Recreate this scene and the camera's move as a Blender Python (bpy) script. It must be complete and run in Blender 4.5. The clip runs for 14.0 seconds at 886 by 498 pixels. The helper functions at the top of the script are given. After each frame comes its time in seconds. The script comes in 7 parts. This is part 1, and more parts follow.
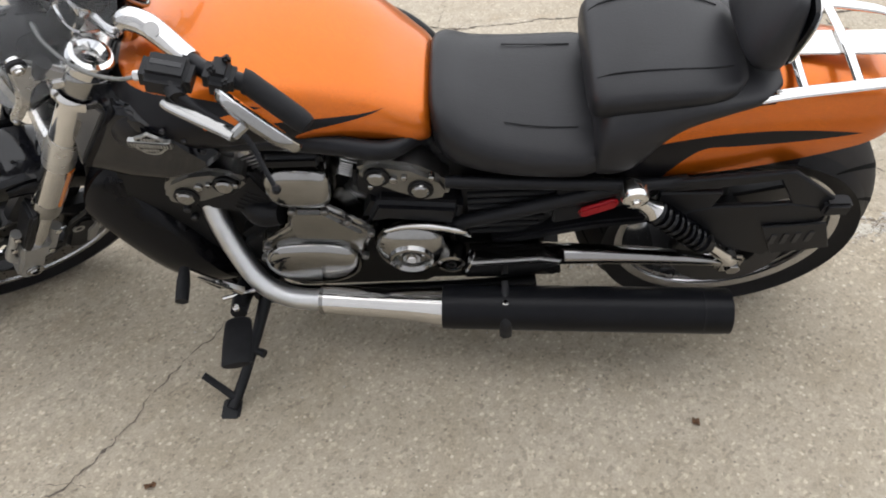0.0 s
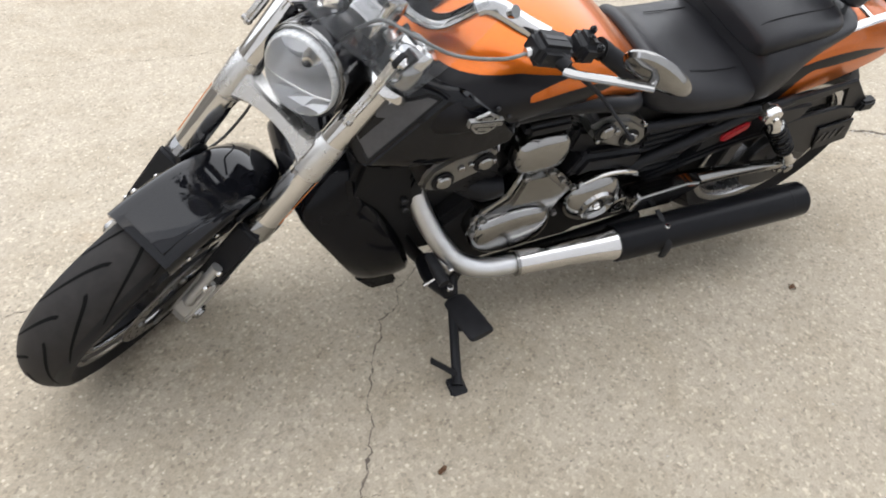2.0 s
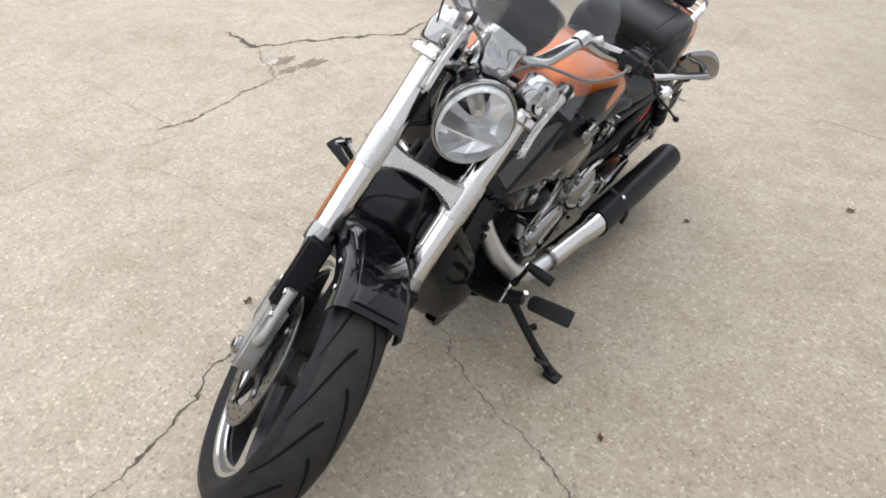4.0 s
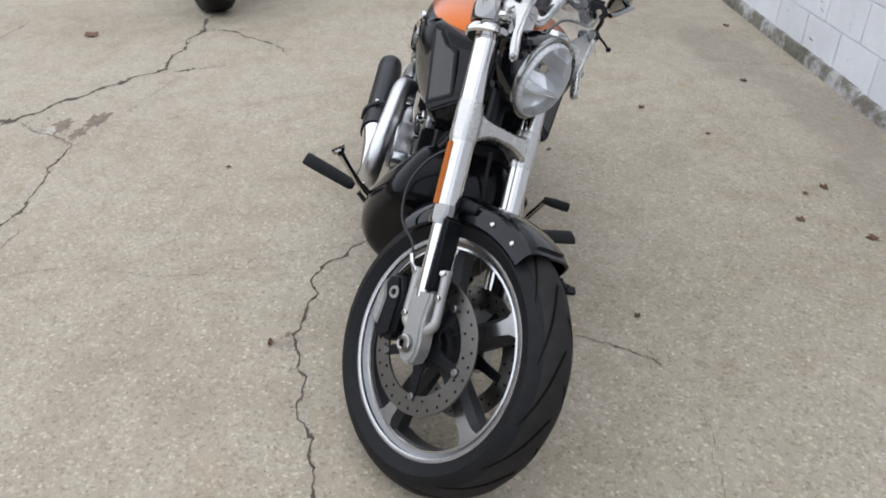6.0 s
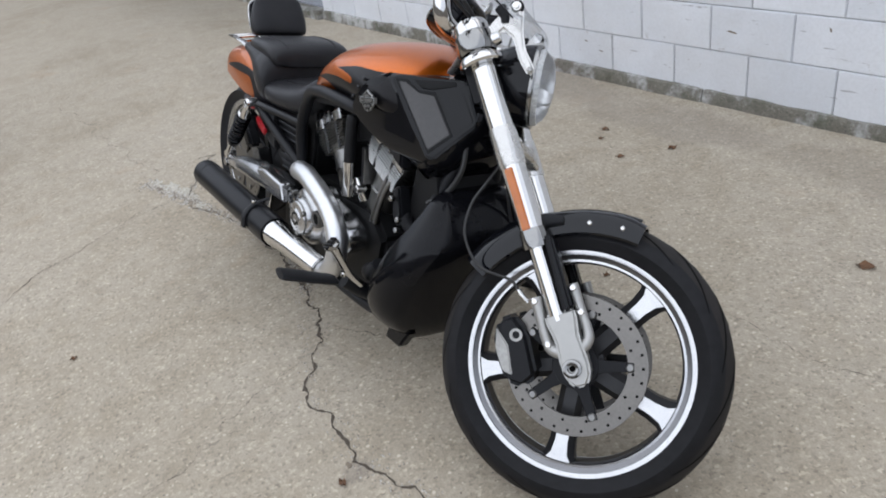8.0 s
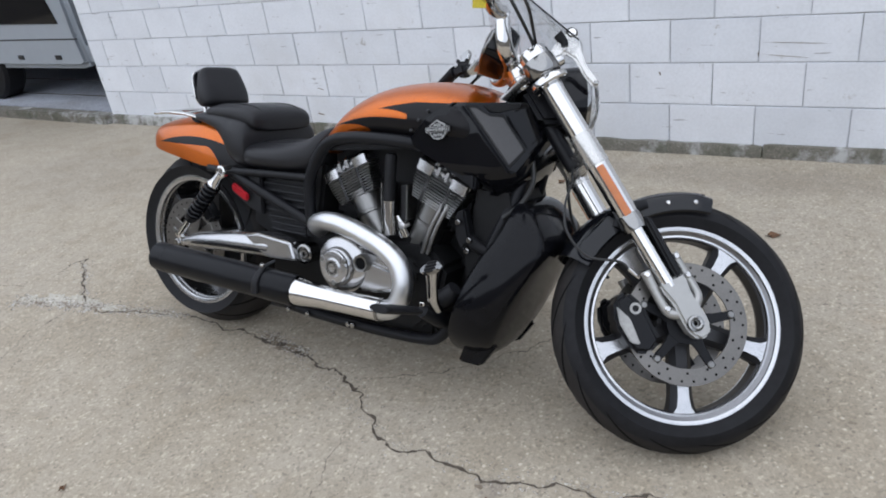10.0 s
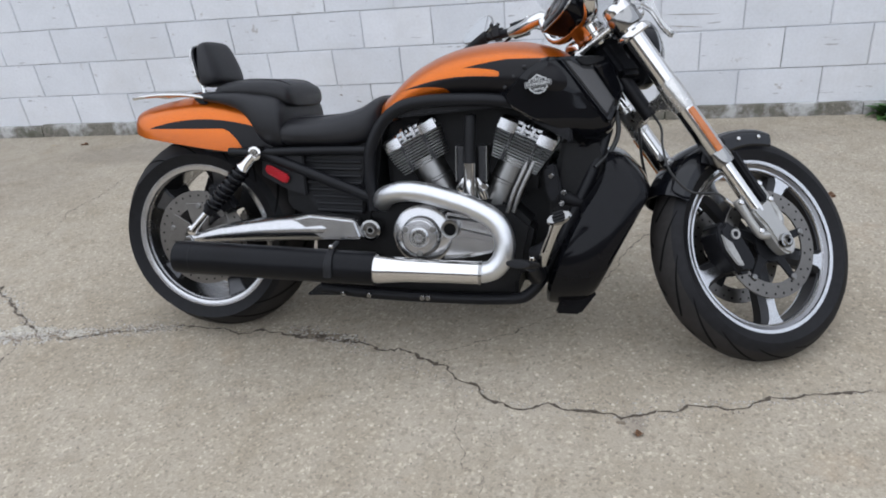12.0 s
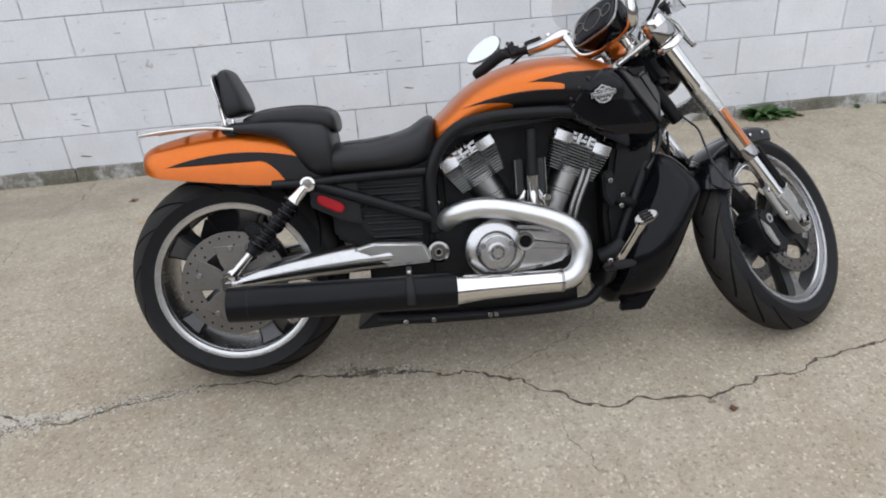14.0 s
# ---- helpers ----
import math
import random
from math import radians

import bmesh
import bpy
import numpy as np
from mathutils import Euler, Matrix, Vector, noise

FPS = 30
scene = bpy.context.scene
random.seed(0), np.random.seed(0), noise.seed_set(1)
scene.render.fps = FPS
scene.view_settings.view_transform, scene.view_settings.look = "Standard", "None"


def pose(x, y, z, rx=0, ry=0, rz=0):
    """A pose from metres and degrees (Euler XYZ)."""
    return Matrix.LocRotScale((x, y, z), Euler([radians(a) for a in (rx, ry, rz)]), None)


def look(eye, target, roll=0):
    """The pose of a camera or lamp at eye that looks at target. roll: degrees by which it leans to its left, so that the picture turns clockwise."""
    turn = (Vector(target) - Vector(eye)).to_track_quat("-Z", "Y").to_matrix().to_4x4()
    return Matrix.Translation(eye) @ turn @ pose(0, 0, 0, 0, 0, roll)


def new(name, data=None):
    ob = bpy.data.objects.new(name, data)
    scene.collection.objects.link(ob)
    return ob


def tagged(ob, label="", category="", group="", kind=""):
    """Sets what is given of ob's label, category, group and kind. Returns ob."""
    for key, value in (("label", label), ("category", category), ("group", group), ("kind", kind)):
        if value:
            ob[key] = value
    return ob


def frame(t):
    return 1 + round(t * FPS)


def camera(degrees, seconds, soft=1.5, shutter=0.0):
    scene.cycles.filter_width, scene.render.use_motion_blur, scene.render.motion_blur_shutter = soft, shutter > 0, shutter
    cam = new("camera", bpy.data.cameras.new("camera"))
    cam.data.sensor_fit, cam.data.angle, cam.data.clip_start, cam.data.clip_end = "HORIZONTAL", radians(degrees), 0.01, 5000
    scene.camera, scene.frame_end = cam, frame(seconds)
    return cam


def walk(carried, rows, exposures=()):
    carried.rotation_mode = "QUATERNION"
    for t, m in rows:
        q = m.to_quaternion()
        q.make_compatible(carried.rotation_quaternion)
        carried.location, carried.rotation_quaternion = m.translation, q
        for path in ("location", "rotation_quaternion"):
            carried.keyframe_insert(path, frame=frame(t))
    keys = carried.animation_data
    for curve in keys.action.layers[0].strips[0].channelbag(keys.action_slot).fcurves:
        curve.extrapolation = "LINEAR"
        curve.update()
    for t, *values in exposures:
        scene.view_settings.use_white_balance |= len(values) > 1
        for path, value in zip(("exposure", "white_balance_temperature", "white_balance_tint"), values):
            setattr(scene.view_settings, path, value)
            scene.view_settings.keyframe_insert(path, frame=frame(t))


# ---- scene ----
cam = camera(64.0, 14.0, soft=1.85, shutter=0.15)
PATH = [
    (0, (0.316, 0.282, 1.269), (0.215, 1.794, -0.036), -4.1),
    (0.5, (0.035, 0.227, 1.295), (0.162, 1.695, -0.057), -2.1),
    (1, (-0.213, 0.288, 1.287), (0.12, 1.759, -0.026), 0.5),
    (1.5, (-0.434, 0.336, 1.295), (0.081, 1.778, 0.009), 1.9),
    (2, (-0.744, 0.311, 1.297), (-0.064, 1.68, 0.007), 2.6),
    (2.5, (-0.991, 0.385, 1.282), (-0.19, 1.639, -0.054), 3.6),
    (3, (-1.188, 0.53, 1.307), (-0.214, 1.74, 0.046), 1.6),
    (3.2, (-1.273, 0.572, 1.308), (-0.199, 1.743, 0.094), 1.8),
    (5.3, (-1.930, 1.233, 1.313), (-0.288, 1.531, 0.199), 0.5),
    (5.5, (-1.980, 1.315, 1.323), (-0.326, 1.539, 0.202), -0.2),
    (6, (-1.978, 1.548, 1.310), (-0.304, 1.602, 0.199), -1.2),
    (6.5, (-1.927, 1.781, 1.332), (-0.264, 1.629, 0.224), -2.1),
    (7, (-1.926, 2.035, 1.323), (-0.304, 1.634, 0.222), -3.3),
    (7.5, (-1.818, 2.232, 1.321), (-0.284, 1.573, 0.220), -6.7),
    (7.7, (-1.756, 2.303, 1.333), (-0.249, 1.556, 0.255), -8.5),
    (9.8, (-1.218, 3.03, 1.329), (-0.186, 1.584, 0.412), -8.3),
    (10, (-1.153, 3.114, 1.321), (-0.161, 1.635, 0.41), -8.2),
    (10.5, (-0.994, 3.265, 1.324), (-0.144, 1.738, 0.351), -6.6),
    (11, (-0.773, 3.306, 1.303), (-0.036, 1.712, 0.345), -6.5),
    (11.5, (-0.559, 3.359, 1.303), (0.041, 1.705, 0.352), -6.2),
    (12, (-0.371, 3.455, 1.304), (0.054, 1.757, 0.336), -5.7),
    (12.5, (-0.191, 3.43, 1.287), (0.117, 1.715, 0.305), -4.8),
    (13, (-0.024, 3.384, 1.31), (0.188, 1.628, 0.377), -5.0),
    (13.5, (0.167, 3.424, 1.305), (0.211, 1.64, 0.403), -4.2),
    (14, (0.381, 3.495, 1.313), (0.249, 1.728, 0.385), -3.6),
]
EXPOSURES = [(0, 1.02, 6400, 10), (1, 1.18, 6350, 10), (2, 1.24, 6300, 10), (3.2, 1.22, 6300, 10), (5.3, 0.65, 6050, 10), (7.7, 0.50, 5950, 10), (9.8, 0.52, 5850, 10), (11, 0.52, 5800, 10), (14, 0.55, 6150, 10)]
walk(cam, [(t, look(eye, target, roll)) for t, eye, target, roll in PATH], EXPOSURES)

# ---- light ----
world = bpy.data.worlds.new("sky")
scene.world = world
world.use_nodes = True
wn = world.node_tree
sky = wn.nodes.new("ShaderNodeTexSky")
sky.sky_type = "NISHITA"
sky.sun_disc = False
sky.sun_elevation, sky.sun_rotation = radians(52), radians(200)
sky.air_density, sky.dust_density, sky.ozone_density = 1.0, 4.0, 1.0
wash = wn.nodes.new("ShaderNodeMixRGB")
wash.inputs[0].default_value = 0.82
wash.inputs[2].default_value = (8.2, 8.3, 8.6, 1)
wn.links.new(sky.outputs[0], wash.inputs[1])
wn.links.new(wash.outputs[0], wn.nodes["Background"].inputs[0])
wn.nodes["Background"].inputs[1].default_value = 0.11

sun = new("sun", bpy.data.lights.new("sun", "SUN"))
sun.data.energy, sun.data.angle, sun.data.color = 0.9, radians(110), (1.0, 0.96, 0.9)
sun.matrix_world = look((0, 0, 0), (-0.25, -0.75, -1.25))


# ---- materials ----
def shader(name, base=(0.5, 0.5, 0.5), rough=0.5, metal=0.0, coat=0.0):
    m = bpy.data.materials.new(name)
    m.use_nodes = True
    b = m.node_tree.nodes["Principled BSDF"]
    b.inputs["Base Color"].default_value = (*base, 1)
    b.inputs["Roughness"].default_value = rough
    b.inputs["Metallic"].default_value = metal
    b.inputs["Coat Weight"].default_value = coat
    b.inputs["Coat Roughness"].default_value = 0.03
    return m, m.node_tree, b


def node(nt, kind, **sets):
    n = nt.nodes.new(kind)
    for key, value in sets.items():
        n.inputs[key].default_value = value
    return n


def coords(nt):
    return nt.nodes.new("ShaderNodeTexCoord").outputs["Object"]


def noise_tex(nt, scale, detail=4.0, rough=0.55, vec=None):
    n = node(nt, "ShaderNodeTexNoise", Scale=scale, Detail=detail, Roughness=rough)
    nt.links.new(vec if vec else coords(nt), n.inputs["Vector"])
    return n.outputs["Fac"]


def ramp(nt, fac, stops):
    r = nt.nodes.new("ShaderNodeValToRGB")
    e = r.color_ramp.elements
    while len(e) < len(stops):
        e.new(0.5)
    for n, (at, col) in enumerate(stops):
        e[n].position = at
        e[n].color = (*col, 1) if len(col) == 3 else col
    nt.links.new(fac, r.inputs[0])
    return r.outputs[0]


def mix(nt, fac, a, b, mode="MIX"):
    n = nt.nodes.new("ShaderNodeMixRGB")
    n.blend_type = mode
    for socket, value in zip(n.inputs, (fac, a, b)):
        if isinstance(value, (int, float)):
            socket.default_value = value
        elif isinstance(value, tuple):
            socket.default_value = (*value, 1)
        else:
            nt.links.new(value, socket)
    return n.outputs[0]


def calc(nt, op, a, b=None, c=None):
    n = nt.nodes.new("ShaderNodeMath")
    n.operation = op
    for socket, value in zip(n.inputs, (a, b, c)):
        if value is None:
            continue
        if isinstance(value, (int, float)):
            socket.default_value = value
        else:
            nt.links.new(value, socket)
    return n.outputs[0]


def relief(nt, b, height, strength=0.3, distance=0.002):
    n = node(nt, "ShaderNodeBump", Strength=strength, Distance=distance)
    nt.links.new(height, n.inputs["Height"])
    nt.links.new(n.outputs[0], b.inputs["Normal"])


def worn(name, base, rough, metal=0.0, coat=0.0, scale=30, vary=0.25, spread=0.12, bump=0.0, bump_scale=300, spec=0.5):
    """A surface whose colour and gloss vary at two scales."""
    m, nt, b = shader(name, base, rough, metal, coat)
    b.inputs["Specular IOR Level"].default_value = spec
    big, fine = noise_tex(nt, scale * 0.25, 3), noise_tex(nt, scale * 3, 5)
    blend = mix(nt, 0.5, big, fine)
    dark = tuple(c * (1 - vary) for c in base)
    light = tuple(min(1, c * (1 + vary)) for c in base)
    nt.links.new(ramp(nt, blend, [(0.3, dark), (0.7, light)]), b.inputs["Base Color"])
    r = nt.nodes.new("ShaderNodeMapRange")
    r.inputs["To Min"].default_value, r.inputs["To Max"].default_value = max(0.02, rough - spread), min(1, rough + spread)
    nt.links.new(blend, r.inputs["Value"])
    nt.links.new(r.outputs[0], b.inputs["Roughness"])
    if bump:
        relief(nt, b, noise_tex(nt, bump_scale, 3), bump, 0.001)
    return m


CHROME = worn("chrome", (0.66, 0.65, 0.635), 0.07, 1.0, scale=20, vary=0.04, spread=0.04)
SATIN_ALLOY = worn("satin_alloy", (0.30, 0.297, 0.29), 0.13, 1.0, scale=14, vary=0.06, spread=0.05)
CAST_SILVER = worn("cast_silver", (0.40, 0.395, 0.38), 0.36, 0.6, scale=18, vary=0.08, spread=0.08)
SILVER = worn("silver_paint", (0.58, 0.57, 0.55), 0.27, 0.88, scale=18, vary=0.06, spread=0.08)
BRIGHT_ALLOY = worn("bright_alloy", (0.50, 0.50, 0.505), 0.25, 1.0, scale=16, vary=0.08, spread=0.10)
MUFFLER_BLACK = worn("muffler_black", (0.0055, 0.0058, 0.0072), 0.32, 0.0, scale=26, vary=0.3, spread=0.1, spec=0.15)
CAST_ALLOY = worn("cast_alloy", (0.24, 0.237, 0.23), 0.34, 1.0, scale=22, vary=0.1, spread=0.07)
FIN_ALLOY = worn("fin_alloy", (0.46, 0.46, 0.455), 0.30, 1.0, scale=60, vary=0.15)
SPOKE_GREY = worn("spoke_grey", (0.10, 0.10, 0.105), 0.35, 0.9, scale=30, vary=0.15)
RIM_STEP = worn("rim_step", (0.20, 0.20, 0.205), 0.34, 1.0, scale=24, vary=0.1, spread=0.06)
BARREL_GREY = worn("rim_barrel", (0.22, 0.22, 0.225), 0.26, 0.95, scale=16, vary=0.12, spread=0.08)
RIM_ALLOY = worn("rim_alloy", (0.56, 0.56, 0.565), 0.24, 1.0, scale=20, vary=0.08, spread=0.06)
DARK_ALLOY = worn("dark_alloy", (0.022, 0.022, 0.024), 0.42, 0.3, scale=30, vary=0.25)
DISC_STEEL = worn("disc_steel", (0.185, 0.176, 0.164), 0.36, 1.0, scale=60, vary=0.15)
GLOSS_BLACK = worn("gloss_black", (0.0040, 0.0042, 0.0056), 0.06, 0.0, 0.14, scale=15, vary=0.3, spread=0.03, spec=0.20)
GUARD_BLACK = worn("mudguard_black", (0.0045, 0.0048, 0.0064), 0.05, 0.0, 0.2, scale=15, vary=0.3, spread=0.04, spec=0.27)
SATIN_BLACK = worn("satin_black", (0.0075, 0.0078, 0.0095), 0.40, 0.0, scale=30, vary=0.3, spread=0.1, spec=0.2)
PLASTIC = worn("black_plastic", (0.0105, 0.0107, 0.0122), 0.48, 0.0, scale=40, vary=0.3, bump=0.05, bump_scale=500, spec=0.22)
RUBBER = worn("rubber", (0.0105, 0.0105, 0.0118), 0.55, 0.0, scale=18, vary=0.4, spread=0.12, spec=0.18)
DUSTY_RUBBER = worn("dusty_rubber", (0.022, 0.020, 0.019), 0.7, 0.0, scale=14, vary=0.35, spread=0.12, spec=0.2)
# near-black for grooves and holes, their shade put in the colour; badge bars too
TREAD = worn("tread_groove", (0.005, 0.005, 0.005), 0.9, scale=30, spec=0.1)
MESH_GREY = worn("scoop_panel", (0.062, 0.06, 0.06), 0.36, 0.2, 0.1, scale=40, vary=0.15, spread=0.08, spec=0.4)
WIRE = worn("cable", (0.015, 0.015, 0.015), 0.45, scale=60)
BRAID = worn("braided_hose", (0.18, 0.18, 0.17), 0.45, 0.6, scale=300, vary=0.4)
EMBLEM = worn("emblem_metal", (0.36, 0.36, 0.35), 0.3, 0.9, scale=60, vary=0.15)
BRAKE_GREY = worn("caliper_grey", (0.34, 0.335, 0.32), 0.4, 0.5, scale=50)
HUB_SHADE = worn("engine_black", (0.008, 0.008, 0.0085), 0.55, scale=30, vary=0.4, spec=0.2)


def leather():
    m, nt, b = shader("seat_vinyl", (0.010, 0.010, 0.012), 0.42)
    b.inputs["Specular IOR Level"].default_value = 0.3
    cells = node(nt, "ShaderNodeTexVoronoi", Scale=380)
    nt.links.new(coords(nt), cells.inputs["Vector"])
    relief(nt, b, cells.outputs["Distance"], 0.25, 0.0008)
    dust = noise_tex(nt, 9, 5)
    nt.links.new(ramp(nt, dust, [(0.3, (0.009, 0.009, 0.0105)), (0.75, (0.019, 0.019, 0.0215))]), b.inputs["Base Color"])
    nt.links.new(ramp(nt, dust, [(0.3, (0.36, 0.36, 0.36)), (0.75, (0.52, 0.52, 0.52))]), b.inputs["Roughness"])
    return m


SHROUD_BLACK = worn("shroud_black", (0.0046, 0.0047, 0.0060), 0.12, 0.0, scale=15, vary=0.3, spread=0.05, spec=0.16)
SEAT = leather()

ORANGE = (0.56, 0.128, 0.0035)
COPPER = (0.34, 0.072, 0.004)
INK = (0.007, 0.0065, 0.0075)


def tongue(nt, x, z, tip, root, curve, width, sharp):
    """1 inside a flame lick: it runs from x = root to a rounded tip, round the arc z = a + b x + c x x."""
    a, b, c = curve
    mid = calc(nt, "ADD", calc(nt, "MULTIPLY_ADD", x, b, a), calc(nt, "MULTIPLY", calc(nt, "MULTIPLY", x, x), c))
    along = calc(nt, "MULTIPLY", calc(nt, "SUBTRACT", x, tip), 1 / (root - tip))
    room = calc(nt, "MULTIPLY", calc(nt, "POWER", calc(nt, "MAXIMUM", along, 0.0), sharp), width)
    inside = calc(nt, "LESS_THAN", calc(nt, "ABSOLUTE", calc(nt, "SUBTRACT", z, mid)), room)
    return calc(nt, "MULTIPLY", inside, calc(nt, "LESS_THAN", along, 1.0))


def flake_paint(name, tank):
    m, nt, b = shader(name, ORANGE, 0.33, 0.75, 0.45)
    split = nt.nodes.new("ShaderNodeSeparateXYZ")
    nt.links.new(coords(nt), split.inputs[0])
    x, z = split.outputs[0], split.outputs[2]
    speck = node(nt, "ShaderNodeTexVoronoi", Scale=1600)
    nt.links.new(coords(nt), speck.inputs["Vector"])
    flake = ramp(nt, speck.outputs["Color"], [(0.2, tuple(c * 0.75 for c in ORANGE)), (0.8, tuple(min(1, c * 1.25) for c in ORANGE))])
    cloud = noise_tex(nt, 7, 3)
    flake = mix(nt, calc(nt, "MULTIPLY", cloud, 0.35), flake, COPPER)
    if tank:
        # the flames sit a little higher on the left
        left = calc(nt, "LESS_THAN", split.outputs[1], 0.0)
        z = calc(nt, "MULTIPLY_ADD", left, -0.018, z)
        # upper rim of the black, flat towards the front and falling to the seat
        back = calc(nt, "MAXIMUM", calc(nt, "ADD", x, 0.13), 0.0)
        edge = calc(nt, "ADD", calc(nt, "MULTIPLY_ADD", back, -0.125, 0.8090), calc(nt, "MULTIPLY", calc(nt, "MULTIPLY", back, back), -0.42))
        black = calc(nt, "LESS_THAN", z, edge)
        licks = calc(nt, "MAXIMUM",
                     tongue(nt, x, z, -0.112, 0.27, (0.7775, -0.045, -0.90), 0.0135, 0.16),
                     tongue(nt, x, z, 0.026, 0.24, (0.7270, 0.06, -1.10), 0.0300, 0.4))
        black = calc(nt, "MULTIPLY", black, calc(nt, "SUBTRACT", 1.0, licks))
        black = calc(nt, "MULTIPLY", black, calc(nt, "LESS_THAN", x, 0.200))
    else:
        far = calc(nt, "SUBTRACT", x, 0.80)
        upper = calc(nt, "MULTIPLY_ADD", calc(nt, "MULTIPLY", far, far), -0.75, 0.665)
        bend = calc(nt, "MAXIMUM", calc(nt, "SUBTRACT", 0.735, x), 0.0)
        lower = calc(nt, "MULTIPLY_ADD", calc(nt, "MULTIPLY", bend, bend), -12.0, 0.637)
        black = calc(nt, "MULTIPLY", calc(nt, "LESS_THAN", z, upper), calc(nt, "GREATER_THAN", z, lower))
    nt.links.new(mix(nt, black, flake, INK), b.inputs["Base Color"])
    nt.links.new(calc(nt, "MULTIPLY_ADD", black, -0.75, 0.75), b.inputs["Metallic"])
    nt.links.new(calc(nt, "MULTIPLY_ADD", black, -0.38, 0.45), b.inputs["Coat Weight"])
    nt.links.new(calc(nt, "MULTIPLY_ADD", black, -0.34, 0.5), b.inputs["Specular IOR Level"])
    return m


TANK_PAINT = flake_paint("tank_paint", True)
FENDER_PAINT = flake_paint("fender_paint", False)


def lens(name, tint, rough=0.02, ior=1.45):
    m, nt, b = shader(name, tint, rough)
    b.inputs["Transmission Weight"].default_value = 1.0
    b.inputs["IOR"].default_value = ior
    return m


CLEAR = lens("clear_lens", (0.98, 0.98, 0.98), 0.07, ior=1.2)


def thin_pane(name, tint):
    """A thin clear sheet: it lets light straight through and mirrors a little of the sky."""
    m = bpy.data.materials.new(name)
    m.use_nodes = True
    nt = m.node_tree
    nt.nodes.remove(nt.nodes["Principled BSDF"])
    clear = node(nt, "ShaderNodeBsdfTransparent", Color=(*tint, 1))
    gloss = node(nt, "ShaderNodeBsdfGlossy", Roughness=0.10)
    slant = nt.nodes.new("ShaderNodeLayerWeight").outputs["Facing"]
    edge = calc(nt, "MULTIPLY_ADD", calc(nt, "POWER", slant, 3.0), 0.45, 0.07)
    blend = nt.nodes.new("ShaderNodeMixShader")
    for socket, out in zip(blend.inputs, (edge, clear.outputs[0], gloss.outputs[0])):
        nt.links.new(out, socket)
    nt.links.new(blend.outputs[0], nt.nodes["Material Output"].inputs[0])
    return m


SMOKE = thin_pane("windscreen", (0.84, 0.85, 0.86))
MIRROR, _, _ = shader("mirror_glass", (0.85, 0.86, 0.87), 0.02, 1.0)
AMBER = worn("amber_reflector", (0.46, 0.13, 0.018), 0.22, 0.0, 0.5, scale=120, vary=0.15)
RED = worn("red_reflector", (0.30, 0.006, 0.012), 0.3, 0.0, 0.08, scale=100, vary=0.2, spec=0.25)
TURQ = worn("green_paint", (0.01, 0.05, 0.04), 0.3, 0.2, 0.8, scale=10)
# van paint made darker and greyer: the garage shade is in its colour
VAN_SHADED = worn("van_paint_shaded", (0.30, 0.33, 0.365), 0.35, 0.0, 0.5, scale=3, vary=0.06)
LEAF = worn("weed_leaf", (0.05, 0.11, 0.025), 0.5, 0.0, scale=40, vary=0.4)
DRY_LEAF = worn("dry_leaf", (0.12, 0.06, 0.028), 0.8, scale=60, vary=0.4)
YELLOW = worn("yellow_tag", (0.62, 0.5, 0.02), 0.5, scale=50)
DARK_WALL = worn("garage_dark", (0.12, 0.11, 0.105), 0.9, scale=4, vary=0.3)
# for walls out of view, added so metal and gloss reflect something dark
UNSEEN_WALL = worn("unseen_wall", (0.21, 0.195, 0.175), 0.9, scale=2, vary=0.35, bump=0.3, bump_scale=40)


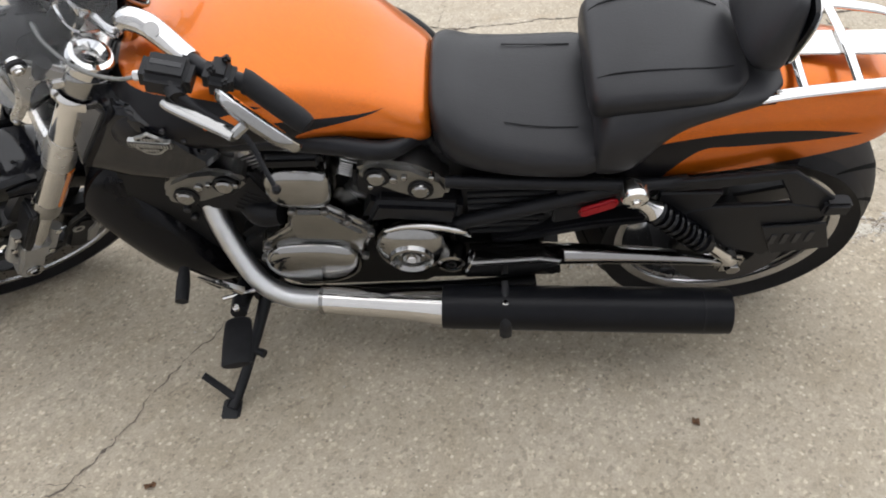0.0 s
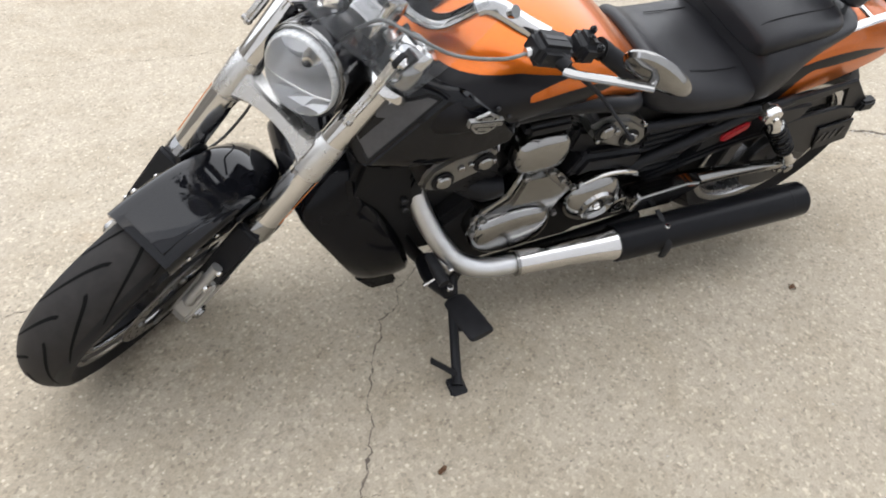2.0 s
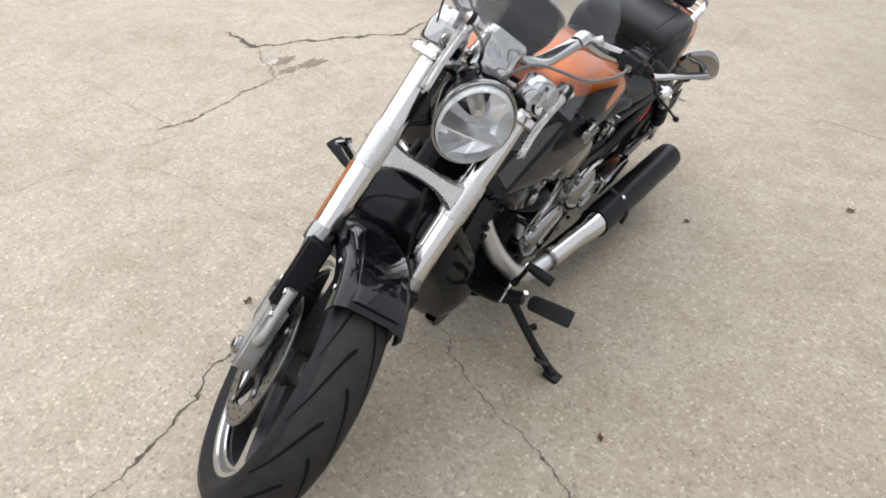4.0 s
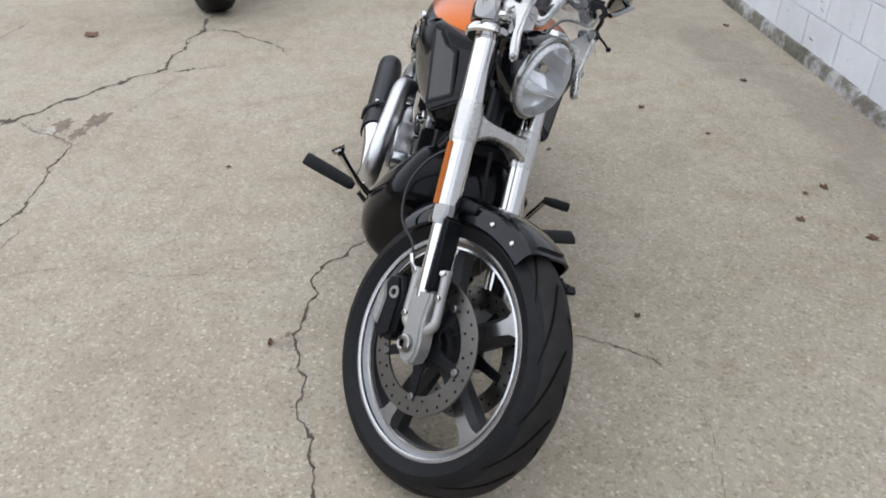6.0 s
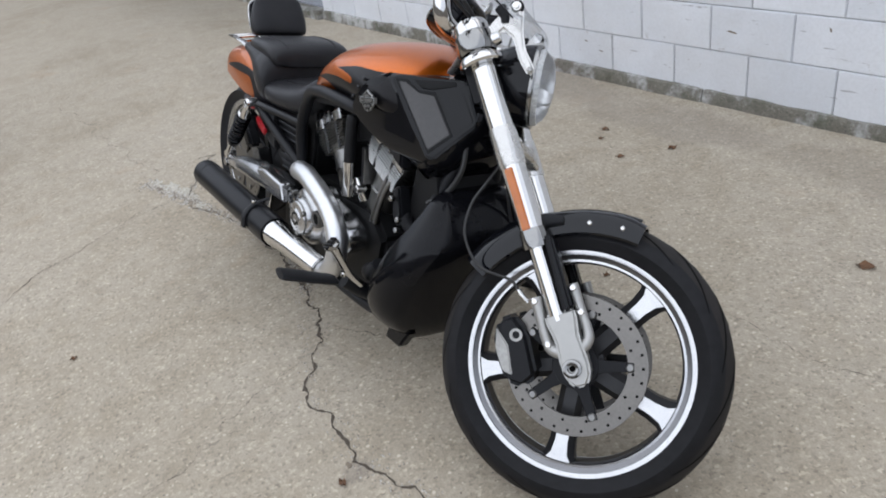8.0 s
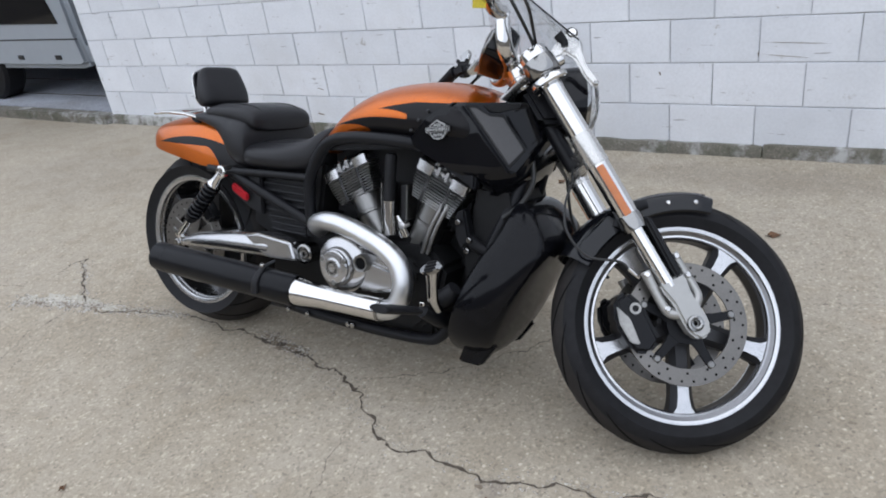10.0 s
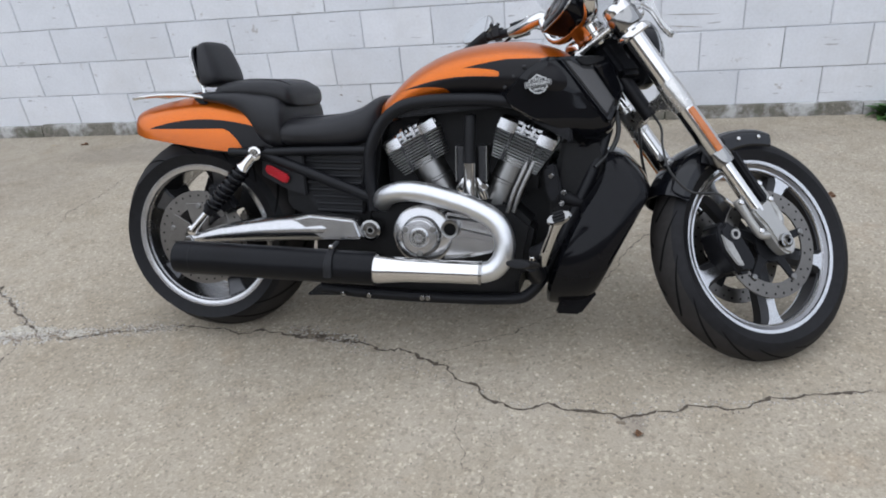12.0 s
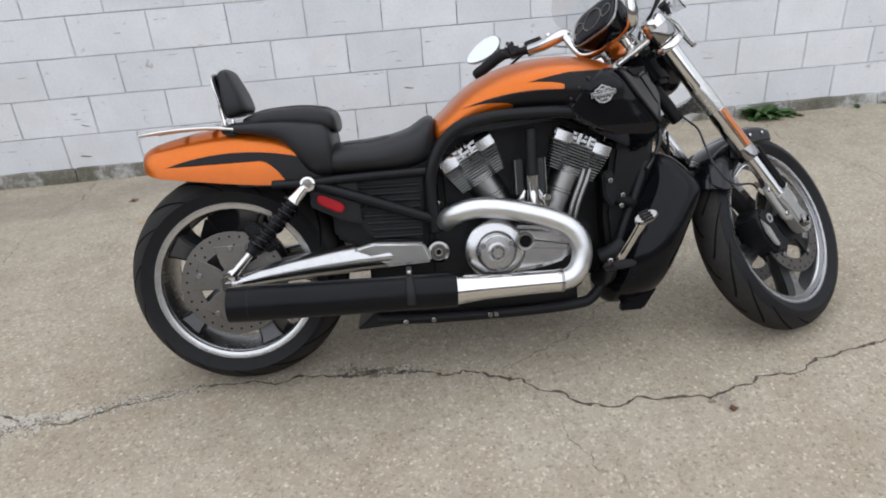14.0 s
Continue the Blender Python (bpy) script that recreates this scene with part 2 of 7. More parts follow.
def concrete(name, base, spots=True):
    m, nt, b = shader(name, base, 0.88)
    pos = nt.nodes.new("ShaderNodeNewGeometry").outputs["Position"]
    big, mid = noise_tex(nt, 0.9, 5, 0.6, pos), noise_tex(nt, 6.5, 6, 0.65, pos)
    sand = noise_tex(nt, 210, 4, 0.7, pos)
    stone = node(nt, "ShaderNodeTexVoronoi", Scale=125, Randomness=1.0)
    nt.links.new(pos, stone.inputs["Vector"])
    tone = ramp(nt, stone.outputs["Color"], [(0.04, tuple(c * 0.42 for c in base)), (0.30, tuple(c * 0.92 for c in base)),
                                            (0.72, tuple(c * 1.06 for c in base)), (0.96, tuple(min(0.8, c * 1.7) for c in base))])
    col = mix(nt, 0.56, base, tone)
    col = mix(nt, 0.42, col, ramp(nt, sand, [(0.32, (0.5, 0.48, 0.45)), (0.5, (0.9, 0.9, 0.89)), (0.68, (1.22, 1.21, 1.2))]), "MULTIPLY")
    blot = noise_tex(nt, 21, 5, 0.7, pos)
    col = mix(nt, 0.75, col, ramp(nt, blot, [(0.3, (0.89, 0.88, 0.86)), (0.5, (1, 1, 1)), (0.72, (1.06, 1.06, 1.06))]), "MULTIPLY")
    col = mix(nt, 0.9, col, ramp(nt, mid, [(0.28, (0.86, 0.84, 0.80)), (0.55, (1, 1, 1)), (0.8, (1.07, 1.07, 1.06))]), "MULTIPLY")
    col = mix(nt, 0.9, col, ramp(nt, big, [(0.3, (0.84, 0.81, 0.76)), (0.5, (1, 0.99, 0.97)), (0.72, (1.05, 1.05, 1.06))]), "MULTIPLY")
    pale = node(nt, "ShaderNodeTexVoronoi", Scale=48)
    nt.links.new(pos, pale.inputs["Vector"])
    grain = calc(nt, "SUBTRACT", calc(nt, "MULTIPLY", pale.outputs["Color"], 0.48), 0.20)
    col = mix(nt, calc(nt, "MULTIPLY", calc(nt, "LESS_THAN", pale.outputs["Distance"], grain), 0.62), col, tuple(min(0.8, c * 1.65) for c in base))
    if spots:
        pits = node(nt, "ShaderNodeTexVoronoi", Scale=26)
        nt.links.new(pos, pits.inputs["Vector"])
        size = calc(nt, "MULTIPLY", pits.outputs["Color"], 0.16)
        pit = calc(nt, "LESS_THAN", pits.outputs["Distance"], calc(nt, "SUBTRACT", size, 0.065))
        col = mix(nt, calc(nt, "MULTIPLY", pit, 0.6), col, (0.11, 0.095, 0.075))
        rust = noise_tex(nt, 1.7, 6, 0.7, pos)
        col = mix(nt, ramp(nt, rust, [(0.60, (0, 0, 0)), (0.78, (0.45, 0.45, 0.45))]), col, (0.33, 0.22, 0.12))
        speck = node(nt, "ShaderNodeTexVoronoi", Scale=70)
        nt.links.new(pos, speck.inputs["Vector"])
        reach = calc(nt, "SUBTRACT", calc(nt, "MULTIPLY", speck.outputs["Color"], 0.62), 0.36)
        col = mix(nt, calc(nt, "MULTIPLY", calc(nt, "LESS_THAN", speck.outputs["Distance"], reach), 0.72), col, (0.13, 0.115, 0.095))
        ochre = node(nt, "ShaderNodeTexVoronoi", Scale=1.9)
        nt.links.new(pos, ochre.inputs["Vector"])
        near = calc(nt, "MULTIPLY_ADD", blot, 0.10, ochre.outputs["Distance"])
        spot = calc(nt, "MULTIPLY", calc(nt, "LESS_THAN", near, 0.088), calc(nt, "GREATER_THAN", ochre.outputs["Color"], 0.52))
        col = mix(nt, calc(nt, "MULTIPLY", spot, 0.55), col, (0.36, 0.23, 0.07))
        # dirt and oil stains: place, half length, half width, strength
        warp = node(nt, "ShaderNodeTexNoise", Scale=2.6, Detail=5.0, Roughness=0.6)
        nt.links.new(pos, warp.inputs["Vector"])
        shift = nt.nodes.new("ShaderNodeVectorMath")
        shift.operation = "MULTIPLY_ADD"
        nt.links.new(warp.outputs["Color"], shift.inputs[0])
        shift.inputs[1].default_value = (0.5, 0.5, 0)
        nt.links.new(pos, shift.inputs[2])
        total = None
        for x, y, long, wide, strength in ((1.25, -0.20, 0.75, 0.22, 0.34), (0.35, -0.12, 0.6, 0.20, 0.30), (2.2, 0.0, 0.6, 0.26, 0.30), (-0.75, -0.10, 0.7, 0.18, 0.22), (-0.46, 2.07, 0.035, 0.03, 0.4), (0.63, 2.06, 0.05, 0.04, 0.22), (0.85, 0.75, 0.5, 0.12, 0.12), (2.9, 0.7, 0.8, 0.5, 0.16), (-1.6, 2.3, 0.5, 0.3, 0.12)):
            place = nt.nodes.new("ShaderNodeVectorMath")
            place.operation = "SUBTRACT"
            nt.links.new(shift.outputs[0], place.inputs[0])
            place.inputs[1].default_value = (x + 0.25, y + 0.25, 0)
            squeeze = nt.nodes.new("ShaderNodeVectorMath")
            squeeze.operation = "MULTIPLY"
            nt.links.new(place.outputs[0], squeeze.inputs[0])
            squeeze.inputs[1].default_value = (1 / long, 1 / wide, 0)
            far = nt.nodes.new("ShaderNodeVectorMath")
            far.operation = "LENGTH"
            nt.links.new(squeeze.outputs[0], far.inputs[0])
            fall = nt.nodes.new("ShaderNodeMapRange")
            fall.interpolation_type = "SMOOTHSTEP"
            for key, value in (("From Min", 1.25), ("From Max", 0.55), ("To Min", 0.0), ("To Max", strength)):
                fall.inputs[key].default_value = value
            nt.links.new(far.outputs["Value"], fall.inputs["Value"])
            total = calc(nt, "MAXIMUM", total, fall.outputs[0]) if total else fall.outputs[0]
        col = mix(nt, total, col, (0.16, 0.135, 0.115))
    nt.links.new(col, b.inputs["Base Color"])
    relief(nt, b, mix(nt, 0.5, sand, stone.outputs["Distance"]), 0.35, 0.0022)
    return m


GROUND = concrete("aged_concrete", (0.385, 0.340, 0.270))
FOOTING = concrete("footing_concrete", (0.175, 0.166, 0.142))


def limewash(m):
    """White paint that ran down over parts of the footing, and dark moss."""
    nt = m.node_tree
    b = nt.nodes["Principled BSDF"]
    pos = nt.nodes.new("ShaderNodeNewGeometry").outputs["Position"]
    old = b.inputs["Base Color"].links[0].from_socket
    drip, moss = noise_tex(nt, 3.4, 6, 0.7, pos), noise_tex(nt, 5.2, 6, 0.7, pos)
    col = mix(nt, ramp(nt, drip, [(0.50, (0, 0, 0)), (0.60, (0.8, 0.8, 0.8))]), old, (0.50, 0.50, 0.49))
    col = mix(nt, ramp(nt, moss, [(0.50, (0, 0, 0)), (0.64, (0.8, 0.8, 0.8))]), col, (0.075, 0.078, 0.05))
    nt.links.new(col, b.inputs["Base Color"])


limewash(FOOTING)
PAVER = concrete("garage_floor", (0.36, 0.38, 0.43), False)
CRACK = worn("crack_dirt", (0.075, 0.06, 0.045), 0.95, scale=60, vary=0.5)
FINE_CRACK = worn("hairline_dirt", (0.12, 0.10, 0.08), 0.95, scale=60, vary=0.35)
RUBBLE = worn("broken_concrete", (0.40, 0.38, 0.34), 0.95, scale=120, vary=0.35, bump=0.3, bump_scale=200)
SCAB = concrete("cement_scab", (0.47, 0.445, 0.39), False)
CHIP = worn("crumbled_edge", (0.19, 0.155, 0.115), 0.95, scale=80, vary=0.5)


def block_paint():
    m, nt, b = shader("painted_block", (0.72, 0.74, 0.78), 0.62)
    pos = nt.nodes.new("ShaderNodeNewGeometry").outputs["Position"]
    own = nt.nodes.new("ShaderNodeObjectInfo").outputs["Random"]
    grain, cloud = noise_tex(nt, 70, 5, 0.65, pos), noise_tex(nt, 3.2, 4, 0.6, pos)
    col = ramp(nt, own, [(0.0, (0.71, 0.73, 0.77)), (1.0, (0.79, 0.805, 0.84))])
    col = mix(nt, 0.7, col, ramp(nt, cloud, [(0.3, (0.88, 0.88, 0.88)), (0.7, (1.03, 1.03, 1.03))]), "MULTIPLY")
    col = mix(nt, 0.4, col, ramp(nt, grain, [(0.35, (0.84, 0.84, 0.83)), (0.6, (1, 1, 1))]), "MULTIPLY")
    flaw = noise_tex(nt, 11, 7, 0.75, pos)
    col = mix(nt, ramp(nt, flaw, [(0.635, (0, 0, 0)), (0.69, (0.75, 0.75, 0.75))]), col, (0.34, 0.31, 0.28))
    long = nt.nodes.new("ShaderNodeMapping")
    long.inputs["Scale"].default_value = (2.6, 1.0, 22.0)
    nt.links.new(pos, long.inputs[0])
    scuff = noise_tex(nt, 2.2, 3, 0.6, long.outputs[0])
    col = mix(nt, ramp(nt, scuff, [(0.675, (0, 0, 0)), (0.71, (0.7, 0.7, 0.7))]), col, (0.25, 0.24, 0.24))
    grime = noise_tex(nt, 1.3, 5, 0.65, pos)
    col = mix(nt, ramp(nt, grime, [(0.52, (0, 0, 0)), (0.75, (0.35, 0.35, 0.35))]), col, (0.52, 0.50, 0.47))
    nt.links.new(col, b.inputs["Base Color"])
    relief(nt, b, grain, 0.3, 0.002)
    return m


BLOCK = block_paint()


def mortar():
    m, nt, b = shader("painted_mortar", (0.4, 0.4, 0.41), 0.85)
    pos = nt.nodes.new("ShaderNodeNewGeometry").outputs["Position"]
    run, grain = noise_tex(nt, 3.1, 5, 0.62, pos), noise_tex(nt, 90, 4, 0.6, pos)
    col = ramp(nt, run, [(0.42, (0.60, 0.61, 0.64)), (0.54, (0.46, 0.46, 0.47)), (0.62, (0.16, 0.15, 0.145))])
    nt.links.new(mix(nt, 0.4, col, ramp(nt, grain, [(0.35, (0.6, 0.6, 0.6)), (0.6, (1, 1, 1))]), "MULTIPLY"), b.inputs["Base Color"])
    relief(nt, b, grain, 0.3, 0.002)
    return m


MORTAR = mortar()


# ---- mesh helpers ----
def part(name, bm, material, parent=None, label="", m=None, smooth=True, angle=35):
    """Links a bmesh as one mesh object under a thing or a part; m: a matrix on its points."""
    if m is not None:
        bmesh.ops.transform(bm, matrix=m, verts=bm.verts)
    bmesh.ops.recalc_face_normals(bm, faces=bm.faces)
    me = bpy.data.meshes.new(name)
    bm.to_mesh(me)
    bm.free()
    for one in (material if isinstance(material, (list, tuple)) else [material]):
        me.materials.append(one)
    if smooth:
        me.polygons.foreach_set("use_smooth", [True] * len(me.polygons))
        me.set_sharp_from_angle(angle=radians(angle))
    ob = new(name, me)
    if parent is not None:
        ob.parent = parent
    return tagged(ob, label) if label else ob


def thing(name, label, category, m=None, group="", kind=""):
    ob = new(name)
    ob.empty_display_size = 0.1
    if m is not None:
        ob.matrix_world = m
    return tagged(ob, label, category, group, kind)


def skin(bm, rings, closed=True, caps=True):
    """Joins rings of equal length into a surface."""
    rows = [[bm.verts.new(p) for p in ring] for ring in rings]
    for a, b in zip(rows, rows[1:]):
        count = len(a)
        for n in range(count if closed else count - 1):
            k = (n + 1) % count
            bm.faces.new((a[n], a[k], b[k], b[n]))
    if caps and closed:
        bm.faces.new(rows[0])
        bm.faces.new(rows[-1][::-1])
    return bm


def smooth_line(points, steps=6, closed=False):
    """A Catmull-Rom curve through the points."""
    pts = [Vector(p) for p in points]
    count = len(pts)
    out = []
    for n in range(count if closed else count - 1):
        if closed:
            p0, p1, p2, p3 = (pts[(n + k) % count] for k in (-1, 0, 1, 2))
        else:
            p1, p2 = pts[n], pts[n + 1]
            p0 = pts[n - 1] if n else 2 * p1 - p2
            p3 = pts[n + 2] if n + 2 < count else 2 * p2 - p1
        for k in range(steps):
            t = k / steps
            out.append(0.5 * (2 * p1 + (p2 - p0) * t + (2 * p0 - 5 * p1 + 4 * p2 - p3) * t * t + (3 * p1 - p0 - 3 * p2 + p3) * t ** 3))
    if not closed:
        out.append(pts[-1])
    return out


def tube(points, radius, seg=16, steps=6, bm=None, hollow=0.0, flat=1.0):
    """A pipe along a smooth line; radius: one, or one for each given point."""
    bm = bm or bmesh.new()
    line = smooth_line(points, steps) if steps > 1 else [Vector(p) for p in points]
    if isinstance(radius, (int, float)):
        radii = [radius] * len(line)
    else:
        radii = [float(r) for r in np.interp(np.linspace(0, 1, len(line)), np.linspace(0, 1, len(radius)), radius)]
    up = Vector((0, 0, 1)) if abs((line[1] - line[0]).normalized().z) < 0.9 else Vector((0, 1, 0))
    rings = []
    for n, p in enumerate(line):
        way = (line[min(n + 1, len(line) - 1)] - line[max(n - 1, 0)]).normalized()
        side = way.cross(up).normalized()
        up = side.cross(way).normalized()
        rings.append([p + radii[n] * (math.cos(a) * side + flat * math.sin(a) * up) for a in (math.tau * k / seg for k in range(seg))])
    if hollow:
        inner = [[c + (q - c) * hollow for q in ring] for c, ring in ((line[-1], rings[-1]), (line[-1] - (line[-1] - line[-2]).normalized() * 0.04, rings[-1]))]
        inner[1] = [q - (line[-1] - line[-2]).normalized() * 0.05 for q in inner[0]]
        rings = rings + inner
    return skin(bm, rings)


def lathe(profile, seg=48, bm=None, axis="Y", at=(0, 0, 0), closed=False):
    """Turns a profile of (radius, along) about an axis."""
    bm = bm or bmesh.new()
    rings = []
    for k in range(seg):
        a = math.tau * k / seg
        ring = []
        for r, h in profile:
            u, v = r * math.cos(a), r * math.sin(a)
            p = {"Y": (u, h, v), "X": (h, u, v), "Z": (u, v, h)}[axis]
            ring.append(Vector(p) + Vector(at))
        rings.append(ring)
    rows = [[bm.verts.new(p) for p in ring] for ring in rings]
    last = len(profile) if closed else len(profile) - 1
    for a, b in zip(rows, rows[1:] + rows[:1]):
        for n in range(last):
            k = (n + 1) % len(profile)
            bm.faces.new((a[n], a[k], b[k], b[n]))
    bmesh.ops.remove_doubles(bm, verts=bm.verts, dist=1e-5)
    return bm


def disc(radius, thick, at=(0, 0, 0), axis="Y", seg=32, edge=0.002, bm=None):
    e = min(edge, thick / 2.5, radius / 2.5)
    h = thick / 2
    return lathe([(0, -h), (radius - e, -h), (radius, -h + e), (radius, h - e), (radius - e, h), (0, h)], seg, bm, axis, at)


def rod(a, b, r, seg=12, bm=None, r2=None):
    return tube([a, b], [r, r2 if r2 is not None else r], seg, 1, bm)


def slab(outline, y0, y1, bevel=0.004, segments=2, bm=None):
    """An outline in x and z, pushed from y0 to y1, with rounded edges."""
    one = bmesh.new()
    ring = [one.verts.new((x, y0, z)) for x, z in outline]
    face = one.faces.new(ring)
    moved = bmesh.ops.extrude_face_region(one, geom=[face])
    bmesh.ops.translate(one, vec=(0, y1 - y0, 0), verts=[v for v in moved["geom"] if isinstance(v, bmesh.types.BMVert)])
    if bevel:
        bmesh.ops.bevel(one, geom=list(one.edges), offset=bevel, segments=segments, affect="EDGES", clamp_overlap=True)
    if bm is None:
        return one
    me = bpy.data.meshes.new("joined")
    one.to_mesh(me)
    one.free()
    bm.from_mesh(me)
    bpy.data.meshes.remove(me)
    return bm


def brick(size, at=(0, 0, 0), bevel=0.004, segments=2, turn=None, bm=None):
    one = bmesh.new()
    bmesh.ops.create_cube(one, size=1)
    bmesh.ops.scale(one, vec=size, verts=one.verts)
    if bevel:
        bmesh.ops.bevel(one, geom=list(one.edges), offset=bevel, segments=segments, affect="EDGES")
    if turn is not None:
        bmesh.ops.transform(one, matrix=turn.to_4x4(), verts=one.verts)
    bmesh.ops.translate(one, vec=at, verts=one.verts)
    if bm is None:
        return one
    me = bpy.data.meshes.new("joined")
    one.to_mesh(me)
    one.free()
    bm.from_mesh(me)
    bpy.data.meshes.remove(me)
    return bm


def superring(x, half, top, low, power=2.6, count=40, axis="X", shift=0.0):
    """A rounded-box section across x (or, for axis Z, across z)."""
    out = []
    mid, tall = (top + low) / 2, (top - low) / 2
    for k in range(count):
        a = math.tau * k / count
        c, s = math.cos(a), math.sin(a)
        u = math.copysign(abs(c) ** (2 / power), c) * half
        v = math.copysign(abs(s) ** (2 / power), s) * tall + mid
        out.append((x, u + shift, v) if axis == "X" else (v, u + shift, x))
    return out


def blend_rows(rows, steps=4):
    """Rows of numbers, made denser along a smooth curve."""
    data = np.array(rows, float)
    out = []
    for n in range(len(data) - 1):
        p0, p1, p2, p3 = data[max(n - 1, 0)], data[n], data[n + 1], data[min(n + 2, len(data) - 1)]
        for k in range(steps):
            t = k / steps
            out.append(0.5 * (2 * p1 + (p2 - p0) * t + (2 * p0 - 5 * p1 + 4 * p2 - p3) * t * t + (3 * p1 - p0 - 3 * p2 + p3) * t ** 3))
    out.append(data[-1])
    return out


# ---- ground and wall ----
WALL_Y, WALL_END, TILT_WALL = -0.42, 4.32, -0.0085


def ground_height(x, y):
    """Level concrete that falls a little towards the wall."""
    near = min(1.0, max(0.0, (0.75 - y) / 1.2))
    near = near * near * (3 - 2 * near)
    sag = 0.023 * math.exp(-((x - 0.85) ** 2 + (y - 1.6) ** 2) / 0.18) + 0.007 * math.exp(-((x + 0.82) ** 2 + (y - 1.6) ** 2) / 0.15)
    return -sag - near * (0.062 + 0.0115 * max(-3.0, min(4.5, x)))


def grid_line(low, high, step, far):
    inner = list(np.arange(low, high + 1e-6, step))
    return [-v for v in far[::-1]] + inner + list(far)


def build_ground():
    bm = bmesh.new()
    xs, ys = grid_line(-5, 7, 0.125, [12, 25, 60, 150, 400]), grid_line(-2, 6, 0.1, [12, 25, 60, 150, 400])
    rows = [[bm.verts.new((x, y, ground_height(x, y))) for x in xs] for y in ys]
    for a, b in zip(rows, rows[1:]):
        for n in range(len(xs) - 1):
            bm.faces.new((a[n], a[n + 1], b[n + 1], b[n]))
    return tagged(part("ground", bm, GROUND), "weathered tan concrete yard with exposed aggregate and cracks", "ground", kind="structure")


ground = build_ground()

# cracks: (points, width, rough edge)
CRACKS = [
    ([(1.90, 1.92), (1.74, 1.885), (1.56, 1.835), (1.45, 1.83), (1.38, 1.82)], 0.008, 0),
    ([(1.42, 1.825), (1.33, 1.815), (1.24, 1.77), (1.13, 1.745), (1.02, 1.712)], 0.010, 1),
    ([(1.27, 1.775), (1.20, 1.742), (1.12, 1.722), (1.04, 1.71)], 0.016, 2),
    ([(1.04, 1.715), (0.93, 1.703), (0.85, 1.70), (0.68, 1.715), (0.48, 1.74)], 0.009, 1),
    ([(1.47, 1.82), (1.60, 1.73), (1.74, 1.643), (1.87, 1.534), (1.90, 1.60), (1.88, 1.69)], 0.010, 1),
    ([(1.53, 1.86), (1.515, 1.95), (1.513, 2.024), (1.42, 2.13), (1.33, 2.234)], 0.006, 0),
    ([(0.48, 1.74), (0.36, 1.765), (0.25, 1.80), (0.115, 1.835), (-0.02, 1.93), (-0.13, 2.0), (-0.25, 1.99), (-0.34, 2.01), (-0.44, 2.03), (-0.52, 2.0), (-0.61, 1.96), (-0.70, 1.957)], 0.011, 1),
    ([(-0.66, 1.958), (-0.76, 1.955), (-0.85, 1.91), (-0.97, 1.88), (-1.09, 1.865)], 0.0095, 1),
    ([(-0.02, 1.93), (0.0, 2.02), (-0.03, 2.14), (-0.08, 2.26)], 0.004, 0),
    ([(-1.07, 1.868), (-1.2, 1.86), (-1.35, 1.86), (-1.8, 1.9)], 0.005, 0),
    ([(0.115, 1.835), (0.04, 1.775), (-0.05, 1.73), (-0.17, 1.64), (-0.26, 1.53), (-0.37, 1.41), (-0.42, 1.3), (-0.45, 1.2), (-0.52, 1.08), (-0.63, 0.96)], 0.006, 0),
    ([(0.60, 1.700), (0.54, 1.712), (0.46, 1.735), (0.37, 1.758)], 0.03, 2),
    ([(1.14, 4.01), (1.09, 3.65), (1.19, 3.59), (1.53, 3.41), (1.79, 3.18), (2.16, 3.19), (2.56, 3.19), (2.85, 3.22)], 0.024, 1),
    ([(2.56, 3.19), (2.49, 2.98), (2.23, 2.68), (2.02, 2.55)], 0.010, 1),
    ([(1.75, 3.13), (1.80, 2.99), (1.85, 2.84)], 0.011, 1),
    ([(1.08, 3.62), (0.95, 3.43), (0.81, 3.25)], 0.020, 2),
    ([(0.81, 3.25), (0.42, 3.21), (0.09, 3.21)], 0.012, 1),
    ([(0.97, 3.19), (1.19, 2.71), (1.44, 2.23), (1.58, 1.96)], 0.006, 0),
    ([(1.95, 4.55), (2.21, 4.50), (2.73, 4.43)], 0.012, 1),
    ([(1.66, 3.07), (1.40, 3.11), (1.19, 3.14)], 0.007, 2),
    ([(-0.18, 3.1), (-0.12, 2.71), (-0.12, 2.3), (-0.1, 2.05)], 0.003, 0),
    ([(3.78, 1.96), (2.89, 1.93), (2.37, 1.85), (1.9, 1.8)], 0.006, 0),
    ([(-1.22, 3.24), (-0.75, 3.24), (-0.45, 3.19), (-0.18, 3.16), (0.18, 3.14)], 0.005, 0),
    ([(0.25, 3.95), (0.2, 3.54), (0.16, 3.14)], 0.006, 0),
    ([(-0.8, 4.4), (-0.3, 4.33), (0.25, 4.3)], 0.005, 0),
    ([(-0.48, 1.04), (-0.84, 0.96), (-1.3, 0.93)], 0.003, 0),
    ([(2.01, -0.38), (2.01, 0.24), (2.02, 0.55), (2.02, 1.2)], 0.007, 0),
    ([(-1.78, -0.38), (-1.77, 0.23), (-1.80, 0.42), (-1.82, 1.0)], 0.007, 0),
]


def jagged(points, rnd, fine=0.016):
    """A broken line through the points."""
    line = [Vector((x, y, 0)) for x, y in points]
    while max((q - p).length for p, q in zip(line, line[1:])) > fine:
        out = [line[0]]
        for p, q in zip(line, line[1:]):
            long = (q - p).length
            if long > fine:
                side = Vector((p.y - q.y, q.x - p.x, 0)).normalized()
                out.append(p.lerp(q, rnd.uniform(0.35, 0.65)) + side * max(-0.028, min(0.028, rnd.gauss(0, 0.10 * long))))
            out.append(q)
        line = out
    return line


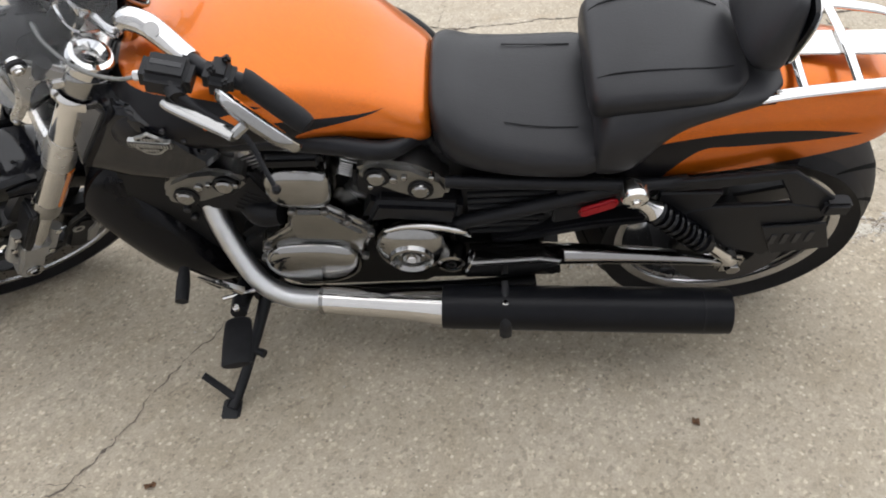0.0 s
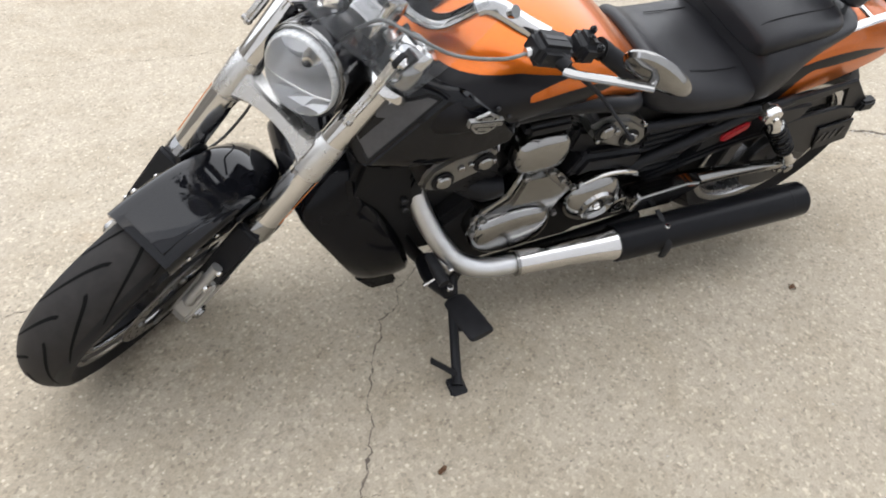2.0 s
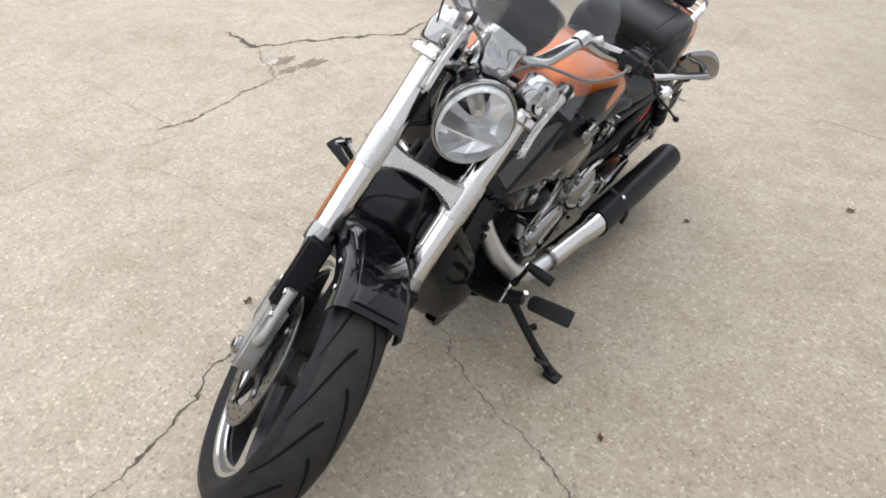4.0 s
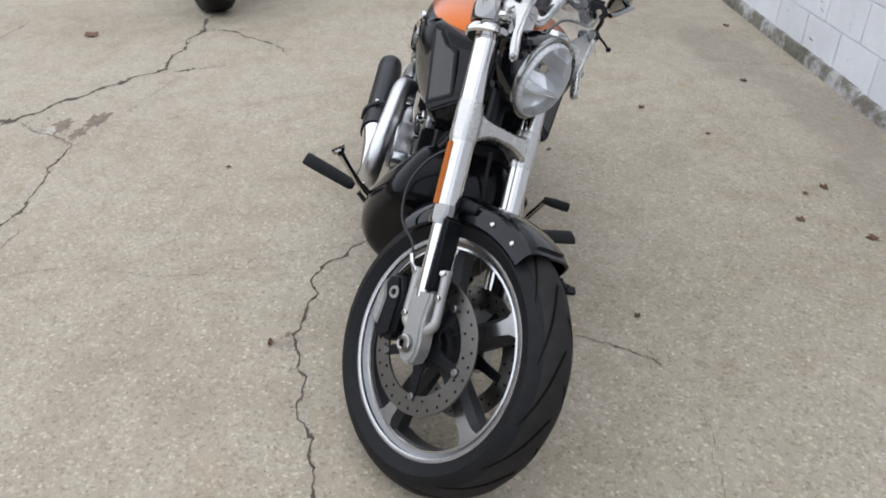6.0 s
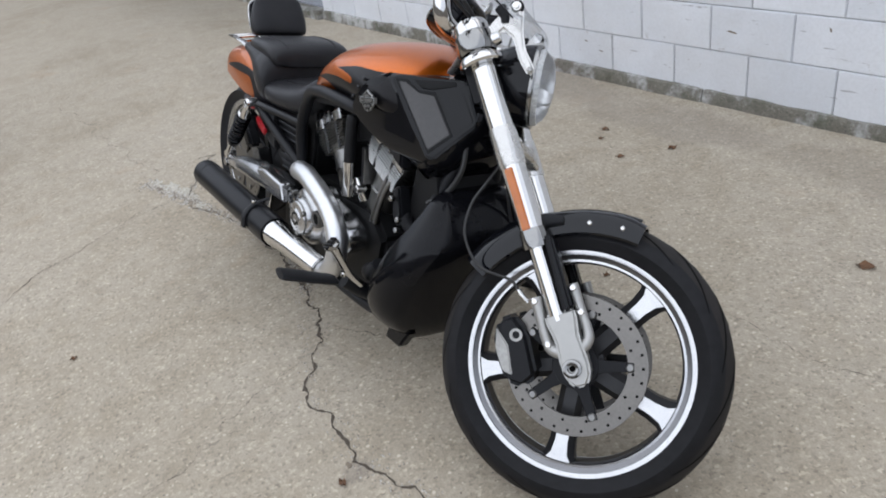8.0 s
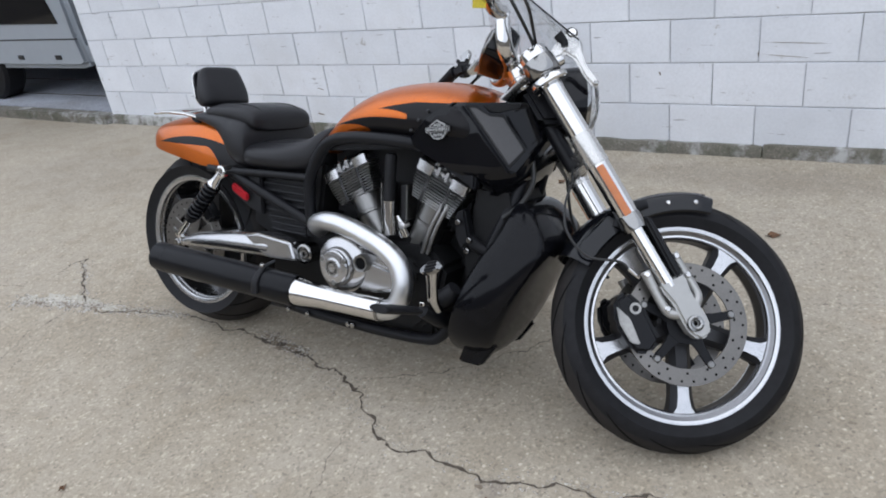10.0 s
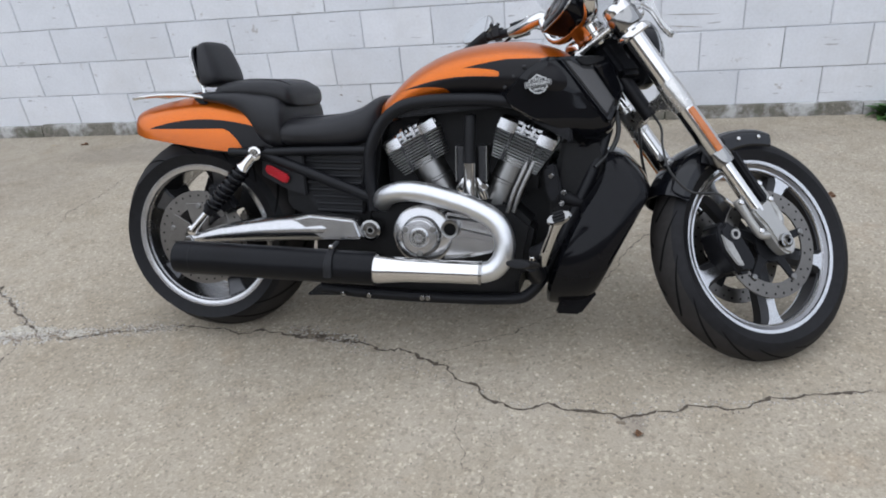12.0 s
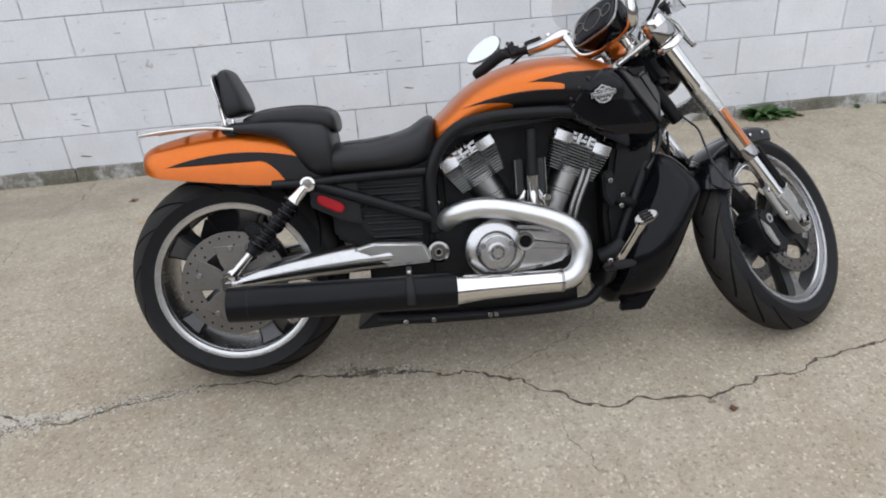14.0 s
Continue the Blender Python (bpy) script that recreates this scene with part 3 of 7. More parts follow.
def build_cracks():
    """Dirt-filled cracks, a hair above the concrete that they cut."""
    rnd = random.Random(5)
    for pts, width, kind in CRACKS:
        bm = bmesh.new()
        line = jagged(pts, rnd)
        left, right = [], []
        for n, p in enumerate(line):
            way = (line[min(n + 1, len(line) - 1)] - line[max(n - 1, 0)]).normalized()
            side = Vector((-way.y, way.x, 0))
            fade = min(1.0, (n + 1) / 8, (len(line) - n) / 8)
            w = width * fade * (0.30 + 1.1 * rnd.random() ** 2) * (0.35 + 1.5 * abs(noise.noise(p * 5)))
            if rnd.random() < 0.05:
                w *= 2.2
            w *= {0: 0.75, 1: 1.7, 2: 0.9}[kind]
            z = ground_height(p.x, p.y) + 0.0015
            for row, d in ((left, w / 2 * rnd.uniform(0.5, 1.4)), (right, -w / 2 * rnd.uniform(0.5, 1.4))):
                q = p + side * d
                row.append(bm.verts.new((q.x, q.y, z)))
        for n in range(len(line) - 1):
            bm.faces.new((left[n], left[n + 1], right[n + 1], right[n]))
        mat = (FINE_CRACK, CRACK, CHIP)[kind]
        part("crack", bm, mat, ground)


build_cracks()


def flake(rnd, size, bm, at):
    count = rnd.randint(5, 8)
    base = [bm.verts.new((at[0] + size * rnd.uniform(0.6, 1.2) * math.cos(math.tau * k / count), at[1] + size * rnd.uniform(0.5, 1.1) * math.sin(math.tau * k / count), at[2])) for k in range(count)]
    top = bm.verts.new((at[0] + size * 0.2, at[1], at[2] + size * rnd.uniform(0.25, 0.5)))
    for k in range(count):
        bm.faces.new((base[k], base[(k + 1) % count], top))


# broken patches along the cracks: from, to, half width, pieces, least and largest size
SPALLS = [(1.82, 1.90, 1.42, 1.80, 0.035, 700, 0.003, 0.013), (1.45, 1.81, 1.0, 1.71, 0.020, 300, 0.002, 0.009), (1.47, 1.82, 1.86, 1.55, 0.02, 240, 0.002, 0.010),
          (0.60, 1.70, 0.36, 1.76, 0.018, 520, 0.002, 0.011), (1.45, 1.82, 1.06, 1.715, 0.030, 420, 0.002, 0.010), (0.36, 1.80, -0.1, 1.98, 0.012, 160, 0.002, 0.006),
          (1.08, 3.58, 0.85, 3.25, 0.04, 300, 0.003, 0.010), (0.85, 3.25, 0.1, 3.21, 0.02, 160, 0.002, 0.006),
          (1.2, 3.16, 1.65, 3.07, 0.03, 160, 0.003, 0.008), (-0.25, 1.99, -1.1, 1.9, 0.012, 200, 0.002, 0.006)]


def build_patches():
    """Thin pale scabs of old cement beside the cracks, with ragged edges."""
    rnd = random.Random(12)
    for x0, y0, size, mat in [(x, y, r, SCAB) for x, y, r in ((1.78, 1.87, 0.08), (1.66, 1.83, 0.09), (1.56, 1.80, 0.08), (1.48, 1.79, 0.06), (1.36, 1.79, 0.05), (0.98, 3.42, 0.08))] + [(0.53, 1.722, 0.045, CHIP), (0.455, 1.745, 0.055, CHIP), (0.49, 1.735, 0.028, CRACK), (0.40, 1.757, 0.025, CRACK), (-0.44, 2.045, 0.016, CHIP), (1.03, 3.40, 0.10, CHIP), (1.10, 3.26, 0.11, CHIP), (0.95, 3.28, 0.08, CHIP)]:
        bm = bmesh.new()
        count = 46
        rim, lip = [], []
        for k in range(count):
            a = math.tau * k / count
            r = size * (0.75 + 0.5 * noise.noise(Vector((3 * math.cos(a) + x0 * 9, 3 * math.sin(a), y0))) + rnd.uniform(-0.10, 0.10))
            x, y = x0 + r * math.cos(a), y0 + 0.55 * r * math.sin(a)
            rim.append(bm.verts.new((x, y, ground_height(x, y) + 0.0004)))
            x, y = x0 + 0.9 * r * math.cos(a), y0 + 0.5 * r * math.sin(a)
            lip.append(bm.verts.new((x, y, ground_height(x, y) + (0.0012 if mat is not CRACK else 0.0020))))
        mid = bm.verts.new((x0, y0, ground_height(x0, y0) + (0.0014 if mat is not CRACK else 0.0022)))
        for k in range(count):
            n = (k + 1) % count
            bm.faces.new((rim[k], rim[n], lip[n], lip[k]))
            bm.faces.new((lip[k], lip[n], mid))
        part("cement_patch" if mat is SCAB else "pit", bm, mat, ground)


build_patches()


def build_litter():
    """Crumbs along the wide cracks, and fine gravel."""
    rnd = random.Random(9)
    bm = bmesh.new()
    for pts, width, kind in CRACKS:
        if kind == 0:
            continue
        line = smooth_line([(x, y, 0) for x, y in pts], 14)
        for p in line:
            for _ in range(2 if kind == 1 else 5):
                x, y = p.x + rnd.gauss(0, 0.012 * (1 + kind)), p.y + rnd.gauss(0, 0.010 * (1 + kind))
                flake(rnd, rnd.uniform(0.0012, 0.0045), bm, (x, y, ground_height(x, y)))
    for _ in range(700):
        x, y = rnd.uniform(-2, 3), rnd.uniform(0.4, 3.4)
        flake(rnd, rnd.uniform(0.0015, 0.004), bm, (x, y, ground_height(x, y)))
    for x0, y0, x1, y1, wide, count, low, high in SPALLS:
        for _ in range(count):
            u = rnd.random()
            x, y = x0 + (x1 - x0) * u + rnd.gauss(0, wide), y0 + (y1 - y0) * u + rnd.gauss(0, wide * 0.6)
            flake(rnd, low + (high - low) * rnd.random() ** 2, bm, (x, y, ground_height(x, y) - 0.0006))
    for f in bm.faces:
        f.material_index = 1 if rnd.random() < 0.55 else 0
    tagged(part("gravel", bm, [CHIP, RUBBLE], smooth=False), "loose grit and crumbled concrete along the cracks", "gravel", kind="stuff")


build_litter()


def build_leaf(x, y, size, turn):
    bm = bmesh.new()
    n = 9
    rim = []
    for k in range(n):
        a = math.tau * k / n
        r = size * (0.75 + 0.35 * abs(math.cos(2.5 * a)))
        rim.append(bm.verts.new((r * math.cos(a), 0.6 * r * math.sin(a), 0.004 + 0.006 * math.sin(3 * a))))
    mid = bm.verts.new((0, 0, 0.003))
    for k in range(n):
        bm.faces.new((rim[k], rim[(k + 1) % n], mid))
    ob = part("dead_leaf", bm, DRY_LEAF)
    ob.matrix_world = pose(x, y, ground_height(x, y) + 0.003, 0, 0, turn)
    return tagged(ob, "small brown dead leaf lying on the concrete", "leaf", "dead leaves on the ground")


for x, y, size, turn in ((-0.36, 1.04, 0.012, 20), (-1.22, 1.77, 0.016, 10), (2.45, 3.88, 0.07, 40), (-0.48, 2.085, 0.014, 0), (0.6, 2.5, 0.012, 90), (1.2, 0.7, 0.02, 130), (0.2, 0.35, 0.02, 30), (0.47, 0.15, 0.022, 15), (0.10, 0.14, 0.024, 80), (-0.89, 0.51, 0.03, 20), (0.40, 0.25, 0.012, 50), (-1.27, 0.68, 0.024, 100), (1.67, 0.06, 0.024, 30), (2.78, -0.20, 0.03, 0), (0.91, 0.47, 0.012, 70), (0.76, 1.18, 0.012, 110)):
    build_leaf(x, y, size, turn)


# ---- white block wall ----
PITCH, COURSE = 0.400, 0.206
wall = thing("wall_north", "white painted concrete block wall on a grey footing", "wall", pose(0, WALL_Y, 0, 0, -math.degrees(TILT_WALL), 0), kind="structure")


def block_mesh(length, height=COURSE, depth=0.05):
    bm = bmesh.new()
    gap = 0.004
    bmesh.ops.create_cube(bm, size=1)
    bmesh.ops.scale(bm, vec=(length - gap, depth, height - gap), verts=bm.verts)
    front = [e for e in bm.edges if all(v.co.y > 0 for v in e.verts)]
    bmesh.ops.bevel(bm, geom=front, offset=0.0035, segments=2, affect="EDGES")
    me = bpy.data.meshes.new("block")
    bm.to_mesh(me)
    bm.free()
    me.materials.append(BLOCK)
    return me


def build_wall():
    base = 0.399  # a bed joint, at x = 0
    low_row = -2
    high = 3.4
    bm = brick((WALL_END + 14.0, 0.16, high + 0.03), ((WALL_END - 14.0) / 2, -0.084, high / 2 - 0.015), 0)
    part("mortar_backing", bm, MORTAR, wall, smooth=False)
    whole = block_mesh(PITCH)
    rest = bmesh.new()
    rnd = random.Random(2)
    row = low_row
    while base + row * COURSE < high - COURSE:
        z = base + row * COURSE
        start = 2.531 - (PITCH / 2 if row % 2 else 0.0)
        x = start + PITCH * math.ceil((WALL_END - start) / PITCH) - PITCH
        first = True
        while x > -14:
            length, left = PITCH, x
            if first:
                length = WALL_END - x
                first = False
            mid = left + length / 2
            proud = rnd.uniform(-0.0012, 0.0012)
            if length > 0.08:
                if row < 4 and mid > -3.6:
                    ob = new("block", whole if length == PITCH else block_mesh(length))
                    ob.parent = wall
                    ob.location = (mid, -0.0205 + proud, z + COURSE / 2)
                    ob.rotation_euler = (rnd.uniform(-0.003, 0.003), 0, rnd.uniform(-0.003, 0.003))
                else:
                    brick((length - 0.0035, 0.05, COURSE - 0.0035), (mid, -0.0205, z + COURSE / 2), 0.004, 1, bm=rest)
            x -= PITCH
        row += 1
    tagged(part("upper_blocks", rest, BLOCK, wall, smooth=False), kind="stuff")
    # scores and knocks in the paint: x and z of both ends, thickness
    for x0, z0, x1, z1, thick in ((-0.682, 0.492, -0.96, 0.482, 0.004), (-0.683, 0.437, -0.885, 0.42, 0.0035), (-0.665, 0.455, -0.668, 0.425, 0.006), (0.25, 0.292, 0.19, 0.286, 0.010), (1.13, 0.138, 1.105, 0.134, 0.008), (1.03, 0.097, 0.995, 0.092, 0.008), (-0.215, 0.358, -0.225, 0.340, 0.010), (2.02, 0.25, 1.96, 0.235, 0.007), (2.07, 0.075, 2.0, 0.068, 0.012)):
        way = Vector((x1 - x0, 0, z1 - z0))
        side = Vector((way.z, 0, -way.x)).normalized() * thick / 2
        pts = [Vector((x0, 0.0065, z0)) + way * u + side * v for u, v in ((0, 0.2), (0.3, 1.0), (0.7, 0.7), (1, 0.1), (0.75, -0.8), (0.35, -0.5))]
        bm = bmesh.new()
        bm.faces.new([bm.verts.new(p) for p in pts])
        part("paint_score", bm, CHIP, wall, smooth=False)
    # rough footing strip in poured lengths
    x = WALL_END
    while x > -14:
        length = rnd.uniform(0.7, 1.5)
        top, out = 0.008 + rnd.uniform(-0.007, 0.006), 0.026 + rnd.uniform(-0.004, 0.004)
        steps = max(4, int(length / 0.035))
        rings = []
        for k in range(steps + 1):
            u = x - 0.0025 - (length - 0.005) * k / steps
            worn_in = 0.005 if k in (0, steps) else 0.0
            p = Vector((u * 7, 0, 0))
            a, c = 0.007 * noise.noise(p), 0.006 * noise.noise(p + Vector((0, 5, 0)))
            rings.append([(u, -0.17, top), (u, out - 0.022 + c - worn_in, top + 0.5 * a - 0.4 * worn_in), (u, out - 0.006 + c - worn_in, top - 0.006 + a - 0.6 * worn_in), (u, out + c - worn_in * 0.6, top - 0.022 + a - worn_in), (u, out + 0.004 + c, top - 0.08), (u, out + 0.006, -0.155), (u, -0.17, -0.155)])
        part("footing_length", skin(bmesh.new(), rings), FOOTING, wall)
        x -= length

build_wall()


# ---- motorcycle ----
# its own axes: x towards the tail, y towards its right side, z up in its leaning plane
BIKE = pose(0, 1.668, 0, 0, 0, -0.7) @ pose(0, 0, 0, 16.6, 0, 0)
bike = thing("motorcycle", "orange and black cruiser motorcycle leaning on its side stand", "motorcycle", BIKE)
RAKE, LOCK = radians(36), radians(38)
AX, FW = Vector((math.sin(RAKE), 0, math.cos(RAKE))), Vector((-math.cos(RAKE), 0, math.sin(RAKE)))
NECK = Vector((-0.775, 0, 0.275))
STEER = Matrix.Translation(NECK) @ Matrix.Rotation(LOCK, 4, AX) @ Matrix.Translation(-NECK)
HUB_REAR, HUB_FRONT = Vector((0.846, 0, 0.297)), NECK + 0.0225 * FW - 0.0094 * AX
GUARD_HUB = NECK + 0.03 * FW - 0.016 * AX
LEG = 0.024  # how far the fork legs stand ahead of the steering axis


def fork(k, j, s):
    """A place by the steering head: k up the fork, j ahead of it, s to its right; before the bars are turned."""
    return NECK + k * AX + j * FW + s * Vector((0, 1, 0))


FORKED = Matrix((( FW.x, 0, AX.x, NECK.x), (FW.y, 1, AX.y, NECK.y), (FW.z, 0, AX.z, NECK.z), (0, 0, 0, 1)))
# FORKED takes (j, s, k) to the bike's axes
FRONT = STEER @ FORKED


def two_tone(bm, limit=0.7, inner=0.0):
    """Bare metal on the outward faces, beyond an inner radius."""
    bm.normal_update()
    for f in bm.faces:
        f.material_index = 1 if abs(f.normal.y) > limit and f.calc_center_median().x > inner else 0
    return bm


def build_wheel(name, hub, tyre_r, tyre_w, rim_r, rim_w, spokes, phase, m, label, face):
    wheel = new(name)
    wheel.parent = bike
    tagged(wheel, label)
    here = m @ Matrix.Translation(hub)
    h = tyre_w / 2
    outer = []
    for k in range(13):
        a = -1 + 2 * k / 12
        outer.append((tyre_r - (0.25 * tyre_w) * abs(a) ** 2.2, a * h * 0.93))
    prof = [(rim_r - 0.004, -rim_w / 2), (rim_r + 0.012, -h * 0.9), ((rim_r + tyre_r) / 2 - 0.012, -h)] + outer + [((rim_r + tyre_r) / 2 - 0.012, h), (rim_r + 0.012, h * 0.9), (rim_r - 0.004, rim_w / 2)]
    tyre = lathe(prof, 96, closed=True)
    for f in tyre.faces:
        c = f.calc_center_median()
        f.material_index = 1 if math.hypot(c.x, c.z) > tyre_r - 0.2 * tyre_w else 0
    part("tyre", tyre, [RUBBER, DUSTY_RUBBER], wheel, m=here)
    # swept tread grooves, laid on as strips with their shade in the colour
    groove = bmesh.new()
    count = 15
    for k in range(count):
        for side in (-1, 1):
            a0 = math.tau * (k + (0.5 if side > 0 else 0)) / count
            pts = []
            for n in range(11):
                u = n / 10
                lat = side * h * (0.06 + 0.84 * u)
                r = tyre_r - (0.25 * tyre_w) * abs(lat / (h * 0.93)) ** 2.2 + 0.0008
                a = a0 + 0.52 * u ** 1.5
                wid = 0.0095 * (math.sin(math.pi * (0.12 + 0.8 * u)) ** 0.7) / tyre_r
                pts.append([(r * math.cos(a + s * wid), lat, r * math.sin(a + s * wid)) for s in (-1, 1)])
            verts = [[groove.verts.new(p) for p in pair] for pair in pts]
            for x, y in zip(verts, verts[1:]):
                groove.faces.new((x[0], x[1], y[1], y[0]))
    part("tread_groove", groove, TREAD, wheel, m=here)
    w = rim_w / 2
    # a flat machined lip, a dull groove and a thin inner bead on each side
    lip = [(rim_r + 0.006, w), (rim_r + 0.006, w - 0.012), (rim_r - 0.012, w - 0.012), (rim_r - 0.014, w - 0.006), (rim_r - 0.012, w - 0.001), (rim_r - 0.004, w + 0.001)]
    step = [(rim_r - 0.011, w - 0.005), (rim_r - 0.011, w - 0.016), (rim_r - 0.024, w - 0.020), (rim_r - 0.024, w - 0.012), (rim_r - 0.018, w - 0.009)]
    bead = [(rim_r - 0.022, w - 0.011), (rim_r - 0.022, w - 0.018), (rim_r - 0.0285, w - 0.019), (rim_r - 0.0295, w - 0.014), (rim_r - 0.027, w - 0.0105)]
    if rim_w > 0.12:
        lip[2:5] = [(rim_r - 0.019, w - 0.014), (rim_r - 0.021, w - 0.008), (rim_r - 0.019, w - 0.003)]
    for side in (1, -1):
        part("rim_lip", lathe([(r, side * y) for r, y in lip], 96, closed=True), RIM_ALLOY, wheel, "machined silver rim lip", m=here)
        if rim_w < 0.12:
            part("rim_step", lathe([(r, side * y) for r, y in step], 96, closed=True), RIM_STEP, wheel, m=here)
            part("rim_bead", lathe([(r, side * y) for r, y in bead], 96, closed=True), RIM_ALLOY, wheel, m=here)
    barrel = [(rim_r - 0.010, -w + 0.012), (rim_r - 0.012, w - 0.012), (rim_r - 0.022, w - 0.020), (rim_r - 0.031, 0.02), (rim_r - 0.031, -0.02), (rim_r - 0.022, -w + 0.020)]
    part("rim", lathe(barrel, 96, closed=True), DARK_ALLOY if rim_w < 0.12 else BARREL_GREY, wheel, m=here)
    part("hub", lathe([(0, -w * 0.8), (0.04, -w * 0.8), (0.045, -w * 0.5), (0.055, -0.02), (0.055, 0.02), (0.045, w * 0.5), (0.04, w * 0.8), (0, w * 0.8)], 40), DARK_ALLOY, wheel, m=here)
    for k in range(spokes):
        a = phase + math.tau * k / spokes
        bm = bmesh.new()
        rings = []
        narrow = rim_w < 0.12
        for u in (0.0, 0.25, 0.56, 0.75, 0.90, 1.0):
            r = 0.042 + (rim_r - 0.068) * u
            half = 0.027 + 0.002 * abs(u - 0.5) + (0.012 * max(0, u - 0.85) / 0.15)
            face_half = half * (0.50 if narrow else 0.8) + (0.010 * max(0, u - 0.88) / 0.12 if narrow else 0)
            deep = 0.026 + 0.006 * u if narrow else 0.030 * (1 - u) + (w * 0.62) * u
            low = deep - (0.016 if narrow else 0.006)
            rings.append([(r, deep, face_half), (r, low, half), (r, -low, half), (r, -deep, face_half), (r, -deep, -face_half), (r, -low, -half), (r, low, -half), (r, deep, -face_half)])
        skin(bm, rings)
        part("spoke", two_tone(bm, 0.85, 0.140 if narrow else 0.0), [DARK_ALLOY, face], wheel, m=here @ Matrix.Rotation(-a, 4, "Y"), angle=30)
    return wheel


build_wheel("front_wheel", HUB_FRONT, 0.3165, 0.122, 0.2455, 0.090, 5, radians(-97), STEER, "five-spoke black and machined alloy front wheel", RIM_ALLOY)
build_wheel("rear_wheel", HUB_REAR, 0.318, 0.240, 0.232, 0.205, 5, radians(33), Matrix.Identity(4), "wide five-spoke black and machined alloy rear wheel", SPOKE_GREY)


def build_disc(hub, side, at, radius, inner, m, plate):
    here = m @ Matrix.Translation(hub) @ pose(0, side * at, 0)
    rotor = part("brake_disc", lathe([(inner, -0.0025), (radius - 0.001, -0.0025), (radius, -0.0015), (radius, 0.0015), (radius - 0.001, 0.0025), (inner, 0.0025)], 72, closed=True), DISC_STEEL, bike, "drilled steel brake disc", m=here)
    # dark discs on the rotor, coloured like the shaded depth of drill holes
    holes = bmesh.new()
    for k in range(30):
        for r, off in ((inner + 0.25 * (radius - inner), 0), (inner + 0.72 * (radius - inner), 0.5)):
            a = math.tau * (k + off) / 30
            if k % 2 == 0 or off:
                disc(0.0033, 0.0062, (r * math.cos(a), 0, r * math.sin(a)), seg=8, edge=0.0003, bm=holes)
    tagged(part("drill_hole_dark", holes, TREAD, rotor, m=here), kind="stuff")
    wide = 0.010 if inner > 0.1 else 0.046
    part("carrier_hub", lathe([(0, -0.004), (0.048, -0.004), (0.050, 0.0), (0.048, 0.005), (0, 0.005)], 36), plate, rotor, m=here)
    for k in range(5):
        a = math.tau * k / 5 + 0.3
        turn = Matrix.Rotation(-a, 4, "Y")
        arm = slab([(0.03, -0.020), (0.6 * inner, -0.6 * wide - 0.006), (inner + 0.012, -wide), (inner + 0.012, wide), (0.6 * inner, 0.6 * wide + 0.006), (0.03, 0.020)], -0.003, 0.004, 0.0015, 1)
        part("carrier_arm", arm, plate, rotor, m=here @ turn)
        part("rotor_bolt", disc(0.0085, 0.012, (inner + 0.004, side * 0.003, 0), seg=14), CAST_ALLOY, rotor, m=here @ turn)


build_disc(HUB_FRONT, 1, 0.068, 0.150, 0.108, STEER, SATIN_BLACK)
build_disc(HUB_FRONT, -1, 0.068, 0.150, 0.108, STEER, SATIN_BLACK)
build_disc(HUB_REAR, 1, 0.116, 0.150, 0.098, Matrix.Identity(4), DISC_STEEL)


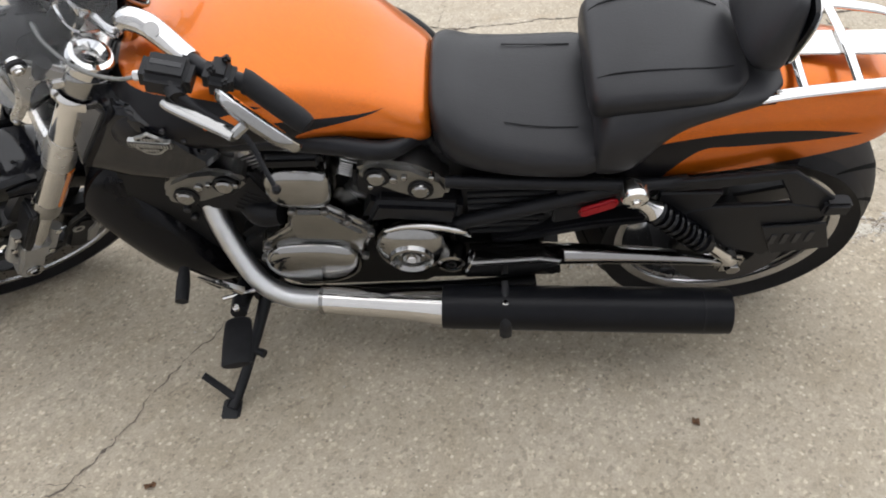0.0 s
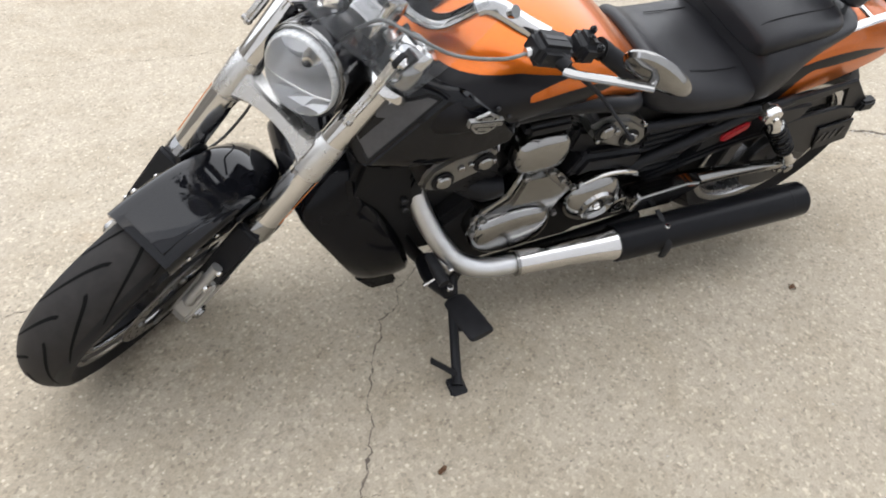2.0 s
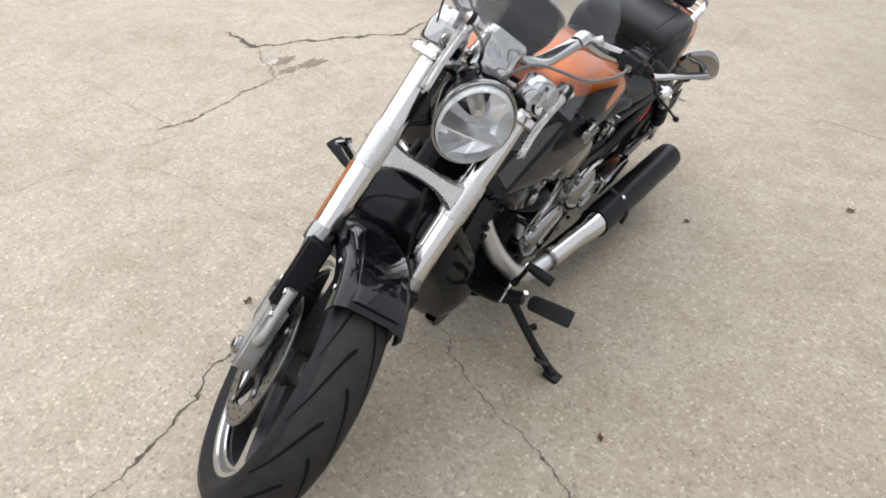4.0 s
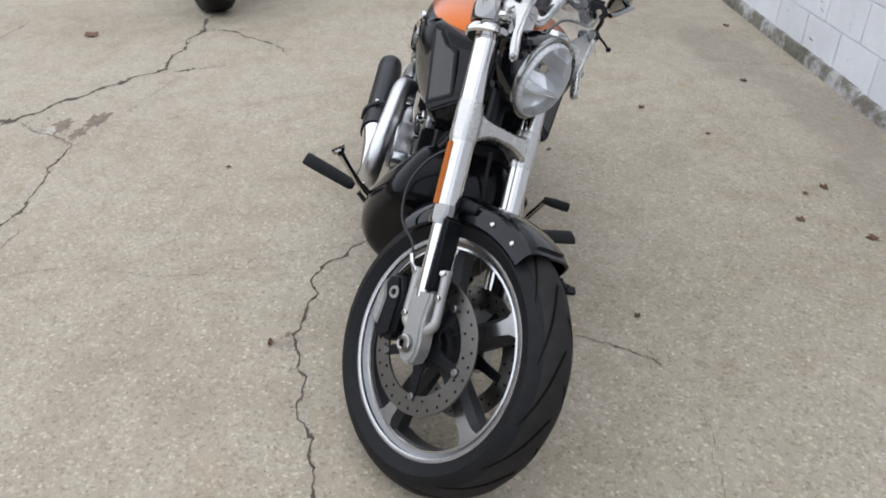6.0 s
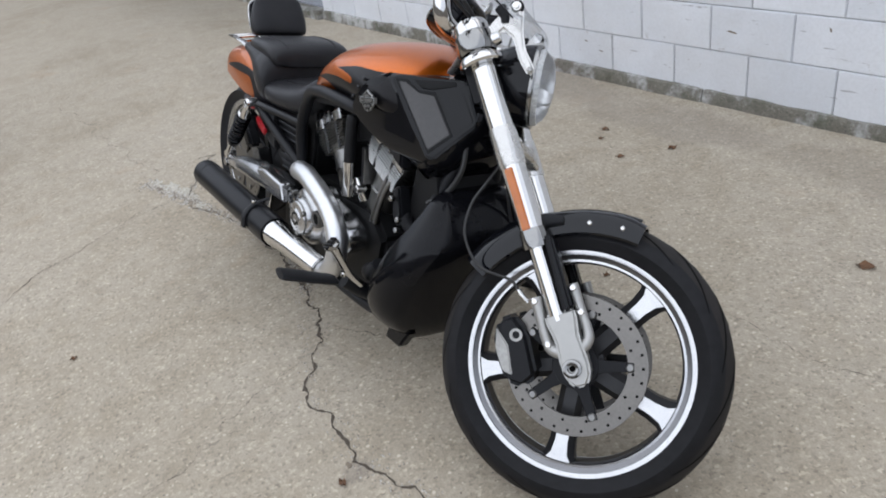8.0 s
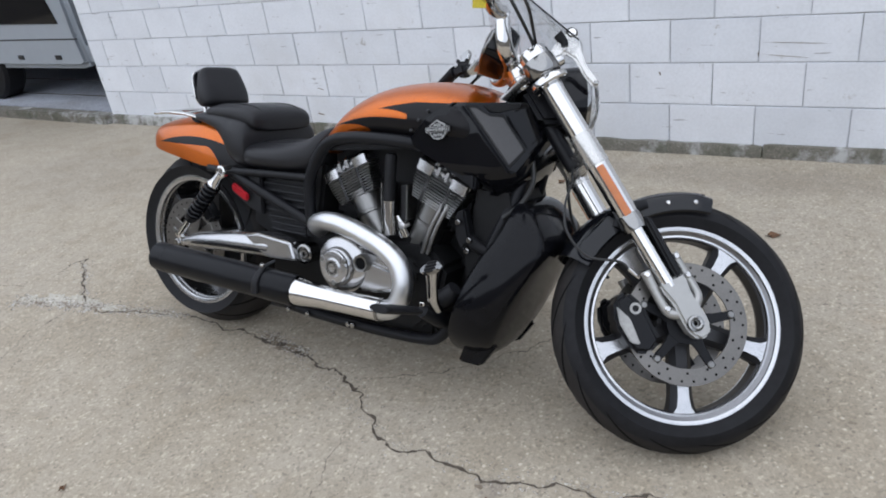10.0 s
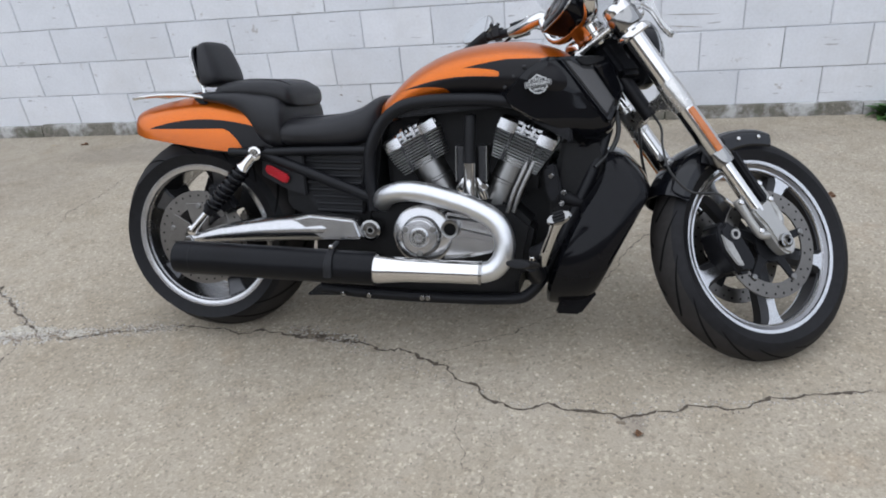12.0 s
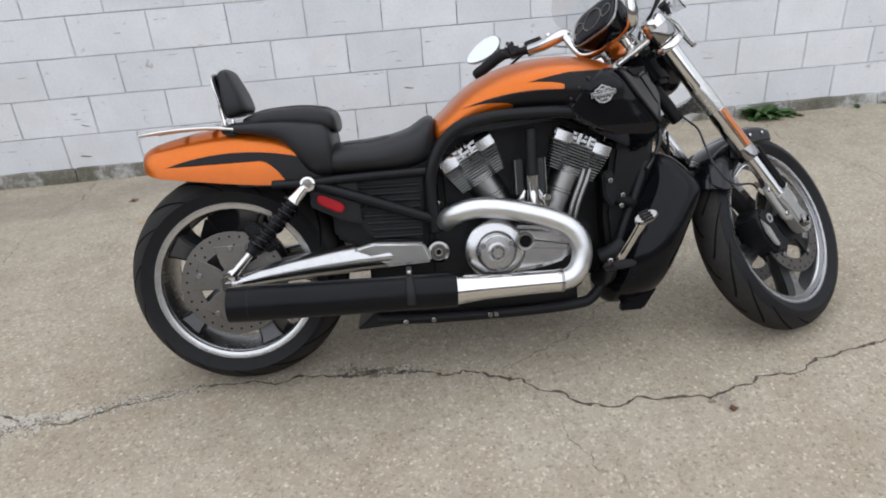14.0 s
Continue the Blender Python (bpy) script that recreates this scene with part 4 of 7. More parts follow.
def build_fork_leg(side):
    s = side * 0.103
    leg = new("fork_leg")
    leg.parent = bike
    tagged(leg, "polished inverted fork leg")
    # upper tube, ring, inner tube and axle carrier, up the fork
    part("upper_tube", lathe([(0, 0.26), (0.0265, 0.26), (0.0275, 0.268), (0.0275, 0.75), (0, 0.75)], 32, axis="Z", at=(LEG, s, 0)), CHROME, leg, m=FRONT)
    part("seal_ring", lathe([(0.019, 0.248), (0.031, 0.248), (0.032, 0.255), (0.031, 0.268), (0.029, 0.285), (0.0276, 0.29), (0.019, 0.29)], 32, axis="Z", at=(LEG, s, 0), closed=True), SATIN_ALLOY, leg, m=FRONT)
    part("inner_tube", lathe([(0, 0.09), (0.0205, 0.09), (0.0205, 0.26), (0, 0.26)], 28, axis="Z", at=(LEG, s, 0)), CHROME, leg, m=FRONT)
    part("dust_cover", slab([(0.040, 0.100), (0.061, 0.108), (0.064, 0.262), (0.046, 0.268)], s - 0.027, s + 0.027, 0.006, 3), SATIN_BLACK, leg, m=FRONT)
    carrier = slab([(-0.002, 0.108), (0.062, 0.108), (0.064, 0.095), (0.056, 0.05), (0.060, -0.005), (0.056, -0.034), (0.042, -0.052), (0.018, -0.052), (0.004, -0.034), (0.0, -0.005), (0.004, 0.05), (-0.004, 0.095)], s - 0.024, s + 0.020, 0.012, 3)
    tube([(0.012, s, 0.022), (-0.008, s, 0.035), (-0.014, s, 0.055), (-0.013, s, 0.10), (-0.010, s, 0.15)], [0.014, 0.013, 0.0115, 0.011, 0.0125], 14, 4, carrier)
    tube([(0.050, s, 0.022), (0.068, s, 0.035), (0.074, s, 0.055), (0.073, s, 0.10), (0.072, s, 0.155)], [0.014, 0.012, 0.0105, 0.010, 0.0115], 14, 4, carrier)
    part("axle_carrier", carrier, CAST_SILVER, leg, m=FRONT)
    part("axle_nut", lathe([(0, 0.018), (0.008, 0.018), (0.0085, 0.033), (0.013, 0.034), (0.0145, 0.030), (0.019, 0.029), (0.020, 0.022), (0.020, -0.02), (0, -0.02)], 24), SATIN_ALLOY, leg, m=FRONT @ pose(LEG, s, -0.011, 0, 0, 0 if side > 0 else 180))
    # dark disc: the shade inside the hollow axle, given as colour
    part("axle_bore_dark", disc(0.0078, 0.004, (LEG, s + side * 0.0185, -0.011), seg=18), TREAD, leg, m=FRONT)
    for j, k in ((-0.013, 0.142), (-0.012, 0.048), (0.072, 0.147), (0.073, 0.095)):
        part("caliper_bolt", disc(0.0075, 0.01, (j, s + side * 0.011, k), seg=14), CHROME, leg, m=FRONT)
    part("fork_reflector", slab([(-0.0095, 0.288), (0.0095, 0.288), (0.0095, 0.425), (-0.0095, 0.425)], -0.004, 0.0035, 0.002), AMBER, leg, "long amber reflector strip",
         m=FRONT @ pose(LEG, s, 0) @ pose(0, 0, 0, 0, 0, 14 if side > 0 else -42) @ pose(0, side * 0.0265, 0))
    # caliper behind the leg
    cal = part("brake_caliper", slab([(-0.130, -0.005), (-0.095, -0.028), (-0.058, -0.010), (-0.050, 0.085), (-0.068, 0.132), (-0.108, 0.128), (-0.134, 0.075)], s - side * 0.062 - 0.03, s - 0.006 if side > 0 else s + 0.006, 0.012, 3), SATIN_BLACK, bike, "black brake caliper with a silver plate", m=FRONT)
    part("caliper_plate", slab([(-0.126, 0.02), (-0.108, 0.005), (-0.098, 0.07), (-0.112, 0.112), (-0.127, 0.07)], s - side * 0.008, s - side * 0.001, 0.003), BRAKE_GREY, cal, m=FRONT)
    part("caliper_badge", lathe([(0.008, 0.0), (0.014, 0.0), (0.014, 0.004), (0.008, 0.004)], 24, closed=True, at=(-0.075, s - side * 0.005, 0.085)), BRAKE_GREY, cal, m=FRONT)


for side in (1, -1):
    build_fork_leg(side)


def build_clamps():
    low = new("lower_clamp")
    low.parent = bike
    tagged(low, "polished lower triple clamp")
    for s in (0.103, -0.103):
        part("clamp_ring", lathe([(0.027, 0.43), (0.0290, 0.43), (0.0298, 0.436), (0.0298, 0.50), (0.0290, 0.512), (0.0285, 0.518), (0.027, 0.518)], 32, axis="Z", at=(LEG, s, 0), closed=True), SILVER, low, m=FRONT)
    bm = bmesh.new()
    rings = []
    for u in map(float, np.linspace(-1, 1, 17)):
        half = 0.016 + 0.018 * abs(u) ** 3
        deep = 0.022 + 0.004 * abs(u)
        drop = 0.008 * (1 - u * u)
        rings.append([(LEG + deep * dx, 0.080 * u * 1.05, 0.47 + drop + half * dz) for dx, dz in ((1, 0.7), (0.7, 1), (-0.7, 1), (-1, 0.7), (-1, -0.7), (-0.7, -1), (0.7, -1), (1, -0.7))])
    skin(bm, rings)
    part("bridge", bm, SILVER, low, m=FRONT)
    top = new("upper_clamp")
    top.parent = bike
    tagged(top, "chrome upper triple clamp")
    for s in (0.103, -0.103):
        out = math.copysign(0.010, s)
        part("clamp_ring", lathe([(0.026, 0.688), (0.040, 0.688), (0.043, 0.694), (0.043, 0.728), (0.040, 0.734), (0.026, 0.734)], 36, axis="Z", at=(LEG, s + out * 0.5, 0), closed=True), SATIN_ALLOY, top, m=FRONT)
        part("cap_nut", lathe([(0, 0.742), (0.010, 0.742), (0.012, 0.752), (0.014, 0.758), (0.026, 0.764), (0.034, 0.761), (0.038, 0.754), (0.039, 0.744), (0.039, 0.70), (0, 0.70)], 36, axis="Z", at=(LEG, s + out * 0.5, 0)), CHROME, top, m=FRONT)
        part("collar", lathe([(0.027, 0.660), (0.044, 0.660), (0.049, 0.664), (0.049, 0.672), (0.044, 0.680), (0.027, 0.682)], 36, axis="Z", at=(LEG, s + out * 0.3, 0), closed=True), CHROME, top, m=FRONT)
        for k in range(4):
            a = radians(45 + 90 * k)
            part("collar_tab", brick((0.013, 0.011, 0.018), (LEG + 0.043 * math.cos(a), s + out * 0.3 + 0.043 * math.sin(a), 0.668), 0.004), CHROME, top, m=FRONT)
        # cast arms that carry the lamp and the screen
        part("lamp_bracket", slab([(0.050, 0.728), (0.085, 0.748), (0.128, 0.764), (0.146, 0.756), (0.144, 0.735), (0.132, 0.700), (0.124, 0.660), (0.130, 0.615), (0.124, 0.600), (0.112, 0.602), (0.104, 0.640), (0.106, 0.690), (0.092, 0.716), (0.050, 0.700)], s + 0.9 * out - 0.007, s + 0.9 * out + 0.007, 0.005, 3), SILVER, top, m=FRONT)
        part("bracket_bolt", lathe([(0, 0.012), (0.006, 0.012), (0.0065, 0.008), (0.010, 0.008), (0.0115, 0.004), (0.0115, -0.012), (0, -0.012)], 20), CHROME, top, m=FRONT @ pose(0.134, s + 1.2 * out, 0.752, 0, 0, 0 if s > 0 else 180))
        part("bolt_washer", disc(0.015, 0.010, (0.134, s + 1.1 * out, 0.752), seg=22), RUBBER, top, m=FRONT)
        part("bracket_bolt", disc(0.006, 0.018, (0.121, s + 1.0 * out, 0.611), seg=20), SATIN_ALLOY, top, m=FRONT)
    for side in (1, -1):
        part("yoke_arm", tube([(LEG - 0.004, side * 0.106, 0.716), (-0.012, side * 0.068, 0.716), (-0.042, side * 0.028, 0.716), (-0.064, 0, 0.716)], [0.024, 0.019, 0.016, 0.018], 16, 5, flat=0.55), SILVER, top, m=FRONT)
        # dark disc in place of the shaded hole through the arm
        part("arm_hole_dark", disc(0.0075, 0.004, (-0.047, side * 0.022, 0.7255), "Z", 18), TREAD, top, m=FRONT)
        part("pinch_bolt", lathe([(0, 0.0), (0.008, 0.0), (0.0085, 0.004), (0.013, 0.005), (0.0145, 0.001), (0.0145, -0.022), (0, -0.022)], 20, axis="X", at=(LEG + 0.052, side * 0.112, 0.706)), CHROME, top, m=FRONT)
    part("steering_stem", lathe([(0, 0.46), (0.020, 0.46), (0.022, 0.72), (0, 0.72)], 24, axis="Z"), SATIN_BLACK, top, m=FRONT)
    part("neck_shield", slab([(-0.03, 0.60), (0.03, 0.57), (0.03, 0.70), (-0.03, 0.70)], -0.055, 0.055, 0.012), SATIN_BLACK, top, m=FRONT)


build_clamps()

LAMP = FRONT @ Matrix.Translation((0.108, -0.006, 0.608)) @ Matrix.Rotation(RAKE - radians(8), 4, "Y") @ Matrix.Rotation(radians(-7), 4, "Z") @ Matrix.Rotation(radians(-12), 4, "X") @ Matrix.Scale(0.88, 4)


def oval(profile, seg=56, wide=0.80):
    """A turned shape about x, squeezed sideways."""
    bm = lathe(profile, seg, axis="X")
    bmesh.ops.scale(bm, vec=(1, wide, 1), verts=bm.verts)
    return bm


BOWL = worn("lamp_reflector", (0.92, 0.93, 0.94), 0.24, 0.6, scale=40, vary=0.04, spread=0.06)
FROSTED = worn("frosted_lens_edge", (0.50, 0.51, 0.51), 0.28, 0.15, 0.4, scale=60, vary=0.12)
lamp = new("headlight")
lamp.parent = bike
tagged(lamp, "oval clear headlight in a black shell with a frosted edge")
part("shell", oval([(0, -0.15), (0.045, -0.145), (0.08, -0.115), (0.098, -0.07), (0.106, -0.02), (0.108, 0.0), (0.100, 0.0), (0.09, -0.06), (0.06, -0.11), (0, -0.12)]), GLOSS_BLACK, lamp, m=LAMP)
part("trim_ring", oval([(0.101, -0.008), (0.1075, -0.010), (0.1085, -0.002), (0.1065, 0.002), (0.101, 0.001)]), SATIN_ALLOY, lamp, "thin satin ring", m=LAMP)
# facets of the reflector: rings of flat mirrors round the bulb
bowl = bmesh.new()
facets = []
for n, (r, h) in enumerate([(0.014, -0.078), (0.036, -0.072), (0.058, -0.060), (0.078, -0.041), (0.092, -0.016), (0.099, 0.0)]):
    facets.append([(h + 0.006 * math.sin(7 * k + 3 * n), 0.80 * r * math.cos(math.tau * (k + 0.5 * (n % 2)) / 18), r * math.sin(math.tau * (k + 0.5 * (n % 2)) / 18)) for k in range(18)])
skin(bowl, facets, caps=False)
part("reflector_bowl", bowl, BOWL, lamp, m=LAMP, smooth=False)
part("reflector_shelf", slab([(-0.064, -0.024), (-0.012, -0.030), (-0.012, -0.026), (-0.064, -0.020)], -0.056, 0.056, 0.001, 1), BOWL, lamp, "mirror ledge across the reflector", m=LAMP)
part("bulb_shield", lathe([(0, 0.010), (0.008, 0.008), (0.0125, 0.0), (0.013, -0.012), (0.011, -0.05), (0, -0.05)], 20, axis="X", at=(-0.026, 0.0, 0.022)), CHROME, lamp, m=LAMP)
part("bulb_seat", lathe([(0.0135, -0.002), (0.021, -0.004), (0.023, -0.010), (0.0135, -0.012)], 24, axis="X", at=(-0.062, 0.0, 0.022)), DARK_ALLOY, lamp, m=LAMP)
part("parking_bulb", lathe([(0, 0.006), (0.004, 0.004), (0.005, -0.004), (0.005, -0.02), (0, -0.02)], 14, axis="X", at=(-0.060, 0.004, -0.030)), CHROME, lamp, m=LAMP)
part("lens_edge", oval([(0.0985, 0.0), (0.0975, 0.008), (0.0945, 0.014), (0.0915, 0.0155), (0.0905, 0.013), (0.0945, 0.003)]), FROSTED, lamp, "frosted lens edge", m=LAMP)
cover = part("lens", oval([(0.0955, 0.004), (0.091, 0.016), (0.080, 0.029), (0.06, 0.039), (0.03, 0.045), (0, 0.047), (0, 0.044), (0.03, 0.042), (0.06, 0.036), (0.079, 0.026), (0.089, 0.013)]), CLEAR, lamp, "clear glass lens", m=LAMP)
cover.visible_shadow = False

# front mudguard, round the tyre
guard = new("front_mudguard")
guard.parent = bike
tagged(guard, "gloss black front mudguard with small bolts")


def sweep_arc(outline, a0, a1, steps, hub):
    """Sweeps a closed outline of (s, r) round the axle between two angles, in degrees from straight ahead."""
    bm = bmesh.new()
    rings = []
    for k in range(steps + 1):
        a = radians(a0 + (a1 - a0) * k / steps)
        rings.append([(-r * math.cos(a), s, r * math.sin(a)) for s, r in outline])
    skin(bm, rings)
    bmesh.ops.translate(bm, vec=hub, verts=bm.verts)
    return bm


rings = []
for a in np.linspace(84, 157, 32):
    bulb = min(1.0, max(0.0, (float(a) - 112) / 26))
    bulb = bulb * bulb * (3 - 2 * bulb)
    top = 0.334 + 0.018 * bulb - 0.007 * max(0.0, (90 - float(a)) / 7)
    power = 4.6 - 2.2 * bulb
    arch = []
    for n in range(25):
        t = math.pi * n / 24
        c, s = math.cos(t), math.sin(t)
        arch.append((0.0745 * math.copysign(abs(c) ** (2 / power), c), 0.284 + (top - 0.284) * max(0.0, s) ** (2 / power)))
    shell = arch + [(s * 0.95, r - 0.005) for s, r in arch[::-1]]
    w = radians(float(a))
    rings.append([Vector((-r * math.cos(w), s, r * math.sin(w))) + GUARD_HUB for s, r in shell])
part("blade", skin(bmesh.new(), rings), GUARD_BLACK, guard, m=STEER)
part("centre_panel", sweep_arc([(-0.050, 0.325), (-0.046, 0.3345), (-0.036, 0.3368), (0.036, 0.3368), (0.046, 0.3345), (0.050, 0.325)], 86.5, 117, 14, GUARD_HUB), GUARD_BLACK, guard, m=STEER)
for a in (92, 105):
    for s in (1, -1):
        part("mudguard_bolt", disc(0.0055, 0.005, (-0.304 * math.cos(radians(a)), s * 0.0765, 0.304 * math.sin(radians(a))), seg=12), CHROME, guard, m=STEER @ Matrix.Translation(GUARD_HUB))
for s in (1, -1):
    part("mudguard_stay", tube([fork(0.27, 0.0, 0.076 * s), fork(0.30, 0.04, 0.078 * s), fork(0.29, 0.09, 0.077 * s)], [0.02, 0.018, 0.01], 10, 4, flat=0.4), SATIN_BLACK, guard, m=STEER)

# ---- tank, covers and seat ----
tank = new("fuel_tank_cover")
tank.parent = bike
tagged(tank, "orange flake tank cover with black flames")
bm = bmesh.new()
TANK_ROWS = [(0.243, 0.095, 0.700, 0.645), (0.236, 0.122, 0.712, 0.640), (0.205, 0.142, 0.738, 0.650), (0.150, 0.162, 0.786, 0.672), (0.090, 0.177, 0.820, 0.690), (0.020, 0.190, 0.845, 0.700), (-0.060, 0.199, 0.858, 0.700), (-0.130, 0.203, 0.861, 0.695), (-0.200, 0.202, 0.853, 0.690), (-0.260, 0.190, 0.834, 0.690), (-0.300, 0.160, 0.806, 0.69), (-0.315, 0.12, 0.78, 0.70)]
rings = []
for x, half, top, low in blend_rows(TANK_ROWS, 4):
    ring = []
    for k in range(56):
        a = math.tau * k / 56
        c, s = math.cos(a), math.sin(a)
        if s >= 0:
            u = math.copysign(abs(c) ** 0.78, c) * half
            v = low + 0.42 * (top - low) + s ** 0.92 * (top - low) * 0.58
        else:
            u = math.copysign(abs(c) ** 0.5, c) * half * (1 - 0.10 * abs(s))
            v = low + 0.42 * (top - low) - abs(s) ** 0.6 * (top - low) * 0.42
        ring.append((x, u, v))
    rings.append(ring)
skin(bm, rings)
part("shell", bm, TANK_PAINT, tank)

# black air box with two angled intake scoops
air = new("airbox_cover")
air.parent = bike
tagged(air, "gloss black airbox cover with angled side scoops")
NOSE = [(0.575, -0.320, 0.110, -0.345, 0.105, -0.365, 0.075), (0.610, -0.290, 0.142, -0.372, 0.132, -0.392, 0.100), (0.642, -0.215, 0.180, -0.388, 0.148, -0.402, 0.118), (0.70, -0.115, 0.205, -0.343, 0.162, -0.415, 0.078), (0.745, -0.135, 0.208, -0.310, 0.170, -0.416, 0.050), (0.780, -0.165, 0.203, -0.284, 0.174, -0.398, 0.053), (0.803, -0.20, 0.188, -0.262, 0.172, -0.385, 0.056), (0.812, -0.22, 0.172, -0.258, 0.160, -0.375, 0.056)]
rings = []
for z, xr, sr, xc, sc, xf, sf in blend_rows(NOSE, 3):
    side = [(xr, sr * 0.9), (xr - 0.02, sr), ((xr + xc) / 2, (sr + sc) / 2 + 0.006), (xc + 0.03, sc + 0.005), (xc + 0.006, sc), (xc - 0.012, sc - 0.016), ((xc + xf) / 2, (sc + sf) / 2), (xf, sf), (xf - 0.008, sf - 0.03)]
    rings.append([(x, s, z) for x, s in side] + [(x, -s, z) for x, s in side[::-1]])
bm = bmesh.new()
skin(bm, rings)
part("body", bm, GLOSS_BLACK, air, angle=28)


# the slanting front face: corners behind above, at the lower tip, ahead below and ahead above
FACE = [Vector((-0.2600, 0.1745, 0.804)), Vector((-0.3900, 0.1495, 0.642)), Vector((-0.4280, 0.0440, 0.723)), Vector((-0.3840, 0.0570, 0.813))]
FACE_OUT = (FACE[1] - FACE[0]).cross(FACE[3] - FACE[0]).normalized()
if FACE_OUT.x > 0:
    FACE_OUT = -FACE_OUT


def face_piece(outline, low, high, side, bevel=0.003):
    """A plate on the slanting face: its outline in shares along the top and down the face."""
    ring = []
    for u, v in outline:
        ring.append(FACE[0].lerp(FACE[3], u).lerp(FACE[1].lerp(FACE[2], u), v))
    bm = bmesh.new()
    rows = [[bm.verts.new((p.x + FACE_OUT.x * d, side * (p.y + FACE_OUT.y * d), p.z + FACE_OUT.z * d)) for p in ring] for d in (low, high)]
    bm.faces.new(rows[0])
    bm.faces.new(rows[1][::-1])
    for n in range(len(ring)):
        k = (n + 1) % len(ring)
        bm.faces.new((rows[0][n], rows[0][k], rows[1][k], rows[1][n]))
    bmesh.ops.bevel(bm, geom=list(bm.edges), offset=bevel, segments=2, affect="EDGES", clamp_overlap=True)
    return bm


for side in (1, -1):
    part("scoop_rim", face_piece([(-0.02, 0.0), (0.12, -0.04), (1.0, -0.02), (1.03, 0.05), (1.02, 0.97), (0.96, 1.03), (0.08, 1.05), (-0.03, 0.98)], -0.012, 0.006, side, 0.005), GLOSS_BLACK, air)
    # raised dark plate, its colour giving the shade of a groove round the panel
    part("scoop_groove_dark", face_piece([(0.04, 0.01), (0.20, 0.02), (0.31, 0.18), (0.53, 0.21), (0.54, 0.94), (0.03, 0.96)], 0.0, 0.0072, side, 0.001), HUB_SHADE, air)
    part("scoop_panel", face_piece([(0.07, 0.05), (0.18, 0.06), (0.28, 0.23), (0.49, 0.26), (0.50, 0.90), (0.06, 0.92)], 0.0, 0.0095, side, 0.002), MESH_GREY, air, "grey satin scoop panel")
    # another raised dark plate, coloured as the shaded recess at the top
    part("scoop_notch_dark", face_piece([(0.30, 0.02), (0.88, 0.03), (0.86, 0.12), (0.50, 0.17), (0.36, 0.14)], 0.0, 0.0075, side, 0.001), HUB_SHADE, air)
    part("scoop_front", face_piece([(0.57, 0.24), (0.93, 0.18), (0.95, 0.92), (0.58, 0.92)], 0.0, 0.0085, side, 0.002), GLOSS_BLACK, air)
    for x, z in ((-0.178, 0.788), (-0.151, 0.764), (-0.128, 0.737)):
        part("cover_bolt", disc(0.0046, 0.008, (x, side * 0.2035, z), seg=12), DARK_ALLOY, air)


def build_emblem(side):
    """A plain metal shield and bar, lettered with plain strips."""
    m = pose(-0.203 if side < 0 else -0.2145, side * 0.2115, 0.770 if side < 0 else 0.744) @ Matrix.Rotation(radians(8), 4, "Y") @ Matrix.Diagonal((0.9, 1.0, 0.9, 1.0))
    shield = [(-0.014, -0.026), (0, -0.029), (0.014, -0.026), (0.028, -0.012), (0.023, 0.0), (0.026, 0.014), (0.012, 0.020), (0, 0.028), (-0.012, 0.020), (-0.026, 0.014), (-0.023, 0.0), (-0.028, -0.012)]
    badge = part("emblem", slab(shield, -0.003, 0.003, 0.001, 1), EMBLEM, bike, "silver and black shield emblem with a crossing bar", m=m)
    part("emblem_field", slab([(0.82 * x, 0.82 * z) for x, z in shield], -0.0036, 0.0036, 0.0006, 1), SATIN_BLACK, badge, m=m)
    part("emblem_bar", slab([(-0.038, -0.0075), (0.038, -0.0075), (0.038, 0.0085), (-0.038, 0.0085)], -0.005, 0.005, 0.0008, 1), EMBLEM, badge, m=m)
    part("bar_field", slab([(-0.036, -0.0058), (0.036, -0.0058), (0.036, 0.0068), (-0.036, 0.0068)], -0.0056, 0.0056, 0.0006, 1), SATIN_BLACK, badge, m=m)
    for z, half, count, tall in ((0.0005, 0.034, 13, 0.009), (-0.0145, 0.015, 6, 0.008), (0.0135, 0.014, 5, 0.007)):
        rnd = random.Random(int(1000 * half))
        bars = bmesh.new()
        for k in range(count):
            x = -half + 2 * half * (k + 0.5) / count
            y0 = side * (0.0058 if abs(z) < 0.01 else 0.0038)
            brick((2 * half / count * rnd.uniform(0.5, 0.75), 0.0012, tall), (x, y0, z), 0, bm=bars)
        part("lettering_bar", bars, EMBLEM, badge, m=m)


build_emblem(1)
build_emblem(-1)

seat = new("seat")
seat.parent = bike
tagged(seat, "black vinyl two-up seat with stitched seams")


def body_loft(rows, power, count=44, steps=4):
    bm = bmesh.new()
    skin(bm, [superring(x, half, top, low, power, count) for x, half, top, low in blend_rows(rows, steps)])
    return bm


part("rider_cushion", body_loft([(0.238, 0.085, 0.712, 0.640), (0.246, 0.115, 0.722, 0.610), (0.268, 0.138, 0.718, 0.585), (0.310, 0.152, 0.693, 0.574), (0.365, 0.163, 0.677, 0.570), (0.430, 0.170, 0.668, 0.570), (0.500, 0.172, 0.666, 0.572), (0.535, 0.165, 0.664, 0.578)], 2.9), SEAT, seat)
